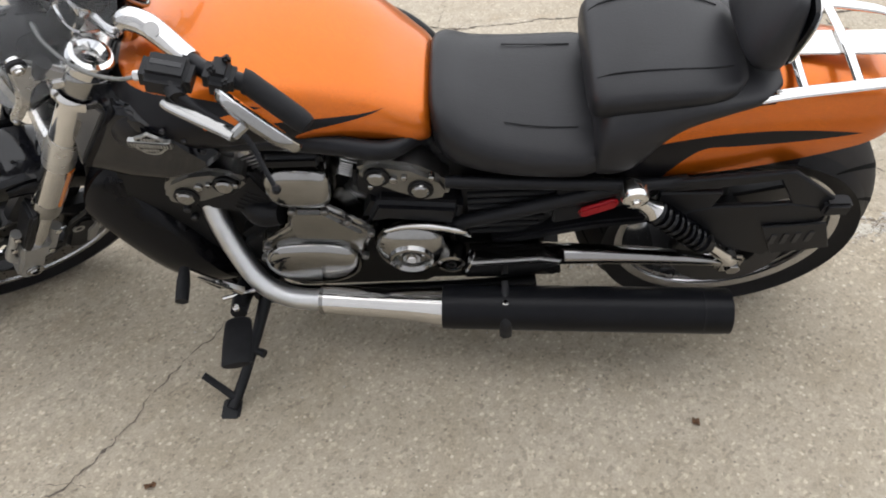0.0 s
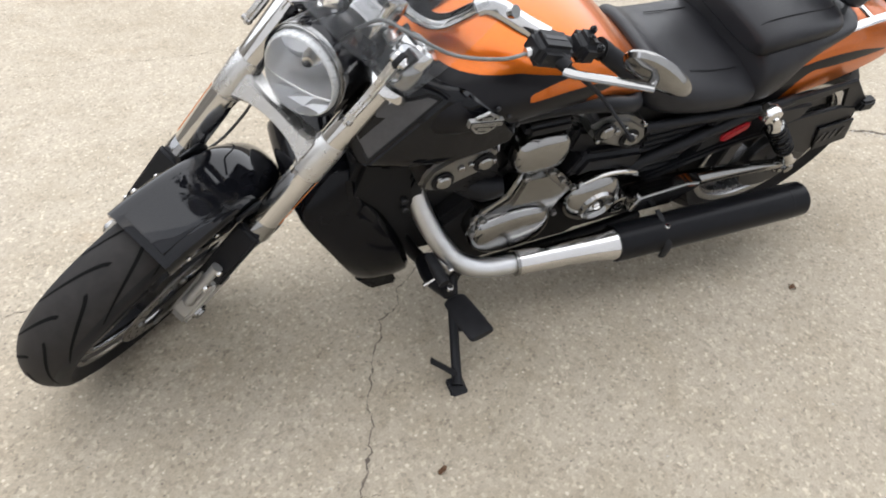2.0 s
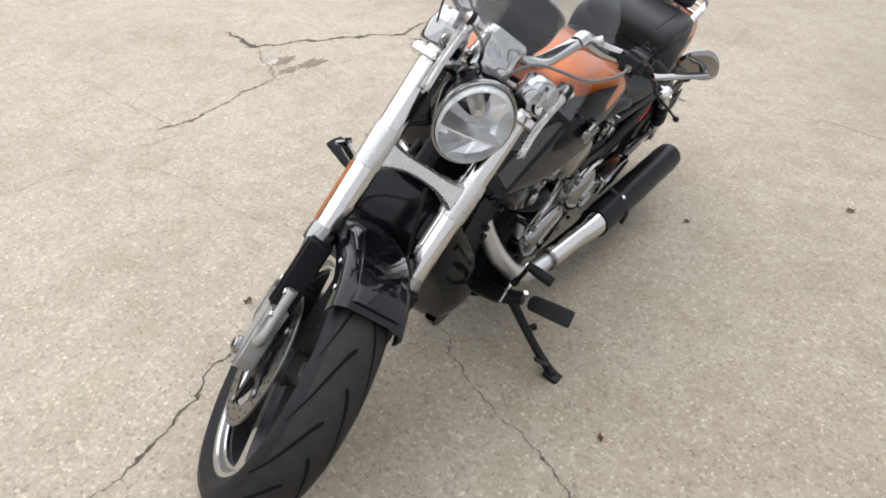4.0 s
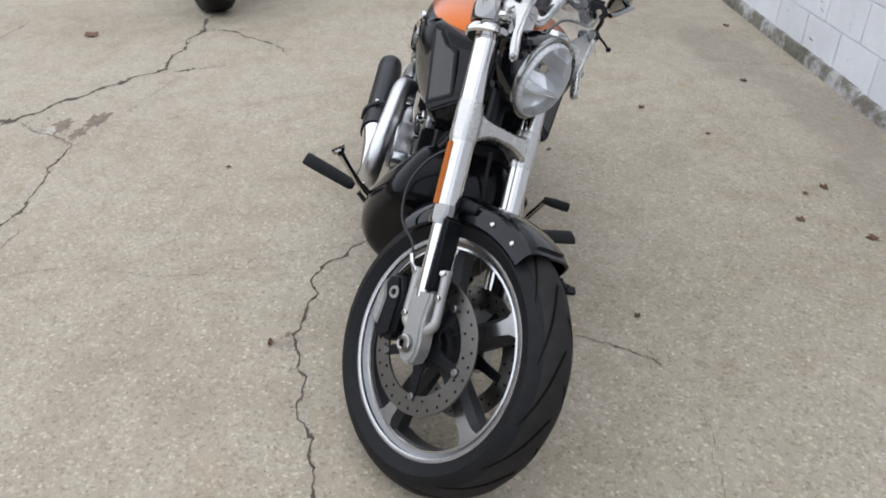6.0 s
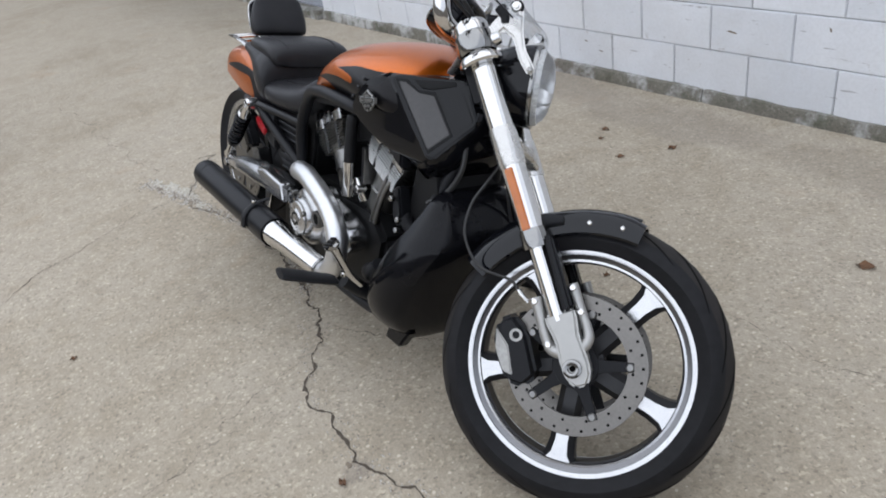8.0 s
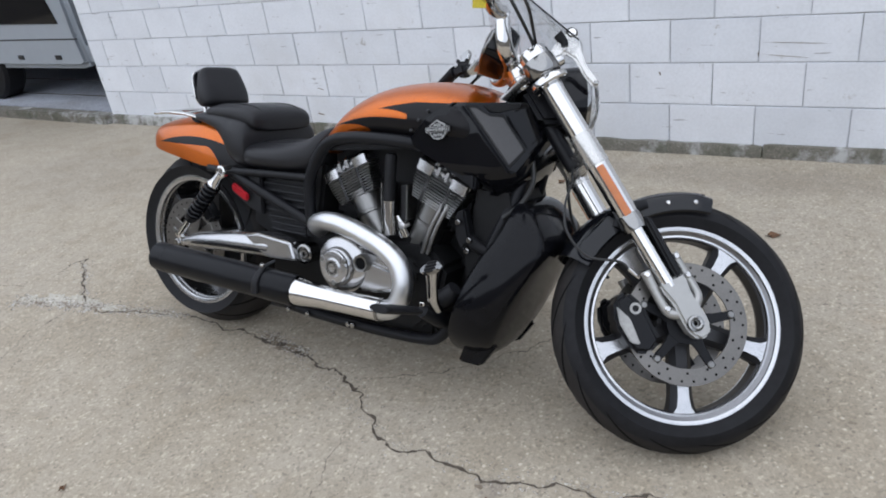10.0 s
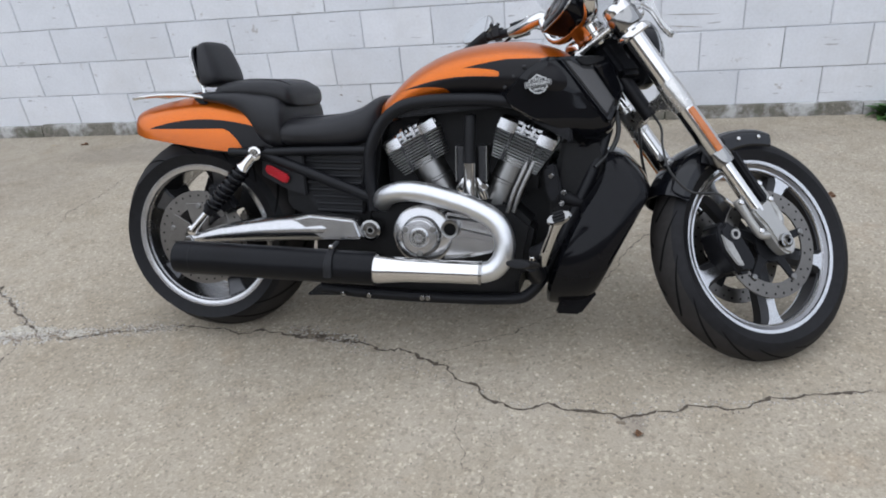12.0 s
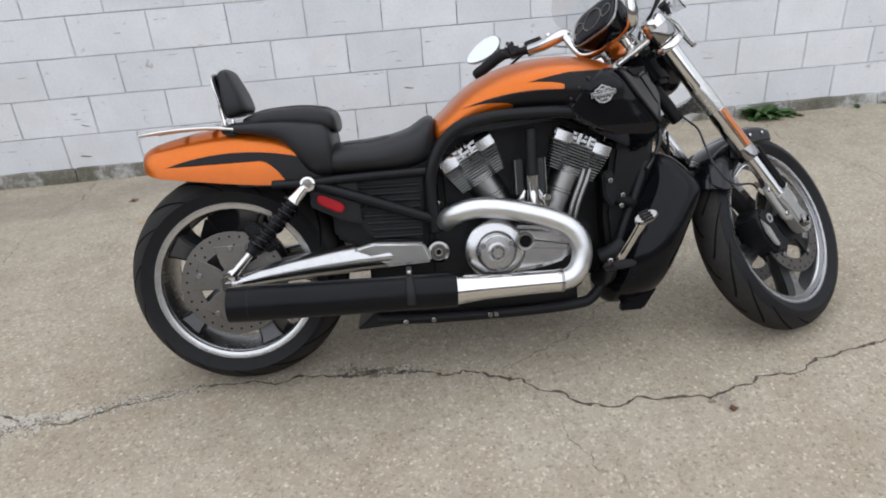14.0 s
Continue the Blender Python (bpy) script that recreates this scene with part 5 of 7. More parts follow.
part("seat_base", body_loft([(0.526, 0.150, 0.700, 0.575), (0.532, 0.168, 0.718, 0.568), (0.548, 0.174, 0.738, 0.566), (0.578, 0.174, 0.748, 0.570), (0.606, 0.170, 0.751, 0.590), (0.634, 0.164, 0.752, 0.640), (0.674, 0.156, 0.751, 0.682), (0.740, 0.142, 0.748, 0.704), (0.800, 0.124, 0.746, 0.714), (0.832, 0.09, 0.74, 0.722)], 3.4), SEAT, seat)
part("pillion_cushion", body_loft([(0.513, 0.110, 0.738, 0.700), (0.521, 0.132, 0.756, 0.695), (0.548, 0.142, 0.771, 0.70), (0.604, 0.145, 0.779, 0.71), (0.680, 0.142, 0.778, 0.72), (0.740, 0.126, 0.768, 0.72), (0.772, 0.09, 0.757, 0.72)], 3.4), SEAT, seat)
for s in (1, -1):
    part("seam", tube([(0.37, s * 0.100, 0.6735), (0.42, s * 0.104, 0.667), (0.46, s * 0.106, 0.664), (0.50, s * 0.106, 0.663)], 0.0013, 6, 5), PLASTIC, seat)
    part("seam", tube([(0.525, s * 0.085, 0.757), (0.555, s * 0.09, 0.7715), (0.62, s * 0.092, 0.778), (0.70, s * 0.088, 0.7745), (0.745, s * 0.075, 0.7655)], 0.002, 6, 5), PLASTIC, seat)

rest = new("backrest")
rest.parent = bike
tagged(rest, "black padded passenger backrest on a chrome bar")
BACK = pose(0.793, 0, 0.776) @ pose(0, 0, 0, 0, 12, 0)
bm = bmesh.new()
rings = []
for z, half, deep in blend_rows([(-0.012, 0.085, 0.024), (0.0, 0.098, 0.036), (0.04, 0.099, 0.034), (0.085, 0.090, 0.024), (0.110, 0.078, 0.017), (0.119, 0.055, 0.010)], 4):
    rings.append([(v[0], v[1], v[2]) for v in superring(z, half, deep, -deep, 3.4, 36, "Z")])
skin(bm, rings)
part("pad", bm, SEAT, rest, m=BACK)
part("back_plate", body_loft([(0.022, 0.092, 0.112, -0.006), (0.028, 0.095, 0.115, -0.009), (0.032, 0.092, 0.112, -0.006)], 4.5, 40, 2), GLOSS_BLACK, rest, m=BACK)
rim = [(0.029, 0.096 * math.copysign(abs(math.cos(a)) ** 0.5, math.cos(a)), 0.053 + 0.063 * math.copysign(abs(math.sin(a)) ** 0.5, math.sin(a))) for a in (math.tau * k / 40 for k in range(41))]
part("chrome_edge", tube(rim, 0.0024, 8, 1), CHROME, rest, m=BACK)
for s in (-0.055, 0.055):
    part("upright", tube([(0.825, s, 0.715), (0.828, s, 0.745), (0.835, s, 0.80)], 0.007, 10, 4), CHROME, rest)

rack = new("luggage_rack")
rack.parent = bike
tagged(rack, "chrome luggage rack over the tail")
for s in (1, -1):
    part("side_rail", tube([(0.790, s * 0.116, 0.728), (0.86, s * 0.113, 0.737), (0.95, s * 0.104, 0.738), (1.03, s * 0.090, 0.733), (1.06, s * 0.080, 0.729)], [0.012, 0.012, 0.012, 0.011, 0.008], 12, 5, flat=0.55), CHROME, rack)
    part("rack_foot", slab([(0.785, 0.708), (0.82, 0.712), (0.838, 0.738), (0.80, 0.736)], s * 0.110 - 0.008, s * 0.110 + 0.008, 0.004), SATIN_BLACK, rack)
for x, z, half in ((0.86, 0.738, 0.112), (0.95, 0.739, 0.103), (1.055, 0.730, 0.082)):
    part("cross_bar", tube([(x, -half, z), (x, 0, z + 0.006), (x, half, z)], 0.0085, 12, 5, flat=0.6), CHROME, rack)
part("rack_plate", slab([(0.84, 0.738), (1.05, 0.732), (1.05, 0.737), (0.84, 0.744)], -0.03, 0.03, 0.002), CHROME, rack)

# rear mudguard: an open, curved shell
tail = new("rear_mudguard")
tail.parent = bike
tagged(tail, "orange flake rear mudguard with black flames")
TAIL_ROWS = [(0.560, 0.138, 0.690, 0.560), (0.600, 0.146, 0.712, 0.563), (0.660, 0.147, 0.728, 0.566), (0.720, 0.146, 0.736, 0.570), (0.800, 0.142, 0.738, 0.579), (0.880, 0.135, 0.731, 0.590), (0.950, 0.126, 0.719, 0.600), (1.005, 0.116, 0.707, 0.608), (1.040, 0.104, 0.697, 0.618), (1.058, 0.088, 0.687, 0.630), (1.066, 0.068, 0.678, 0.642)]
rings = []
for x, half, top, low in blend_rows(TAIL_ROWS, 4):
    arc = []
    for k in range(29):
        a = math.pi * k / 28
        c, s = math.cos(a), math.sin(a)
        arc.append((math.copysign(abs(c) ** 0.62, c) * half, low + (top - low) * s ** 0.75))
    inner = [(u * 0.955, low + (v - low) * 0.94) for u, v in arc[::-1]]
    rings.append([(x, u, v) for u, v in arc + inner])
bm = bmesh.new()
skin(bm, rings)
part("shell", bm, FENDER_PAINT, tail)
part("fender_strut", slab([(0.60, 0.556), (0.90, 0.578), (0.90, 0.592), (0.60, 0.575)], -0.137, -0.13, 0.003), SATIN_BLACK, tail)
part("fender_strut", slab([(0.60, 0.556), (0.80, 0.570), (0.80, 0.582), (0.60, 0.575)], 0.13, 0.137, 0.003), SATIN_BLACK, tail)


# ---- engine, pipes and frame ----
engine = new("engine")
engine.parent = bike
tagged(engine, "polished and black V-twin engine")
case = [(-0.17, 0.21), (-0.10, 0.16), (0.20, 0.17), (0.29, 0.24), (0.28, 0.40), (0.20, 0.43), (-0.12, 0.43), (-0.20, 0.36)]
part("crankcase", slab(case, -0.135, 0.135, 0.015, 2), HUB_SHADE, engine)
# two made-up near-black blocks that fill see-through gaps with the dark seen there
part("radiator_filler", slab([(-0.25, 0.20), (-0.235, 0.40), (-0.27, 0.60), (-0.38, 0.60), (-0.42, 0.45), (-0.34, 0.20)], -0.105, 0.105, 0.015, 2), HUB_SHADE, engine)
part("front_filler", slab([(-0.27, 0.20), (-0.10, 0.20), (-0.10, 0.47), (-0.25, 0.50)], -0.088, 0.02, 0.015, 2), HUB_SHADE, engine)
part("top_end", slab([(-0.22, 0.45), (0.24, 0.45), (0.25, 0.70), (-0.26, 0.70)], -0.095, 0.075, 0.02, 2), HUB_SHADE, engine)


def build_cylinder(foot, head, half):
    """Finned barrel and head, from its foot to its head, in the middle plane."""
    cyl = new("cylinder")
    cyl.parent = bike
    tagged(cyl, "finned alloy cylinder with a polished head")
    a, b = Vector((foot[0], 0, foot[1])), Vector((head[0], 0, head[1]))
    up = (b - a).normalized()
    m = Matrix(((up.z, 0, up.x, a.x), (0, 1, 0, 0), (-up.x, 0, up.z, a.z), (0, 0, 0, 1)))
    long = (b - a).length
    rings = []
    for z, kx, ky in ((0.0, 1.0, 1.0), (0.30, 1.0, 1.0), (0.31, 1.05, 1.03), (0.335, 1.05, 1.03), (0.345, 1.0, 1.0), (0.62, 1.0, 1.0)):
        rings.append([(p[0], p[1], p[2]) for p in superring(long * z, 0.118 * ky, 0.056 * kx, -0.056 * kx, 2.5, 40, "Z", 0.004)])
    part("barrel", skin(bmesh.new(), rings), CAST_ALLOY, cyl, "plain grey barrel", m=m)
    part("core", brick((0.10, 0.19, long * 0.95), (0, 0.0, long * 0.52), 0.02), HUB_SHADE, cyl, m=m)
    for k in range(11):
        z = long * (0.545 + 0.0335 * k)
        wide = half * (0.80 + 0.022 * k)
        part("fin", body_slab(wide, 0.250 - 0.012 * abs(k - 5) / 5, 0.0034, z), [FIN_ALLOY], cyl, m=m)
    for x in (-0.42, 0.42):
        part("fin_web", brick((0.010, 0.246, long * 0.35), (half * x, 0.004, long * 0.715), 0.003, 1), DARK_ALLOY, cyl, m=m)
    # cast head: a wide block at each end and a pair of narrow lugs between
    for x, w, low, top in ((-half * 0.68, 0.050, 0.86, 1.02), (-0.015, 0.011, 0.90, 1.05), (0.015, 0.011, 0.90, 1.05), (half * 0.68, 0.050, 0.86, 1.02)):
        for s in (1, -1):
            lug = bmesh.new()
            rings = []
            for u, k, lean in ((0.0, 1.0, 0.0), (0.72, 1.0, 0.0), (0.90, 0.94, 0.006), (1.0, 0.78, 0.014)):
                z = long * (low + (top - low) * u)
                y0, y1 = 0.004 + s * 0.070, 0.004 + s * (0.123 - lean)
                rings.append([(x - w / 2 * k, y0, z), (x + w / 2 * k, y0, z), (x + w / 2 * k, y1, z), (x + w / 2 * k * 0.8, y1 + s * 0.002, z), (x - w / 2 * k * 0.8, y1 + s * 0.002, z), (x - w / 2 * k, y1, z)])
            part("head_lug", skin(lug, rings), BRIGHT_ALLOY, cyl, m=m, angle=35)
    part("head_cover", brick((half * 1.98, 0.236, 0.034), (0, 0.004, long * 0.94), 0.013, 3), BRIGHT_ALLOY, cyl, m=m)
    for k in range(3):
        part("head_rib", brick((0.008, 0.215, 0.058), (half * 0.52 * (k - 1), 0.004, long * 0.925), 0.003, 1), HUB_SHADE, cyl, m=m)
    return m


def body_slab(half, wide, thick, z):
    return brick((half * 2, wide, thick), (0, 0.004, z), 0.0015, 1)


build_cylinder((0.055, 0.415), (0.165, 0.625), 0.086)
build_cylinder((-0.085, 0.405), (-0.185, 0.630), 0.086)

# right side: clutch cover, primary housing
part("clutch_cover", lathe([(0, 0.0), (0.050, 0.0), (0.054, -0.004), (0.057, -0.016), (0.074, -0.020), (0.084, -0.030), (0.087, -0.05), (0.088, -0.10), (0, -0.10)], 56, at=(0.104, 0.238, 0.342)), BRIGHT_ALLOY, engine, "polished round clutch cover")
derby = part("derby_cover", lathe([(0, 0.0135), (0.024, 0.0135), (0.026, 0.012), (0.028, 0.010), (0.046, 0.009), (0.049, 0.006), (0.050, 0.0), (0, 0.0)], 48, at=(0.104, 0.238, 0.342)), BRIGHT_ALLOY, bike, "polished round cover with a dark badge")
part("derby_badge", lathe([(0.009, 0.0138), (0.0225, 0.0138), (0.0225, 0.0152), (0.009, 0.0152)], 40, at=(0.104, 0.238, 0.342), closed=True), FIN_ALLOY, derby)
for k in range(18):
    a = math.tau * k / 18
    m = pose(0.104, 0.2536, 0.342) @ Matrix.Rotation(-a, 4, "Y")
    part("badge_bar", brick((0.0065, 0.0012, 0.0030 if k % 3 else 0.0016), (0.0165, 0, 0), 0), TREAD, derby, m=m)
for k in range(3):
    a = math.tau * k / 3 + 0.5
    part("derby_notch", disc(0.009, 0.012, (0.104 + 0.044 * math.cos(a), 0.243, 0.342 + 0.044 * math.sin(a)), seg=16), CAST_ALLOY, derby)
part("primary_housing", slab([(0.06, 0.268), (-0.02, 0.275), (-0.10, 0.295), (-0.128, 0.33), (-0.118, 0.368), (-0.06, 0.392), (0.05, 0.405)], 0.13, 0.205, 0.014, 3), BRIGHT_ALLOY, engine, "polished primary housing")
part("primary_rib", slab([(0.02, 0.335), (-0.10, 0.322), (-0.112, 0.345), (0.02, 0.372)], 0.19, 0.216, 0.008, 3), BRIGHT_ALLOY, engine)
part("housing_hole", lathe([(0, -0.006), (0.016, -0.006), (0.018, 0.0), (0.024, 0.001), (0.026, -0.006), (0.026, -0.03), (0, -0.03)], 28, at=(0.022, 0.228, 0.362)), CAST_ALLOY, engine)
# dark disc painted as the shaded bottom of the hole
part("hole_dark", disc(0.0165, 0.004, (0.022, 0.2245, 0.362), seg=24), TREAD, engine)

# between the barrels
part("oil_filler", tube([(-0.020, 0.150, 0.44), (-0.021, 0.150, 0.50), (-0.021, 0.150, 0.535)], [0.019, 0.016, 0.017], 18, 3), CHROME, engine)
part("filler_cap", tube([(-0.021, 0.150, 0.535), (-0.022, 0.148, 0.60), (-0.024, 0.145, 0.658), (-0.024, 0.145, 0.668)], [0.0155, 0.0165, 0.0165, 0.009], 18, 3), PLASTIC, engine, "black rubber filler sleeve")
for x in (-0.052, 0.010):
    part("breather_plate", brick((0.020, 0.05, 0.10), (x, 0.10, 0.53), 0.003), DARK_ALLOY, engine)
    part("breather_edge", brick((0.004, 0.056, 0.10), (x + (0.012 if x > 0 else -0.012), 0.10, 0.53), 0.001, 1), CAST_ALLOY, engine)
for x in (-0.052, 0.012):
    part("filler_wing", tube([(x, 0.118, 0.432), (x * 0.85 - 0.003, 0.128, 0.462), (x * 0.55 - 0.009, 0.135, 0.492)], [0.017, 0.014, 0.005], 12, 3, flat=0.7), CHROME, engine)
for dx in (0.0, 0.017):
    part("coolant_pipe", tube([(-0.195 + dx, 0.118, 0.535), (-0.180 + dx, 0.126, 0.50), (-0.158 + dx, 0.130, 0.45), (-0.140 + dx, 0.130, 0.395)], 0.0075, 12, 4), CAST_ALLOY, engine)
part("mount_bolt", disc(0.011, 0.03, (-0.062, 0.135, 0.468), seg=16), CHROME, engine)

# left side: alternator cover, big cover, thermostat drum, cam covers
alternator = part("alternator_cover", lathe([(0, -0.199), (0.018, -0.199), (0.020, -0.191), (0.033, -0.190), (0.036, -0.204), (0.039, -0.207), (0.044, -0.206), (0.047, -0.197), (0.060, -0.191), (0.070, -0.184), (0.077, -0.174), (0.079, -0.155), (0.079, -0.12), (0, -0.12)], 56, at=(0.182, 0, 0.382)), SATIN_ALLOY, bike, "polished round alternator cover with stepped rings")
part("cover_hub", lathe([(0, -0.204), (0.009, -0.204), (0.012, -0.199), (0.012, -0.19), (0, -0.19)], 24, at=(0.182, 0, 0.382)), CHROME, alternator)
part("cover_spine", tube([(0.135, -0.176, 0.452), (0.18, -0.178, 0.470), (0.235, -0.178, 0.466), (0.285, -0.172, 0.440), (0.30, -0.165, 0.415)], [0.004, 0.006, 0.007, 0.008, 0.006], 12, 4), CHROME, engine)
part("gear_case", slab([(0.085, 0.455), (0.145, 0.468), (0.28, 0.445), (0.295, 0.515), (0.12, 0.535)], -0.168, -0.09, 0.016, 3), SATIN_BLACK, engine)
timing = part("timing_cover", slab([(-0.042, 0.534), (0.029, 0.531), (0.062, 0.502), (0.117, 0.443), (0.092, 0.400), (0.080, 0.345), (0.035, 0.288), (-0.02, 0.270), (-0.08, 0.272), (-0.122, 0.300), (-0.142, 0.355), (-0.125, 0.412), (-0.062, 0.458)], -0.172, -0.10, 0.010, 3), SATIN_ALLOY, bike, "polished timing cover with a domed lower half")
dome = [[(x - 0.030, y, z + 0.345) for x, _, z in [(p[2], 0, p[1]) for p in superring(0.0, 0.072 * k, 0.103 * k, -0.103 * k, 2.3, 44)]] for y, k in ((-0.160, 1.0), (-0.178, 1.0), (-0.187, 0.96), (-0.194, 0.86), (-0.198, 0.70), (-0.199, 0.45))]
part("timing_dome", skin(bmesh.new(), dome), SATIN_ALLOY, timing)
part("timing_step", slab([(-0.03, 0.520), (0.022, 0.518), (0.090, 0.445), (0.072, 0.420), (-0.05, 0.432)], -0.178, -0.165, 0.004, 2), SATIN_ALLOY, timing)
for x, z in ((-0.036, 0.525), (0.027, 0.523), (0.066, 0.488), (0.106, 0.447), (0.082, 0.362), (-0.132, 0.362), (-0.115, 0.405)):
    part("cover_bolt", disc(0.0075, 0.014, (x, -0.176, z), seg=14), CAST_ALLOY, timing)
drum = [[(x - 0.010, y + 0.10 * (z if z > 0 else 0), z + 0.586) for x, z in [(p[2], p[1]) for p in superring(0.0, 0.053 * k, 0.066 * k, -0.066 * k, 3.0, 44)]] for y, k in ((-0.09, 1.0), (-0.150, 1.0), (-0.166, 0.97), (-0.176, 0.90), (-0.182, 0.76), (-0.184, 0.5))]
part("thermostat_drum", skin(bmesh.new(), drum), SATIN_ALLOY, engine, "polished domed thermostat housing")
part("drum_bracket", brick((0.11, 0.06, 0.035), (-0.008, -0.135, 0.652), 0.01, 3), SATIN_BLACK, engine)
part("water_pump", tube([(-0.15, -0.10, 0.47), (-0.11, -0.135, 0.475), (-0.07, -0.145, 0.48)], [0.03, 0.034, 0.025], 18, 4), SATIN_BLACK, engine)
for rim, plugs, base in (
        ([(-0.276, 0.568), (-0.258, 0.604), (-0.213, 0.628), (-0.163, 0.634), (-0.118, 0.618), (-0.104, 0.590), (-0.136, 0.562), (-0.198, 0.538), (-0.250, 0.528), (-0.278, 0.542)],
         ((-0.230, 0.566), (-0.145, 0.598)), [(-0.275, 0.545), (-0.10, 0.60), (-0.072, 0.515), (-0.115, 0.458), (-0.21, 0.485)]),
        ([(0.098, 0.612), (0.110, 0.634), (0.142, 0.644), (0.204, 0.630), (0.258, 0.592), (0.272, 0.560), (0.262, 0.530), (0.222, 0.524), (0.168, 0.550), (0.115, 0.584)],
         ((0.138, 0.610), (0.215, 0.570)), [(0.09, 0.60), (0.265, 0.54), (0.24, 0.485), (0.16, 0.485), (0.08, 0.535)])):
    cover = part("cam_cover", slab(rim, -0.162, -0.06, 0.011, 4), CAST_ALLOY, bike, "cast cam cover with two round plugs")
    part("cover_base", slab(base, -0.140, -0.05, 0.010, 3), SATIN_BLACK, cover)
    for x, z in plugs:
        # dark ring proud of the cover, coloured as a shaded recess
        part("plug_recess_dark", lathe([(0.014, -0.160), (0.0245, -0.160), (0.0245, -0.166), (0.022, -0.168), (0.014, -0.168)], 30, at=(x, 0, z - 0.003), closed=True), HUB_SHADE, cover)
        part("cam_plug", lathe([(0, -0.175), (0.013, -0.175), (0.0165, -0.172), (0.018, -0.166), (0.018, -0.15), (0, -0.15)], 30, at=(x, 0, z)), SATIN_ALLOY, cover)
    x, z = (plugs[0][0] + plugs[1][0]) / 2, (plugs[0][1] + plugs[1][1]) / 2 + 0.012
    for dx, dz, r in ((-0.008, 0.0, 0.008), (0.012, 0.006, 0.006), (-0.052, -0.018, 0.006), (0.062, 0.004, 0.006)):
        part("cover_bolt", disc(r, 0.016, (x + dx, -0.163, z + dz), seg=12), SATIN_ALLOY, cover)
    for n in range(5):
        (ax, az), (bx, bz) = base[2], base[3]
        u = (n + 0.5) / 5
        mid = Vector((ax + (bx - ax) * u, -0.140, az + (bz - az) * u))
        part("cover_rib", tube([mid, mid + Vector((-0.05, 0, 0.035))], 0.0022, 8, 1), HUB_SHADE, cover)


# ---- exhaust ----
def build_exhaust(name, label, pipe, radii, cone, can):
    ex = new(name)
    ex.parent = bike
    tagged(ex, label)
    part("header_pipe", tube(pipe, radii, 22, 8), PIPE, ex, "brushed silver header pipe")
    a, b = Vector(cone[0]), Vector(cone[1])
    way = (b - a).normalized()
    part("heat_shield", tube([a, a.lerp(b, 0.3), a.lerp(b, 0.65), a.lerp(b, 0.9), b], [0.0315, 0.032, 0.034, 0.041, 0.0455], 28, 3), CHROME, ex, "polished heat shield")
    part("joint_clamp", tube([a - way * 0.004, a + way * 0.004], 0.033, 24, 1), SATIN_ALLOY, ex)
    c, d = Vector(can[0]), Vector(can[1])
    w = (d - c).normalized()
    part("muffler", tube([c, c + w * 0.01, c.lerp(d, 0.5), d - w * 0.03, d - w * 0.006, d], [0.0455, 0.0475, 0.0480, 0.0480, 0.046, 0.042], 36, 2, hollow=0.8), MUFFLER_BLACK, ex, "satin black muffler")
    part("end_ring", tube([d - w * 0.058, d - w * 0.054], 0.0486, 36, 1), SATIN_BLACK, ex)
    return ex


PIPE = worn("header_alloy", (0.64, 0.645, 0.65), 0.36, 1.0, scale=18, vary=0.06, spread=0.06)
right = build_exhaust("exhaust", "twin exhaust with satin black muffler",
                      [(0.235, 0.150, 0.425), (0.215, 0.185, 0.445), (0.165, 0.205, 0.462), (0.105, 0.212, 0.462), (0.03, 0.218, 0.446), (-0.05, 0.225, 0.420), (-0.105, 0.232, 0.388), (-0.130, 0.238, 0.340), (-0.125, 0.243, 0.290), (-0.100, 0.246, 0.258), (-0.065, 0.248, 0.248), (-0.050, 0.249, 0.247)], 0.0285,
                      ((-0.066, 0.248, 0.248), (0.245, 0.262, 0.254)), ((0.238, 0.262, 0.254), (0.836, 0.268, 0.272)))
left = build_exhaust("exhaust", "single exhaust pipe with satin black muffler",
                     [(-0.235, -0.055, 0.49), (-0.243, -0.075, 0.45), (-0.236, -0.098, 0.410), (-0.208, -0.140, 0.345), (-0.165, -0.185, 0.288), (-0.120, -0.208, 0.266), (-0.070, -0.222, 0.264), (-0.015, -0.228, 0.267), (0.0, -0.229, 0.268)], 0.024,
                     ((-0.020, -0.227, 0.267), (0.260, -0.253, 0.272)), ((0.253, -0.252, 0.272), (0.830, -0.276, 0.278)))
for ex, s, x, z in ((right, 1, 0.350, 0.258), (left, -1, 0.372, 0.262)):
    y = s * (0.264 if s > 0 else 0.257)
    part("muffler_strap", tube([(x, y - s * 0.035, z + 0.062), (x, y + s * 0.012, z + 0.050), (x, y + s * 0.046, z + 0.02), (x, y + s * 0.050, z - 0.02)], [0.007, 0.009, 0.013, 0.013], 12, 4, flat=0.55), PLASTIC, ex)
    part("strap_bolt", disc(0.007, 0.01, (x, y + s * 0.015, z + 0.058), "Z", 12), CHROME, ex)

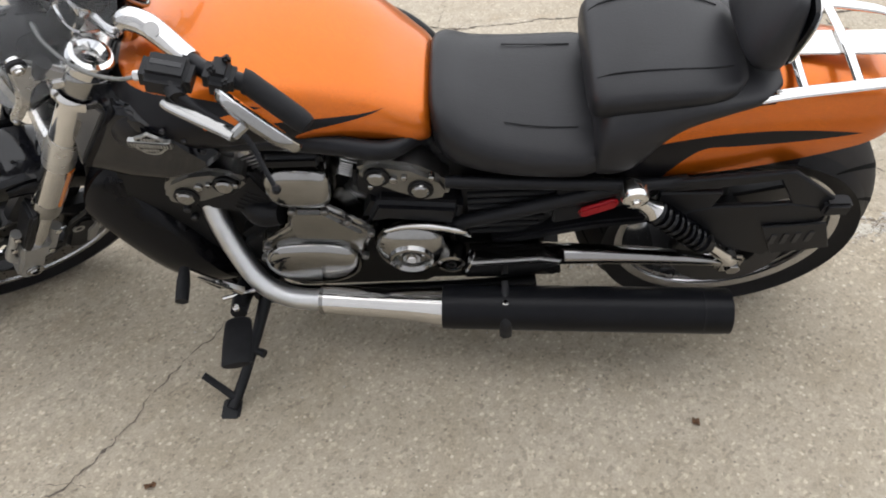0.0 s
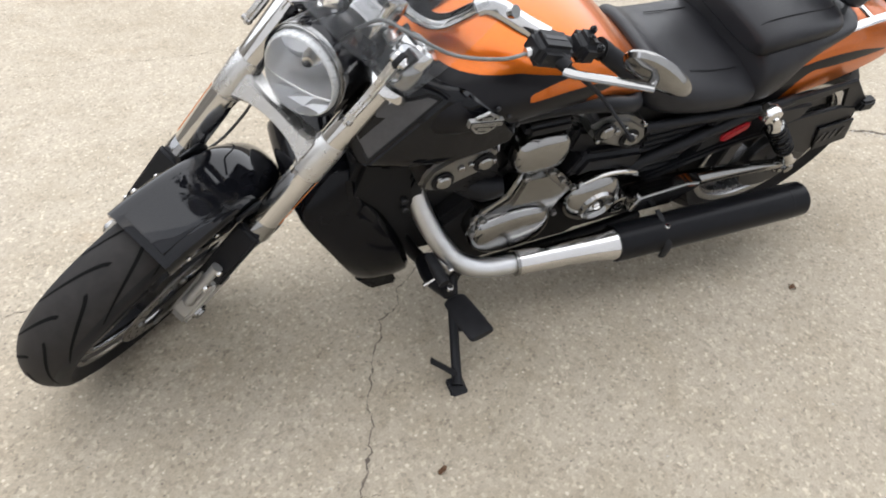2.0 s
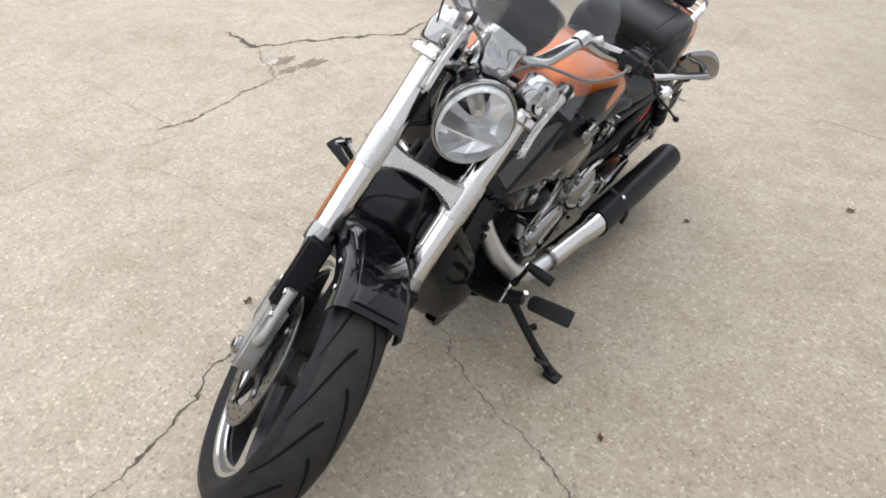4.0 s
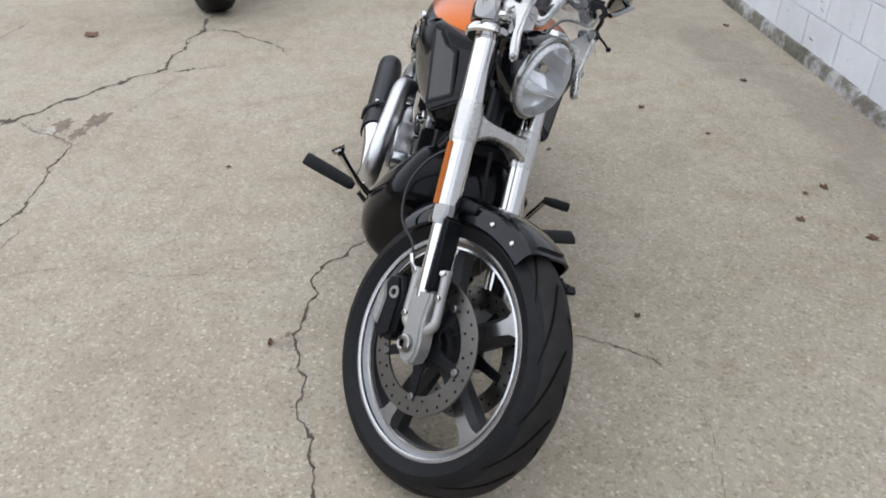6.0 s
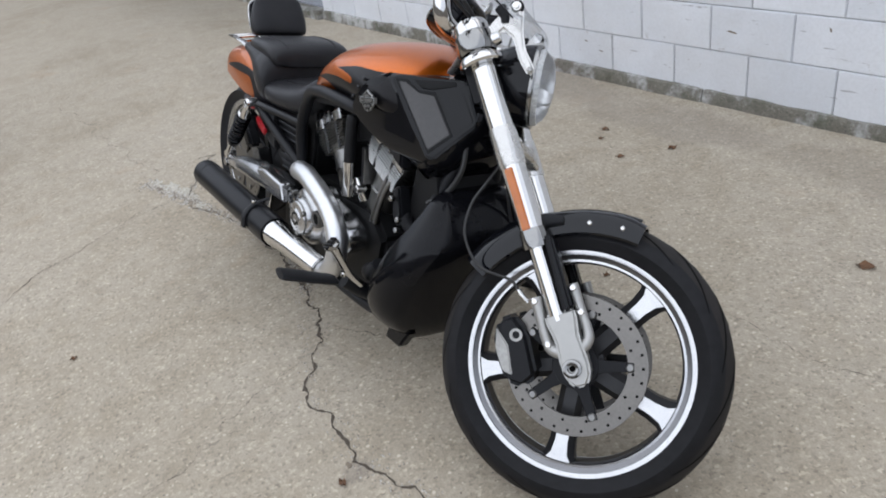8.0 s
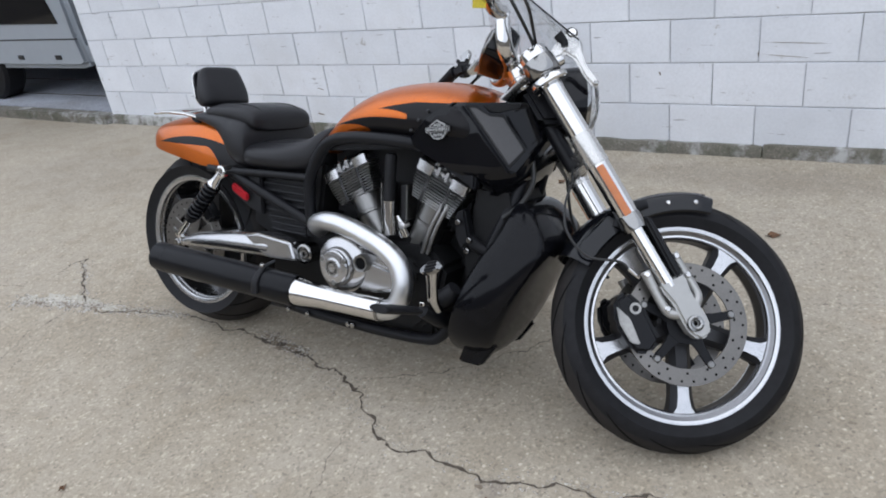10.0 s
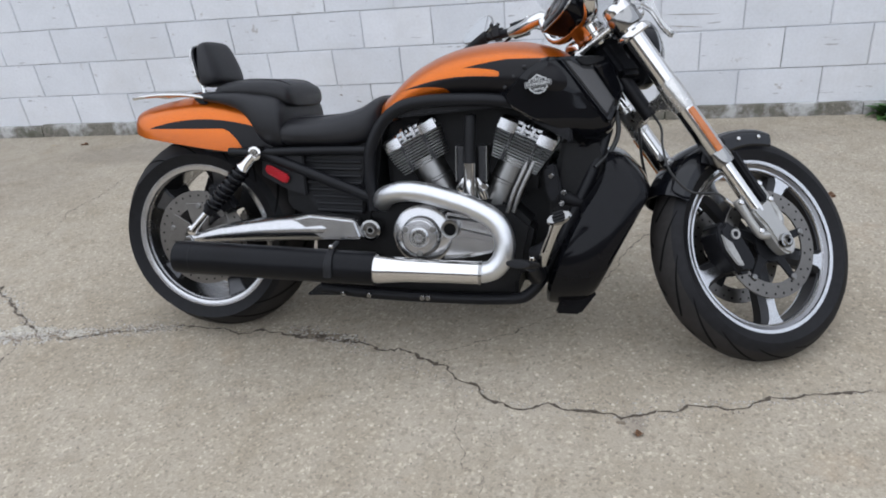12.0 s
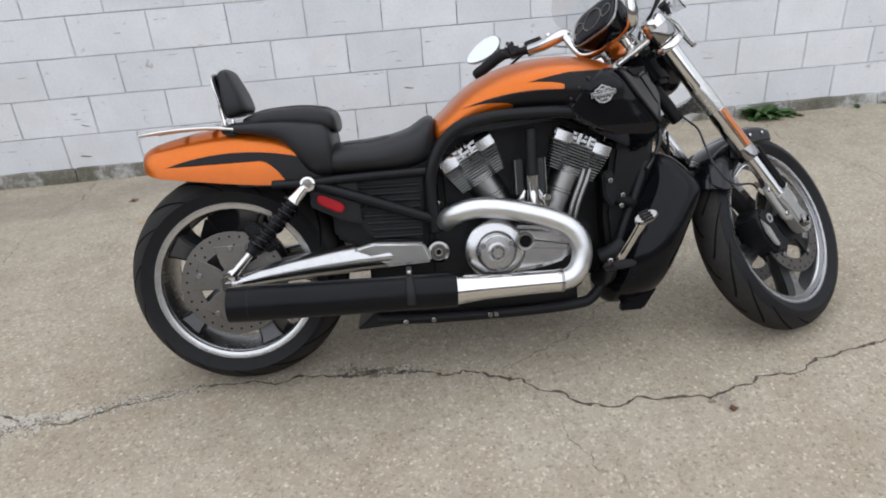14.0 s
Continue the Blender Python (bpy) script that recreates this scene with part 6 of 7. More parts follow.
# ---- frame ----
frame_tubes = new("frame")
frame_tubes.parent = bike
tagged(frame_tubes, "satin black tubular steel frame")
for s in (1, -1):
    q = 1.0 if s > 0 else 0.62
    part("upper_rail", tube([(0.262, s * 0.150 * q, 0.40), (0.268, s * 0.155 * q, 0.50), (0.262, s * 0.158 * q, 0.575), (0.225, s * 0.160 * q, 0.645), (0.165, s * 0.172, 0.690), (0.080, s * 0.182, 0.706 if s > 0 else 0.720), (-0.02, s * (0.188 if s > 0 else 0.172), 0.708 if s > 0 else 0.724), (-0.12, s * (0.185 if s > 0 else 0.165), 0.703 if s > 0 else 0.715), (-0.22, s * 0.150, 0.68 if s > 0 else 0.69), (-0.33, s * 0.07, 0.64)], 0.0175, 14, 6), SATIN_BLACK, frame_tubes)
    part("seat_rail", tube([(0.262, s * 0.150, 0.572), (0.45, s * 0.160, 0.572), (0.62, s * 0.165, 0.568), (0.70, s * 0.160, 0.57)], 0.0125, 12, 4), SATIN_BLACK, frame_tubes)
    part("diagonal_brace", tube([(0.590, s * 0.160, 0.562), (0.44, s * 0.160, 0.505), (0.262, s * 0.152, 0.435)], 0.0155, 12, 4), SATIN_BLACK, frame_tubes)
    part("lower_rail", tube([(0.45, s * 0.120, 0.150), (0.30, s * 0.128, 0.142), (0.10, s * 0.132, 0.138), (-0.12, s * 0.135, 0.143), (-0.19, s * (0.132 if s > 0 else 0.100), 0.165), (-0.245, s * (0.125 if s > 0 else 0.085), 0.25), (-0.30, s * (0.115 if s > 0 else 0.080), 0.38), (-0.36, s * (0.095 if s > 0 else 0.075), 0.52), (-0.39, s * 0.06, 0.62)], 0.0165, 14, 6), SATIN_BLACK, frame_tubes)
    for x in (0.371, 0.29, 0.125, 0.108):
        part("frame_bolt", disc(0.008, 0.012, (x, s * 0.152 if x > 0.2 else s * 0.155, 0.142), seg=14), SATIN_ALLOY, frame_tubes)
    for x, z in ((-0.245, 0.50), (-0.28, 0.455), (-0.275, 0.425)):
        part("frame_bolt", disc(0.008, 0.014, (x, s * 0.148 if s > 0 else -0.112, z), seg=14), SATIN_ALLOY if s > 0 else DARK_ALLOY, frame_tubes)
    part("front_mount", slab([(-0.225, 0.52), (-0.255, 0.535), (-0.275, 0.45), (-0.25, 0.42), (-0.23, 0.45)], (0.112 if s > 0 else -0.09) - 0.012, (0.125 if s > 0 else -0.09) + 0.012, 0.006), SATIN_BLACK, frame_tubes)
    part("side_web", slab([(0.19, 0.66), (-0.15, 0.69), (-0.20, 0.645), (-0.30, 0.59), (-0.30, 0.65), (-0.1, 0.73), (0.17, 0.70)], (0.15 if s > 0 else -0.10) - 0.02, (0.15 if s > 0 else -0.10) + 0.015, 0.006), SATIN_BLACK, frame_tubes)
part("spine", slab([(0.24, 0.62), (0.55, 0.58), (0.55, 0.40), (0.34, 0.30), (0.28, 0.34)], -0.115, 0.115, 0.01), HUB_SHADE, frame_tubes)
part("belly_pan", slab([(-0.15, 0.135), (0.40, 0.135), (0.40, 0.20), (-0.15, 0.20)], -0.10, 0.10, 0.01), HUB_SHADE, frame_tubes)
part("oil_pan", slab([(-0.06, 0.17), (0.46, 0.18), (0.46, 0.335), (0.30, 0.345), (-0.06, 0.30)], -0.128, 0.128, 0.012, 2), HUB_SHADE, frame_tubes)
part("rear_tray", slab([(0.52, 0.115), (0.40, 0.12), (0.30, 0.15), (0.45, 0.17)], -0.09, 0.10, 0.008), PLASTIC, frame_tubes)

# louvred side panels ahead of the back wheel
for s in (1, -1):
    panel = part("side_panel", slab([(0.300, 0.380), (0.285, 0.560), (0.560, 0.556), (0.500, 0.475), (0.45, 0.40)], s * 0.128 - 0.008, s * 0.128 + 0.008, 0.005), PLASTIC, bike, "black louvred side panel")
    for k in range(8):
        z = 0.393 + 0.0205 * k
        x1 = min(0.54, 0.452 + 0.5 * max(0, z - 0.41))
        part("louvre", tube([(0.300, s * 0.139, z), (x1 - 0.012, s * 0.139, z + 0.004)], 0.0055, 8, 1), PLASTIC, panel)
    part("reflector_web", slab([(0.470, 0.560), (0.600, 0.560), (0.605, 0.500), (0.520, 0.455), (0.465, 0.440)], s * 0.150 - 0.010, s * 0.150 + 0.008, 0.004), PLASTIC, panel)
    part("side_reflector", slab([(0.510, 0.484), (0.525, 0.478), (0.582, 0.508), (0.586, 0.528), (0.572, 0.534), (0.512, 0.503)], s * 0.170 - 0.005, s * 0.170 + 0.006, 0.005, 3), RED, panel, "long red side reflector")

# ---- swing arm and shocks ----
arm = new("swing_arm")
arm.parent = bike
tagged(arm, "polished alloy swing arm")
for s in (1, -1):
    y = s * 0.172
    # left arm gets a darker alloy: shade over the muffler put in its colour
    part("arm_tube", tube([(0.300, y, 0.352), (0.40, y, 0.352), (0.55, y, 0.345), (0.70, y, 0.330), (0.800, y, 0.314), (0.838, y, 0.308)], [0.032, 0.045, 0.043, 0.034, 0.022, 0.017] if s > 0 else [0.024, 0.027, 0.022, 0.018, 0.014, 0.013], 20, 4, flat=0.9), BRIGHT_ALLOY if s > 0 else SATIN_ALLOY, arm)
    part("arm_gusset", slab([(0.28, 0.325), (0.30, 0.382), (0.44, 0.394), (0.50, 0.380), (0.41, 0.322)], min(y, y + s * 0.043), max(y, y + s * 0.043), 0.008, 3), BRIGHT_ALLOY if s > 0 else SATIN_ALLOY, arm)
    part("pivot_cap", lathe([(0, 0.008), (0.010, 0.008), (0.011, 0.012), (0.016, 0.012), (0.017, 0.008), (0.022, 0.008), (0.023, 0.013), (0.030, 0.011), (0.031, 0.0), (0.031, -0.03), (0, -0.03)], 36), SATIN_ALLOY, arm, "ringed pivot cap", m=pose(0.262, s * 0.183, 0.348, 0, 0, 0 if s > 0 else 180))
    part("pivot_bore", disc(0.0145, 0.004, (0.262, s * 0.1925, 0.348), seg=24), FIN_ALLOY, arm)
    # dark centre disc stands in for the shade inside the pivot
    part("pivot_bore", disc(0.008, 0.004, (0.262, s * 0.1945, 0.348), seg=20), TREAD, arm)
    part("axle_block", slab([(0.815, 0.275), (0.868, 0.278), (0.872, 0.330), (0.82, 0.350)], y - 0.012, y + 0.008, 0.008, 3), SATIN_ALLOY, arm)
    part("rear_axle_nut", disc(0.016, 0.02, (0.848, s * 0.184, 0.302), seg=6), SATIN_ALLOY, arm)
    shock = new("shock_absorber")
    shock.parent = bike
    tagged(shock, "black coil-over shock with chrome ends")
    a, b = Vector((0.600, s * 0.192, 0.568)), Vector((0.832, s * 0.186, 0.336))
    w = (b - a).normalized()
    part("shock_eye", lathe([(0, 0.010), (0.008, 0.010), (0.009, 0.006), (0.013, 0.006), (0.014, 0.012), (0.020, 0.010), (0.021, 0.0), (0.021, -0.025), (0, -0.025)], 28), CHROME, shock, m=pose(a.x, a.y, a.z, 0, 0, 0 if s > 0 else 180))
    part("shock_eye", lathe([(0, 0.010), (0.008, 0.010), (0.015, 0.009), (0.017, 0.0), (0.017, -0.025), (0, -0.025)], 28), CHROME, shock, m=pose(b.x, b.y, b.z, 0, 0, 0 if s > 0 else 180))
    if s < 0:
        part("shock_cap", lathe([(0, 0.020), (0.007, 0.020), (0.008, 0.014), (0.012, 0.015), (0.022, 0.011), (0.026, 0.002), (0.026, -0.012), (0, -0.012)], 32), CHROME, shock, "round chrome cap", m=pose(a.x + 0.004, a.y, a.z, 0, 0, 180))
    part("shock_top", tube([a + w * 0.01, a + w * 0.05, a + w * 0.062], [0.014, 0.017, 0.022], 24, 2), CHROME, shock)
    part("damper_body", tube([a + w * 0.06, a + w * 0.25], 0.016, 20, 1), SATIN_BLACK, shock)
    part("lower_rod", tube([a + w * 0.22, b], [0.011, 0.013], 16, 2), CHROME, shock)
    part("spring_seat", tube([a + w * 0.222, a + w * 0.236], [0.024, 0.022], 24, 1), SATIN_BLACK, shock)
    side1 = w.cross(Vector((0, 1, 0))).normalized()
    side2 = w.cross(side1)
    coil = [a + w * (0.066 + 0.154 * k / 110) + 0.0215 * (math.cos(k * math.tau * 8 / 110) * side1 + math.sin(k * math.tau * 8 / 110) * side2) for k in range(111)]
    part("coil_spring", tube(coil, 0.0046, 8, 1), GLOSS_BLACK, shock)
part("rear_caliper", slab([(0.70, 0.395), (0.735, 0.445), (0.775, 0.475), (0.805, 0.455), (0.775, 0.415), (0.745, 0.375)], 0.105, 0.150, 0.010, 3), SATIN_BLACK, bike, "black rear brake caliper")
part("drive_pulley", lathe([(0.06, -0.118), (0.115, -0.118), (0.118, -0.122), (0.118, -0.142), (0.115, -0.146), (0.06, -0.146)], 64, closed=True, at=HUB_REAR), DARK_ALLOY, bike, "dark toothed belt pulley")
part("belt_guard", slab([(0.34, 0.38), (0.55, 0.435), (0.72, 0.455), (0.80, 0.445), (0.80, 0.425), (0.70, 0.435), (0.55, 0.41), (0.36, 0.355)], -0.156, -0.112, 0.006), SATIN_BLACK, bike, "black drive belt guard")
plate = new("plate_holder")
plate.parent = bike
tagged(plate, "black side-mounted plate holder with an open frame")
for outline in ([(0.655, 0.578), (0.655, 0.548), (0.765, 0.560), (0.885, 0.582), (0.882, 0.600)], [(0.882, 0.600), (0.860, 0.580), (0.905, 0.505), (0.990, 0.485), (1.000, 0.500)], [(0.655, 0.548), (0.655, 0.470), (0.760, 0.500), (0.772, 0.545)], [(0.655, 0.470), (0.820, 0.360), (0.905, 0.325), (0.990, 0.485), (0.905, 0.505), (0.760, 0.500)]):
    part("holder_plate", slab(outline, -0.172, -0.160, 0.003, 1), SATIN_BLACK, plate)
part("number_plate", slab([(0.868, 0.440), (0.985, 0.452), (1.022, 0.365), (0.912, 0.345)], -0.180, -0.174, 0.002, 1), PLASTIC, plate, "blank dark number plate")
for k, (x, z) in enumerate(((0.900, 0.400), (0.922, 0.402), (0.944, 0.405), (0.968, 0.408))):
    part("plate_bar", brick((0.011, 0.003, 0.034), (x, -0.181, z), 0.001, 1), DARK_ALLOY, plate)
part("plate_lamp", brick((0.05, 0.03, 0.034), (0.985, -0.172, 0.500), 0.006), PLASTIC, plate)

# ---- radiator shroud ----
shroud = new("radiator_shroud")
shroud.parent = bike
tagged(shroud, "gloss black radiator shroud")
SHROUD = [(0.122, -0.318, -0.238, 0.070), (0.136, -0.340, -0.230, 0.125), (0.180, -0.368, -0.232, 0.185), (0.230, -0.392, -0.244, 0.219), (0.290, -0.420, -0.264, 0.230), (0.360, -0.455, -0.293, 0.222), (0.420, -0.487, -0.322, 0.204), (0.460, -0.502, -0.348, 0.186), (0.500, -0.486, -0.370, 0.163), (0.545, -0.445, -0.384, 0.130), (0.560, -0.420, -0.390, 0.100)]
rings = []
for z, xf, xb, half in blend_rows(SHROUD, 4):
    w = xb - xf
    edge = [(xb, 0.5 * half), (xb - 0.006, 0.84 * half), (xb - 0.12 * w, 0.95 * half), (xb - 0.35 * w, half), (xf + 0.30 * w, 0.985 * half), (xf + 0.10 * w, 0.925 * half), (xf + 0.03 * w, 0.88 * half), (xf, 0.80 * half), (xf - 0.004, 0.5 * half), (xf - 0.006, 0.2 * half)]
    rings.append([(x, 1.03 * s, z) for x, s in edge] + [(x, -0.66 * s, z) for x, s in edge[::-1]])
bm = bmesh.new()
skin(bm, rings)
part("shell", bm, SHROUD_BLACK, shroud)
for s in (1, -1):
    part("chin_tab", slab([(-0.26, 0.112), (-0.33, 0.112), (-0.375, 0.176), (-0.34, 0.180), (-0.28, 0.17)], s * (0.140 if s > 0 else 0.095) - 0.016, s * (0.140 if s > 0 else 0.095) + 0.016, 0.006), SHROUD_BLACK, shroud)

# ---- foot controls and stand ----
for s, tip in ((1, Vector((-0.189, 0.427, 0.322))), (-1, Vector((-0.182, -0.388, 0.284)))):
    ctl = new("foot_control")
    ctl.parent = bike
    tagged(ctl, "forward foot peg with its bracket")
    root = Vector((-0.205, s * 0.255, 0.268 if s < 0 else 0.275))
    part("peg_bracket", tube([(-0.205, s * 0.13, 0.215), (-0.215, s * 0.19, 0.235), root], [0.026, 0.022, 0.018], 14, 4), SATIN_BLACK, ctl)
    part("peg_rubber", tube([root + (tip - root) * 0.12, root + (tip - root) * 0.2, root + (tip - root) * 0.6, root + (tip - root) * 0.96, tip], [0.014, 0.029, 0.032, 0.032, 0.022], 18, 3, flat=0.36), RUBBER, ctl, "ribbed rubber peg")
    part("peg_bolt", disc(0.008, 0.012, root + Vector((0, 0, 0.018)), "Z", 12), CHROME, ctl)
brake = new("brake_pedal")
brake.parent = bike
tagged(brake, "chrome brake pedal")
part("pedal_arm", tube([(-0.232, 0.225, 0.275), (-0.242, 0.262, 0.312), (-0.262, 0.300, 0.368), (-0.279, 0.330, 0.414)], [0.018, 0.015, 0.014, 0.018], 14, 4, flat=0.6), CHROME, brake)
PAD = pose(-0.280, 0.334, 0.418) @ pose(0, 0, 0, -38, 20, 0)
part("pedal_pad", oval([(0, -0.006), (0.030, -0.006), (0.033, 0.0), (0.030, 0.005), (0, 0.005)], 32, 0.55), SATIN_ALLOY, brake, m=PAD @ pose(0, 0, 0, 0, -90, 0))
for k in range(4):
    part("pad_rib", brick((0.034 - 0.004 * abs(k - 1.5), 0.006, 0.005), (0, -0.015 + 0.010 * k, 0.006), 0.001, 1), RUBBER, brake, m=PAD)
part("master_cylinder", tube([(-0.20, 0.175, 0.285), (-0.235, 0.185, 0.30), (-0.262, 0.185, 0.33)], [0.024, 0.026, 0.02], 16, 3), PLASTIC, brake)
shift = new("gear_lever")
shift.parent = bike
tagged(shift, "gear lever with a chrome link and rubber toe peg")
part("lever_arm", tube([(-0.200, -0.215, 0.290), (-0.215, -0.225, 0.330), (-0.245, -0.236, 0.385), (-0.270, -0.243, 0.427)], [0.011, 0.008, 0.007, 0.008], 10, 4), CHROME, shift)
part("toe_peg", tube([(-0.270, -0.238, 0.425), (-0.267, -0.27, 0.422), (-0.263, -0.310, 0.418)], [0.010, 0.0135, 0.013], 12, 3), RUBBER, shift)
part("link_rod", rod((-0.25, -0.215, 0.255), (-0.12, -0.195, 0.285), 0.005), CHROME, shift)

stand = new("side_stand")
stand.parent = bike
tagged(stand, "black side stand, folded out")
part("leg", tube([(-0.160, -0.175, 0.235), (-0.180, -0.25, 0.197), (-0.203, -0.33, 0.160), (-0.222, -0.395, 0.139), (-0.232, -0.425, 0.134)], [0.016, 0.013, 0.0115, 0.012, 0.014], 14, 5), SATIN_BLACK, stand)
part("foot", slab([(-0.254, 0.126), (-0.212, 0.126), (-0.212, 0.136), (-0.254, 0.136)], -0.452, -0.402, 0.004), SATIN_BLACK, stand)
part("lug", tube([(-0.195, -0.300, 0.172), (-0.165, -0.312, 0.172)], [0.008, 0.010], 12, 1), SATIN_BLACK, stand)
part("tab", tube([(-0.222, -0.405, 0.142), (-0.26, -0.385, 0.175), (-0.285, -0.372, 0.197)], [0.009, 0.008, 0.008], 10, 3, flat=0.5), SATIN_BLACK, stand)
part("pivot_block", brick((0.06, 0.07, 0.06), (-0.165, -0.165, 0.225), 0.01), SATIN_BLACK, stand)

# ---- handlebar ----
bars = new("handlebar")
bars.parent = bike
tagged(bars, "chrome handlebar dipping under the instrument pod")
INTO = FRONT.inverted()


def held(points, side):
    """Places on the left bar, in the bike's axes with the bars turned, or their mirror on the right bar."""
    out = []
    for p in points:
        q = INTO @ Vector(p)
        out.append(FRONT @ Vector((q.x, -q.y if side > 0 else q.y, q.z)))
    return out


def box_at(a, b, up, side):
    """A matrix at a, whose y runs to b; mirrored with the bar."""
    pa, pb, pu = held([a, b, Vector(a) + Vector(up)], side)
    y = (pb - pa).normalized()
    z = (pu - pa) - y * (pu - pa).dot(y)
    z.normalize()
    x = y.cross(z)
    return Matrix(((x.x, y.x, z.x, pa.x), (x.y, y.y, z.y, pa.y), (x.z, y.z, z.z, pa.z), (0, 0, 0, 1)))


for s in (1, -1):
    part("bar_tube", tube(held([(-0.206, -0.106, 0.926), (-0.192, -0.108, 0.932), (-0.165, -0.114, 0.922), (-0.130, -0.138, 0.907), (-0.096, -0.166, 0.899)], s), [0.017, 0.0185, 0.019, 0.018, 0.016], 18, 5), CHROME, bars)
    a, b = held([(-0.158, -0.122, 0.922), (-0.150, -0.137, 0.935)], s)
    part("bar_bolt", rod(a, b, 0.011, 18), CHROME, bars, "domed chrome bolt in the bar")
    part("bar_core", tube(held([(-0.105, -0.162, 0.902), (-0.060, -0.194, 0.896), (0.0, -0.210, 0.885), (0.064, -0.240, 0.847)], s), 0.0135, 16, 3), SATIN_BLACK, bars)
    part("grip", tube(held([(-0.012, -0.206, 0.891), (-0.002, -0.209, 0.886), (0.060, -0.238, 0.845), (0.074, -0.246, 0.836)], s), [0.020, 0.0175, 0.0175, 0.014], 20, 3), RUBBER, bars, "black rubber grip")
    m = box_at((-0.118, -0.210, 0.914), (-0.05, -0.212, 0.895), (0.0, -0.05, 1.0), s)
    part("master_box", slab([(-0.030, -0.026), (0.026, -0.026), (0.026, 0.020), (-0.030, 0.020)], -0.036, 0.036, 0.011, 3), PLASTIC, bars, "black reservoir box", m=m)
    part("box_plate", slab([(-0.008, 0.019), (0.002, 0.019), (0.002, 0.0212), (-0.008, 0.0212)], -0.022, 0.022, 0.001, 1), DARK_ALLOY, bars, m=m)
    m = box_at((-0.046, -0.204, 0.901), (0.0, -0.206, 0.888), (0.0, -0.05, 1.0), s)
    part("switch_box", slab([(-0.028, -0.024), (0.026, -0.024), (0.026, 0.022), (-0.028, 0.022)], -0.022, 0.022, 0.012, 3), PLASTIC, bars, m=m)
    for x, y, z in ((0.012, -0.008, 0.026), (-0.012, 0.008, 0.026), (0.022, 0.014, 0.016)):
        part("switch_knob", brick((0.013, 0.012, 0.014), (x, y, z), 0.004), PLASTIC, bars, m=m)
    part("lever", tube(held([(-0.105, -0.235, 0.905), (-0.060, -0.255, 0.872), (-0.0175, -0.263, 0.834), (0.008, -0.300, 0.806), (0.0246, -0.3245, 0.787)], s), [0.008, 0.006, 0.005, 0.0042, 0.0042], 10, 4, flat=0.7), SATIN_BLACK, bars)
    part("lever_ball", lathe([(0, -0.0075), (0.005, -0.006), (0.0075, 0), (0.005, 0.006), (0, 0.0075)], 14), SATIN_BLACK, bars, m=Matrix.Translation(held([(0.0246, -0.3245, 0.787)], s)[0]))
    part("lever_perch", tube(held([(-0.115, -0.215, 0.910), (-0.100, -0.245, 0.902)], s), [0.016, 0.012], 12, 2), PLASTIC, bars)
    mirror = new("mirror")
    mirror.parent = bike
    tagged(mirror, "silver oval mirror on a flat stem")
    part("stem", tube(held([(-0.113, -0.255, 0.905), (-0.095, -0.272, 0.908), (-0.02, -0.320, 0.916), (0.004, -0.334, 0.917)], s), [0.010, 0.0095, 0.0095, 0.010], 10, 4, flat=0.6), SATIN_ALLOY, mirror)
    part("stem_end", tube(held([(0.000, -0.331, 0.914), (0.018, -0.317, 0.922)], s), 0.008, 12, 1), SATIN_ALLOY, mirror)
    head = box_at((0.031, -0.309, 0.916), (0.085, -0.337, 0.886), (-0.590, -0.655, -0.470), s)
    body = bmesh.new()
    skin(body, [[(0.040 * k * math.sin(a) * (1 - 0.22 * math.cos(a)), 0.069 * k * math.cos(a), z) for a in (math.tau * n / 40 for n in range(40))] for z, k in ((0.014, 0.35), (0.012, 0.7), (0.006, 0.93), (-0.002, 1.0), (-0.006, 0.985))])
    part("shell", body, SATIN_ALLOY, mirror, m=head)
    glass = bmesh.new()
    skin(glass, [[(0.037 * math.sin(a) * (1 - 0.22 * math.cos(a)), 0.065 * math.cos(a), z) for a in (math.tau * n / 40 for n in range(40))] for z in (-0.0055, -0.0075)])
    part("glass", glass, MIRROR, mirror, "mirror glass", m=head)

gauge = new("instrument_pod")
gauge.parent = bike
tagged(gauge, "dark instrument pod cradled in the chrome handlebar")
POD = FRONT @ Matrix.Translation((-0.020, 0, 0.838)) @ Matrix.Rotation(radians(30), 4, "Y").inverted()
bm = bmesh.new()
skin(bm, [superring(z, 0.088 * k, 0.060 * k, -0.060 * k, 3.6, 44, "Z") for z, k in ((-0.042, 0.74), (-0.038, 0.84), (-0.026, 0.90), (-0.006, 0.96), (0.012, 1.0), (0.020, 0.99))])
part("pod", bm, GLOSS_BLACK, gauge, m=POD)
rim = [(0.060 * math.copysign(abs(math.cos(a)) ** 0.58, math.cos(a)), 0.088 * math.copysign(abs(math.sin(a)) ** 0.58, math.sin(a)), 0.019) for a in (math.tau * k / 48 for k in range(49))]
part("bezel", tube(rim, 0.0035, 10, 1), SATIN_ALLOY, gauge, "thin satin bezel", m=POD)
bm = bmesh.new()
skin(bm, [superring(z, 0.083 * k, 0.056 * k, -0.056 * k, 3.6, 44, "Z") for z, k in ((0.016, 1.0), (0.022, 0.99), (0.026, 0.93), (0.028, 0.80))])
part("dial_glass", bm, GLOSS_BLACK, gauge, "dark dial glass", m=POD)
for y, r in ((0.0, 0.036), (0.055, 0.020), (-0.055, 0.020)):
    part("dial_ring", lathe([(r - 0.003, 0.0275), (r, 0.0275), (r, 0.0305), (r - 0.003, 0.0305)], 36, axis="Z", at=(0, y, 0), closed=True), CAST_ALLOY, gauge, m=POD)
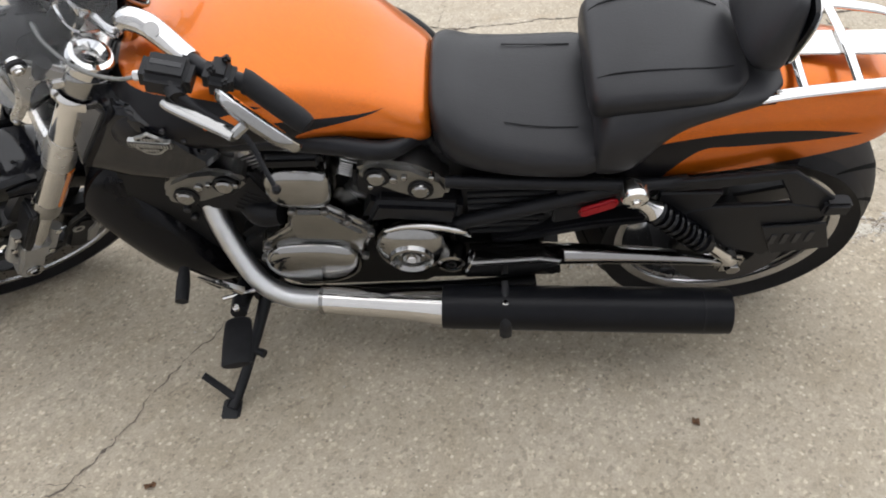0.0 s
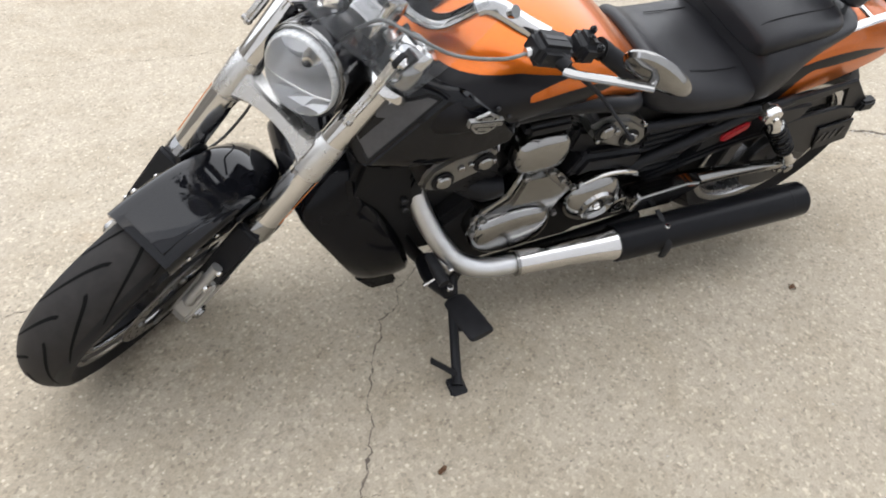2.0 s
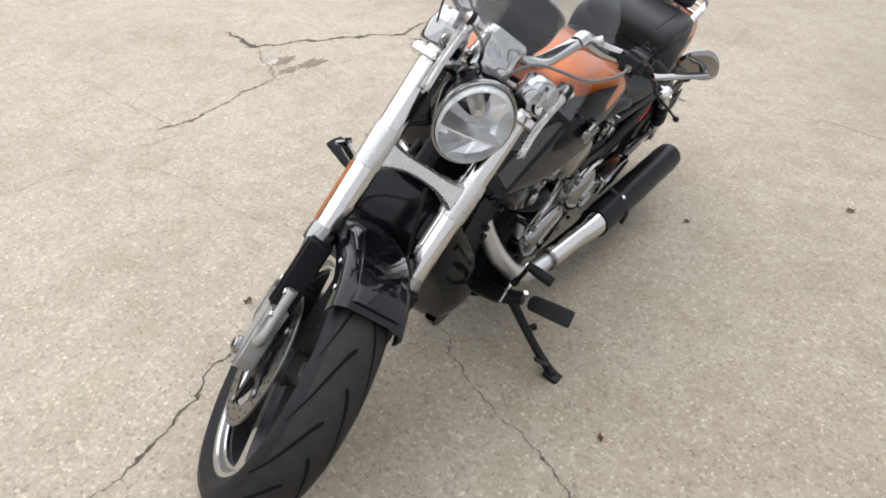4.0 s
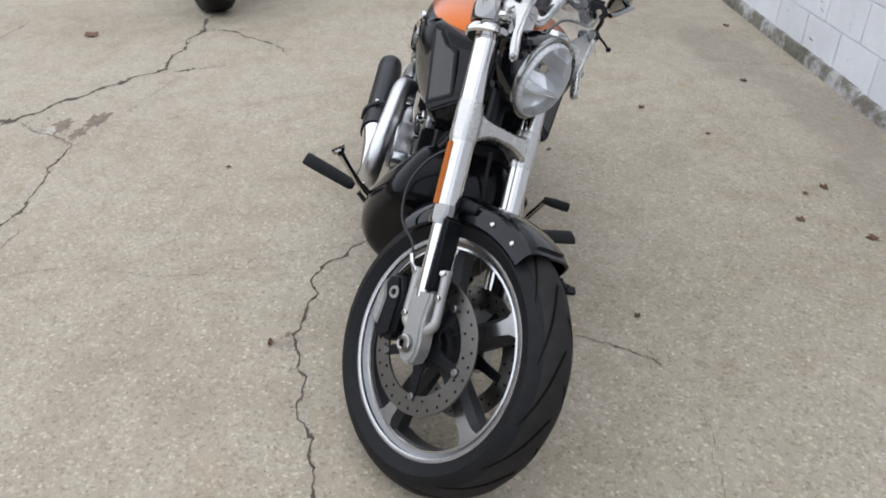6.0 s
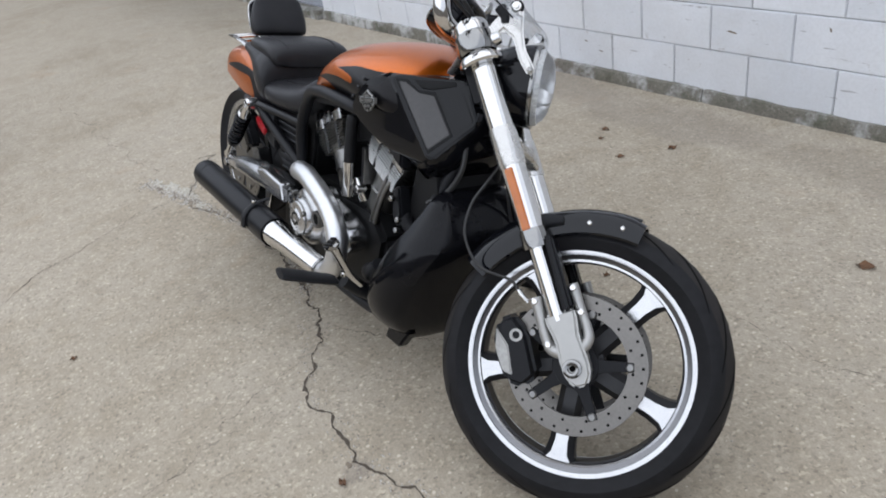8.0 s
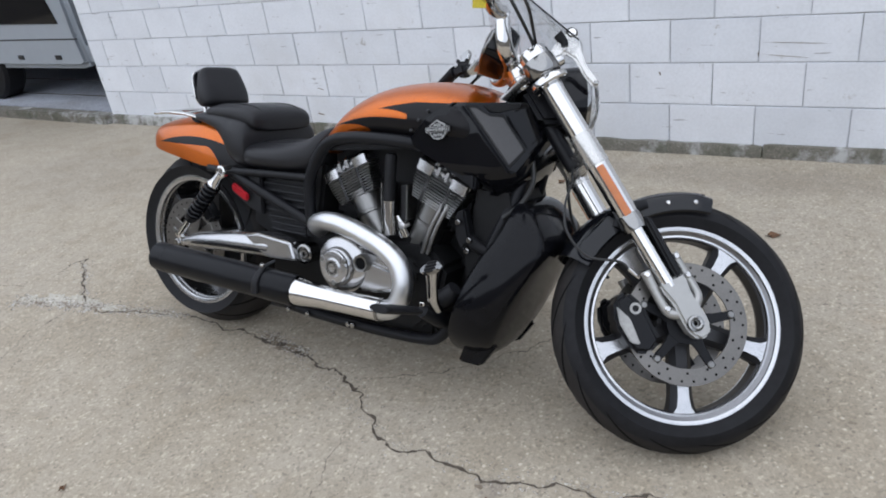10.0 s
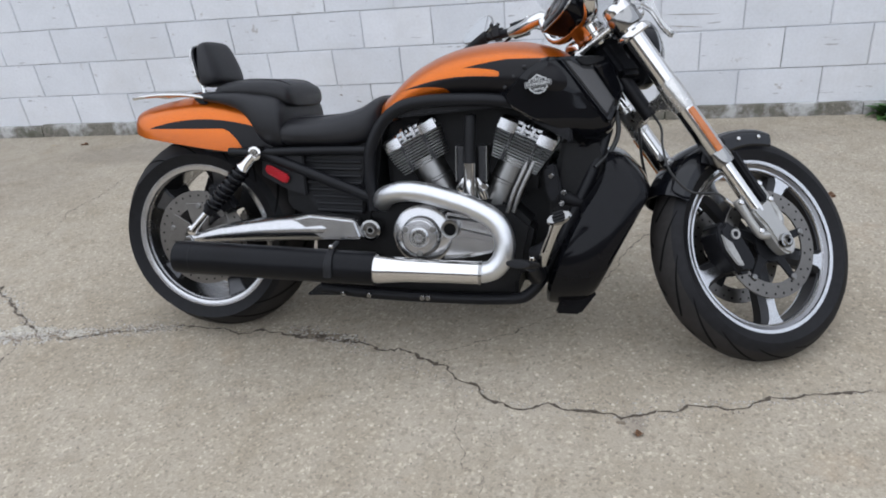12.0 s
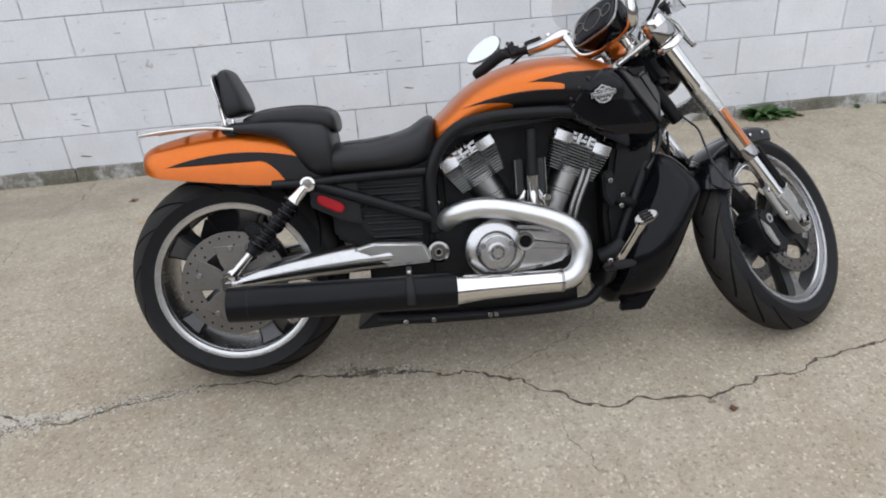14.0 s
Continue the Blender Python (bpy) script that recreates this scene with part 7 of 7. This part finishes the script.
# the bar dips under the pod in one broad polished band
left = [(0.000, -0.134, 0.868), (-0.010, -0.127, 0.850), (-0.028, -0.108, 0.806), (-0.026, -0.084, 0.784), (-0.018, -0.045, 0.776)]
cradle = left + [(-0.016, 0.0, 0.774)] + [(x, -y, z) for x, y, z in left[::-1]]
girth = [0.0175, 0.019, 0.021, 0.022, 0.022]
part("bar_cradle", tube([FRONT @ Vector(p) for p in cradle], girth + [0.022] + girth[::-1], 18, 5, flat=0.7), CHROME, bars, "broad chrome bar dipping under the dial")
bm = bmesh.new()
skin(bm, [superring(z, 0.050 * k, 0.034 * k, -0.034 * k, 3.0, 40, "Z") for z, k in ((0.700, 0.95), (0.704, 1.0), (0.735, 1.0), (0.738, 0.94), (0.764, 0.94), (0.768, 1.0), (0.786, 1.0), (0.790, 0.96))])
part("bar_mount", bm, CHROME, bars, "broad chrome riser block", m=FRONT @ pose(-0.004, 0, 0))

screen = new("fly_screen")
screen.parent = bike
tagged(screen, "small clear windscreen with a black edge")
bm = bmesh.new()
rows = []
for v in map(float, np.linspace(0, 1, 14)):
    half = 0.135 + 0.040 * math.sin(math.pi * min(1.0, 0.2 + 0.6 * v)) - 0.06 * max(0.0, v - 0.7) ** 2 / 0.09
    rows.append([(0.165 - 0.10 * v - 0.045 * (u * half / 0.165) ** 2, u * half, 0.715 + 0.28 * v) for u in np.linspace(-1, 1, 17)])
skin(bm, rows, closed=False, caps=False)
edge = [Vector(r[-1]) for r in rows]
bmesh.ops.solidify(bm, geom=list(bm.faces), thickness=0.003)
pane = part("pane", bm, SMOKE, screen, "clear plastic pane", m=FRONT)
pane.visible_shadow = False
part("edge_trim", tube(edge, 0.0020, 8, 1), PLASTIC, screen, m=FRONT)
for s in (1, -1):
    part("screen_mount", tube([(0.100, s * 0.117, 0.728), (0.104, s * 0.117, 0.742), (0.100, s * 0.119, 0.765)], [0.009, 0.011, 0.013], 14, 3), PLASTIC, screen, m=FRONT)

# ---- cables ----
cables = new("cables")
cables.parent = bike
tagged(cables, "black control cables and brake hoses")
turned = lambda pts: [FRONT @ Vector(p) for p in pts]
part("brake_hose", tube(turned([(-0.040, 0.105, 0.165), (-0.052, 0.104, 0.20)]) + [Vector((-0.605, 0.145, 0.46)), Vector((-0.552, 0.150, 0.514)), Vector((-0.533, 0.125, 0.575)), Vector((-0.530, 0.084, 0.621)), Vector((-0.510, 0.03, 0.655))], 0.0032, 10, 6), WIRE, cables)
part("hose_end", tube([Vector(p) for p in turned([(-0.030, 0.100, 0.145), (-0.036, 0.104, 0.158), (-0.042, 0.105, 0.175)])], 0.0055, 10, 3), CHROME, cables)
part("clutch_cable", tube([(-0.150, -0.212, 0.917), (-0.20, -0.206, 0.905), (-0.27, -0.175, 0.900), (-0.325, -0.135, 0.915), (-0.36, -0.09, 0.915), (-0.39, -0.05, 0.87)], 0.0032, 10, 6), BRAID, cables)
part("cable_nut", tube([(-0.135, -0.212, 0.916), (-0.165, -0.212, 0.916)], 0.008, 10, 1), CHROME, cables)
for d in (0.0, 0.022):
    part("throttle_cable", tube(turned([(-0.02, 0.26, 0.96), (0.005 + d, 0.225, 0.90), (0.010 + d, 0.205 + d, 0.83), (0.030 + 0.4 * d, 0.13, 0.775), (0.047, 0.05, 0.744), (0.02, 0.02, 0.70)]), 0.0042, 10, 6), WIRE, cables)
part("brake_hose", tube(turned([(-0.035, -0.115, 0.17), (-0.06, -0.12, 0.25), (-0.05, -0.08, 0.36), (-0.02, -0.04, 0.45)]), 0.0042, 10, 6), WIRE, cables)
part("coolant_hose", tube([(-0.24, 0.10, 0.47), (-0.28, 0.12, 0.44), (-0.33, 0.11, 0.42), (-0.37, 0.09, 0.42)], 0.017, 14, 5), RUBBER, cables)
part("wiring_loom", tube([(-0.40, 0.05, 0.70), (-0.42, 0.07, 0.62), (-0.40, 0.09, 0.56), (-0.36, 0.12, 0.52)], 0.007, 10, 5), WIRE, cables)

# a yellow tag tied to the right bar
grip_box = held([(-0.118, -0.210, 0.914)], 1)[0]
tag_at = Vector((-0.318, 0.205, 1.046))
tag = part("tag", brick((0.032, 0.003, 0.026), tag_at, 0.001, 1, Matrix.Rotation(radians(25), 3, "Z")), YELLOW, bike, "small yellow tag tied to the handlebar")
part("tag_tie", rod(grip_box, tag_at + Vector((0, 0, 0.012)), 0.0012, 6), WIRE, tag)


# ---- weeds at the wall ----
def build_weed(x, y, size, count, seed):
    rnd = random.Random(seed)
    weed = thing("weed", "green weed growing at the foot of the wall", "weed", pose(x, y, ground_height(x, y) - 0.004))
    for _ in range(count):
        bm = bmesh.new()
        long, wide = size * rnd.uniform(0.6, 1.2), size * rnd.uniform(0.14, 0.26)
        rise, turn = rnd.uniform(0.25, 1.1), rnd.uniform(0, 360)
        rows = []
        for k in range(6):
            u = k / 5
            w = wide * math.sin(math.pi * (0.12 + 0.85 * u)) * (1 + 0.25 * math.sin(11 * u + seed))
            h = long * rise * (u - 0.75 * u * u)
            rows.append([(long * u, -w, h + 0.25 * w), (long * u, 0, h - 0.1 * w), (long * u, w, h + 0.25 * w)])
        skin(bm, rows, closed=False, caps=False)
        part("leaf", bm, LEAF, weed, m=pose(rnd.gauss(0, size * 0.25), abs(rnd.gauss(0, size * 0.12)), 0, rnd.uniform(-15, 15), rnd.uniform(-20, 10), turn))


build_weed(-1.83, -0.365, 0.12, 60, 3)
build_weed(-1.95, -0.365, 0.09, 34, 5)
build_weed(-2.42, -0.38, 0.04, 16, 4)
build_weed(-2.62, -0.38, 0.035, 12, 8)


# ---- parked three-wheeler ----
def build_trike():
    trike = thing("trike", "dark green three-wheeler with a chunky tyre and silver wheel", "trike", pose(3.0, 3.25, 0, 0, 0, 32))
    wheel = new("wheel")
    wheel.parent = trike
    h, R, r = 0.11, 0.315, 0.195
    prof = [(r, -h * 0.8), (r + 0.02, -h * 0.95), ((R + r) / 2, -h), (R - 0.03, -h * 0.95), (R - 0.008, -h * 0.75), (R, -h * 0.4), (R, h * 0.4), (R - 0.008, h * 0.75), (R - 0.03, h * 0.95), ((R + r) / 2, h), (r + 0.02, h * 0.95), (r, h * 0.8)]
    here = pose(0, 0, R)
    part("tyre", lathe(prof, 72, closed=True), RUBBER, wheel, m=here)
    part("rim", lathe([(r + 0.004, h * 0.84), (r - 0.012, h * 0.84), (r - 0.03, h * 0.6), (r - 0.03, -h * 0.6), (r + 0.004, -h * 0.8)], 64, closed=True), RIM_ALLOY, wheel, m=here)
    for k in range(6):
        a = math.tau * k / 6 + 0.3
        bm = bmesh.new()
        skin(bm, [[(q, h * 0.62 + 0.012, w), (q, h * 0.62 - 0.02, w), (q, h * 0.62 - 0.02, -w), (q, h * 0.62 + 0.012, -w)] for q, w in ((0.03, 0.02), (0.10, 0.018), (r - 0.02, 0.035))])
        part("spoke", bm, RIM_ALLOY, wheel, m=here @ Matrix.Rotation(a, 4, "Y"))
    part("hub_cap", disc(0.045, 0.03, (0, h * 0.66, 0), seg=28), CHROME, wheel, m=here)
    arc = [(-0.14, 0.335), (-0.13, 0.36), (0.13, 0.36), (0.14, 0.335), (0.13, 0.345), (-0.13, 0.345)]
    bm = bmesh.new()
    skin(bm, [[(q * math.cos(a), s, q * math.sin(a) + R) for s, q in arc] for a in (radians(v) for v in range(5, 180, 7))])
    part("mudguard", bm, TURQ, trike)
    part("body", brick((1.6, 0.45, 0.36), (0.85, -0.42, 0.66), 0.09, 4), TURQ, trike)
    part("axle", rod((0, -0.1, R), (0.1, -0.9, R), 0.035, 16), SATIN_BLACK, trike)
    part("step_rod", tube([(0.10, -0.20, 0.22), (0.16, -0.40, 0.15), (0.20, -0.60, 0.075), (0.21, -0.66, 0.06)], 0.012, 12, 4), CHROME, trike, "slim chrome rod with a rubber end")
    part("rod_end", tube([(0.205, -0.645, 0.062), (0.222, -0.70, 0.05)], [0.018, 0.02], 12, 1), RUBBER, trike)
    front = new("front_wheel")
    front.parent = trike
    part("tyre", lathe(prof, 48, closed=True), RUBBER, front, m=pose(1.7, -0.5, R))
    part("rim", lathe([(0, h * 0.5), (r, h * 0.6), (r, -h * 0.6), (0, -h * 0.5)], 48), RIM_ALLOY, front, m=pose(1.7, -0.5, R))


build_trike()

# ---- open garage past the end of the wall ----
garage = thing("garage", "dark open garage bay past the end of the white wall", "garage", kind="structure")
part("garage_floor", brick((7.0, 7.0, 0.10), (7.85, -4.02, -0.10), 0), PAVER, garage, smooth=False)
part("door_sill", brick((7.0, 0.12, 0.12), (7.83, -0.41, -0.095), 0.012, 2), FOOTING, garage)
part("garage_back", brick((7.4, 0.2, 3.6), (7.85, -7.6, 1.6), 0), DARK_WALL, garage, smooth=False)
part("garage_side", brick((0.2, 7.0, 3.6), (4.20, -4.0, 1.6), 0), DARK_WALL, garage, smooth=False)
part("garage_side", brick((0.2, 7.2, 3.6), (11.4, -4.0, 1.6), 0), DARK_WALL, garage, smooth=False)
# roof and header are out of view, added to keep daylight off the bay
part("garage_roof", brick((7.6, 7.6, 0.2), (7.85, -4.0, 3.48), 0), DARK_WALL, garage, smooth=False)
part("door_header", brick((6.98, 0.2, 1.35), (7.81, -0.52, 2.705), 0), BLOCK, garage, smooth=False)
lines = bmesh.new()
for k in range(6):
    brick((6.6, 0.012, 0.004), (7.85, -0.9 - 0.5 * k, -0.048), 0, bm=lines)
tagged(part("floor_joint", lines, CRACK, garage, smooth=False), kind="stuff")


def build_van():
    van = thing("van", "van parked inside the garage, its paint greyed for the shade", "van", pose(4.76, -0.64, -0.05, 0, 0, 0))
    side = [(0, 0.36), (0.04, 0.62), (0.05, 0.95), (0.25, 1.55), (0.45, 1.9), (3.9, 1.95), (4.4, 1.3), (5.0, 1.1), (5.1, 0.4), (4.9, 0.32), (0.1, 0.32)]
    part("body", slab(side, -1.9, 0.0, 0.05, 3), VAN_SHADED, van)
    part("bumper", brick((0.14, 1.8, 0.2), (-0.02, -0.95, 0.45), 0.03, 3), VAN_SHADED, van)
    part("rear_window", slab([(0.058, 0.98), (0.24, 1.52), (0.30, 1.52), (0.12, 0.98)], -1.7, -0.2, 0.01), GLOSS_BLACK, van)
    part("side_window", slab([(0.22, 0.71), (0.5, 1.6), (3.6, 1.65), (4.0, 0.78)], -0.02, 0.006, 0.008), GLOSS_BLACK, van)
    part("panel_seam", slab([(0.05, 0.58), (4.9, 0.60), (4.9, 0.612), (0.05, 0.592)], -0.01, 0.004, 0.002, 1), DARK_ALLOY, van)
    for x in (0.25, 0.62):
        part("side_marker", brick((0.09, 0.012, 0.04), (x * 1.6, 0.004, 0.43), 0.004), DARK_ALLOY, van)
    for x in (1.75, 4.3):
        for y in (-0.1, -1.75):
            w = new("wheel")
            w.parent = van
            part("tyre", lathe([(0.19, -0.1), (0.30, -0.11), (0.33, -0.08), (0.33, 0.08), (0.30, 0.11), (0.19, 0.1)], 40, closed=True, at=(x, y - 0.03, 0.33)), RUBBER, w)
            part("rim", lathe([(0, 0.06), (0.12, 0.07), (0.19, 0.09), (0.19, -0.09), (0, -0.06)], 40, at=(x, y, 0.33)), RIM_ALLOY, w)
    part("door_handle", brick((0.12, 0.03, 0.05), (0.7, 0.012, 0.98), 0.01), DARK_ALLOY, van)


build_van()


# ---- unseen plain walls closing the yard, added to darken low reflections ----
for name, label, size, at in (("wall_south", "unseen plain wall facing the white wall, added to darken reflections", (25.0, 0.3, 3.2), (0.75, 13.0, 1.55)),
                              ("wall_west", "unseen plain wall at the far end, added to darken reflections", (0.3, 13.0, 3.2), (-11.9, 6.3, 1.55)),
                              ("wall_east", "unseen plain wall beside the garage, added to darken reflections", (0.3, 12.8, 3.2), (13.4, 6.4, 1.55))):
    tagged(part(name, brick(size, at, 0.01, 1), UNSEEN_WALL, smooth=False), label, "wall", kind="structure")
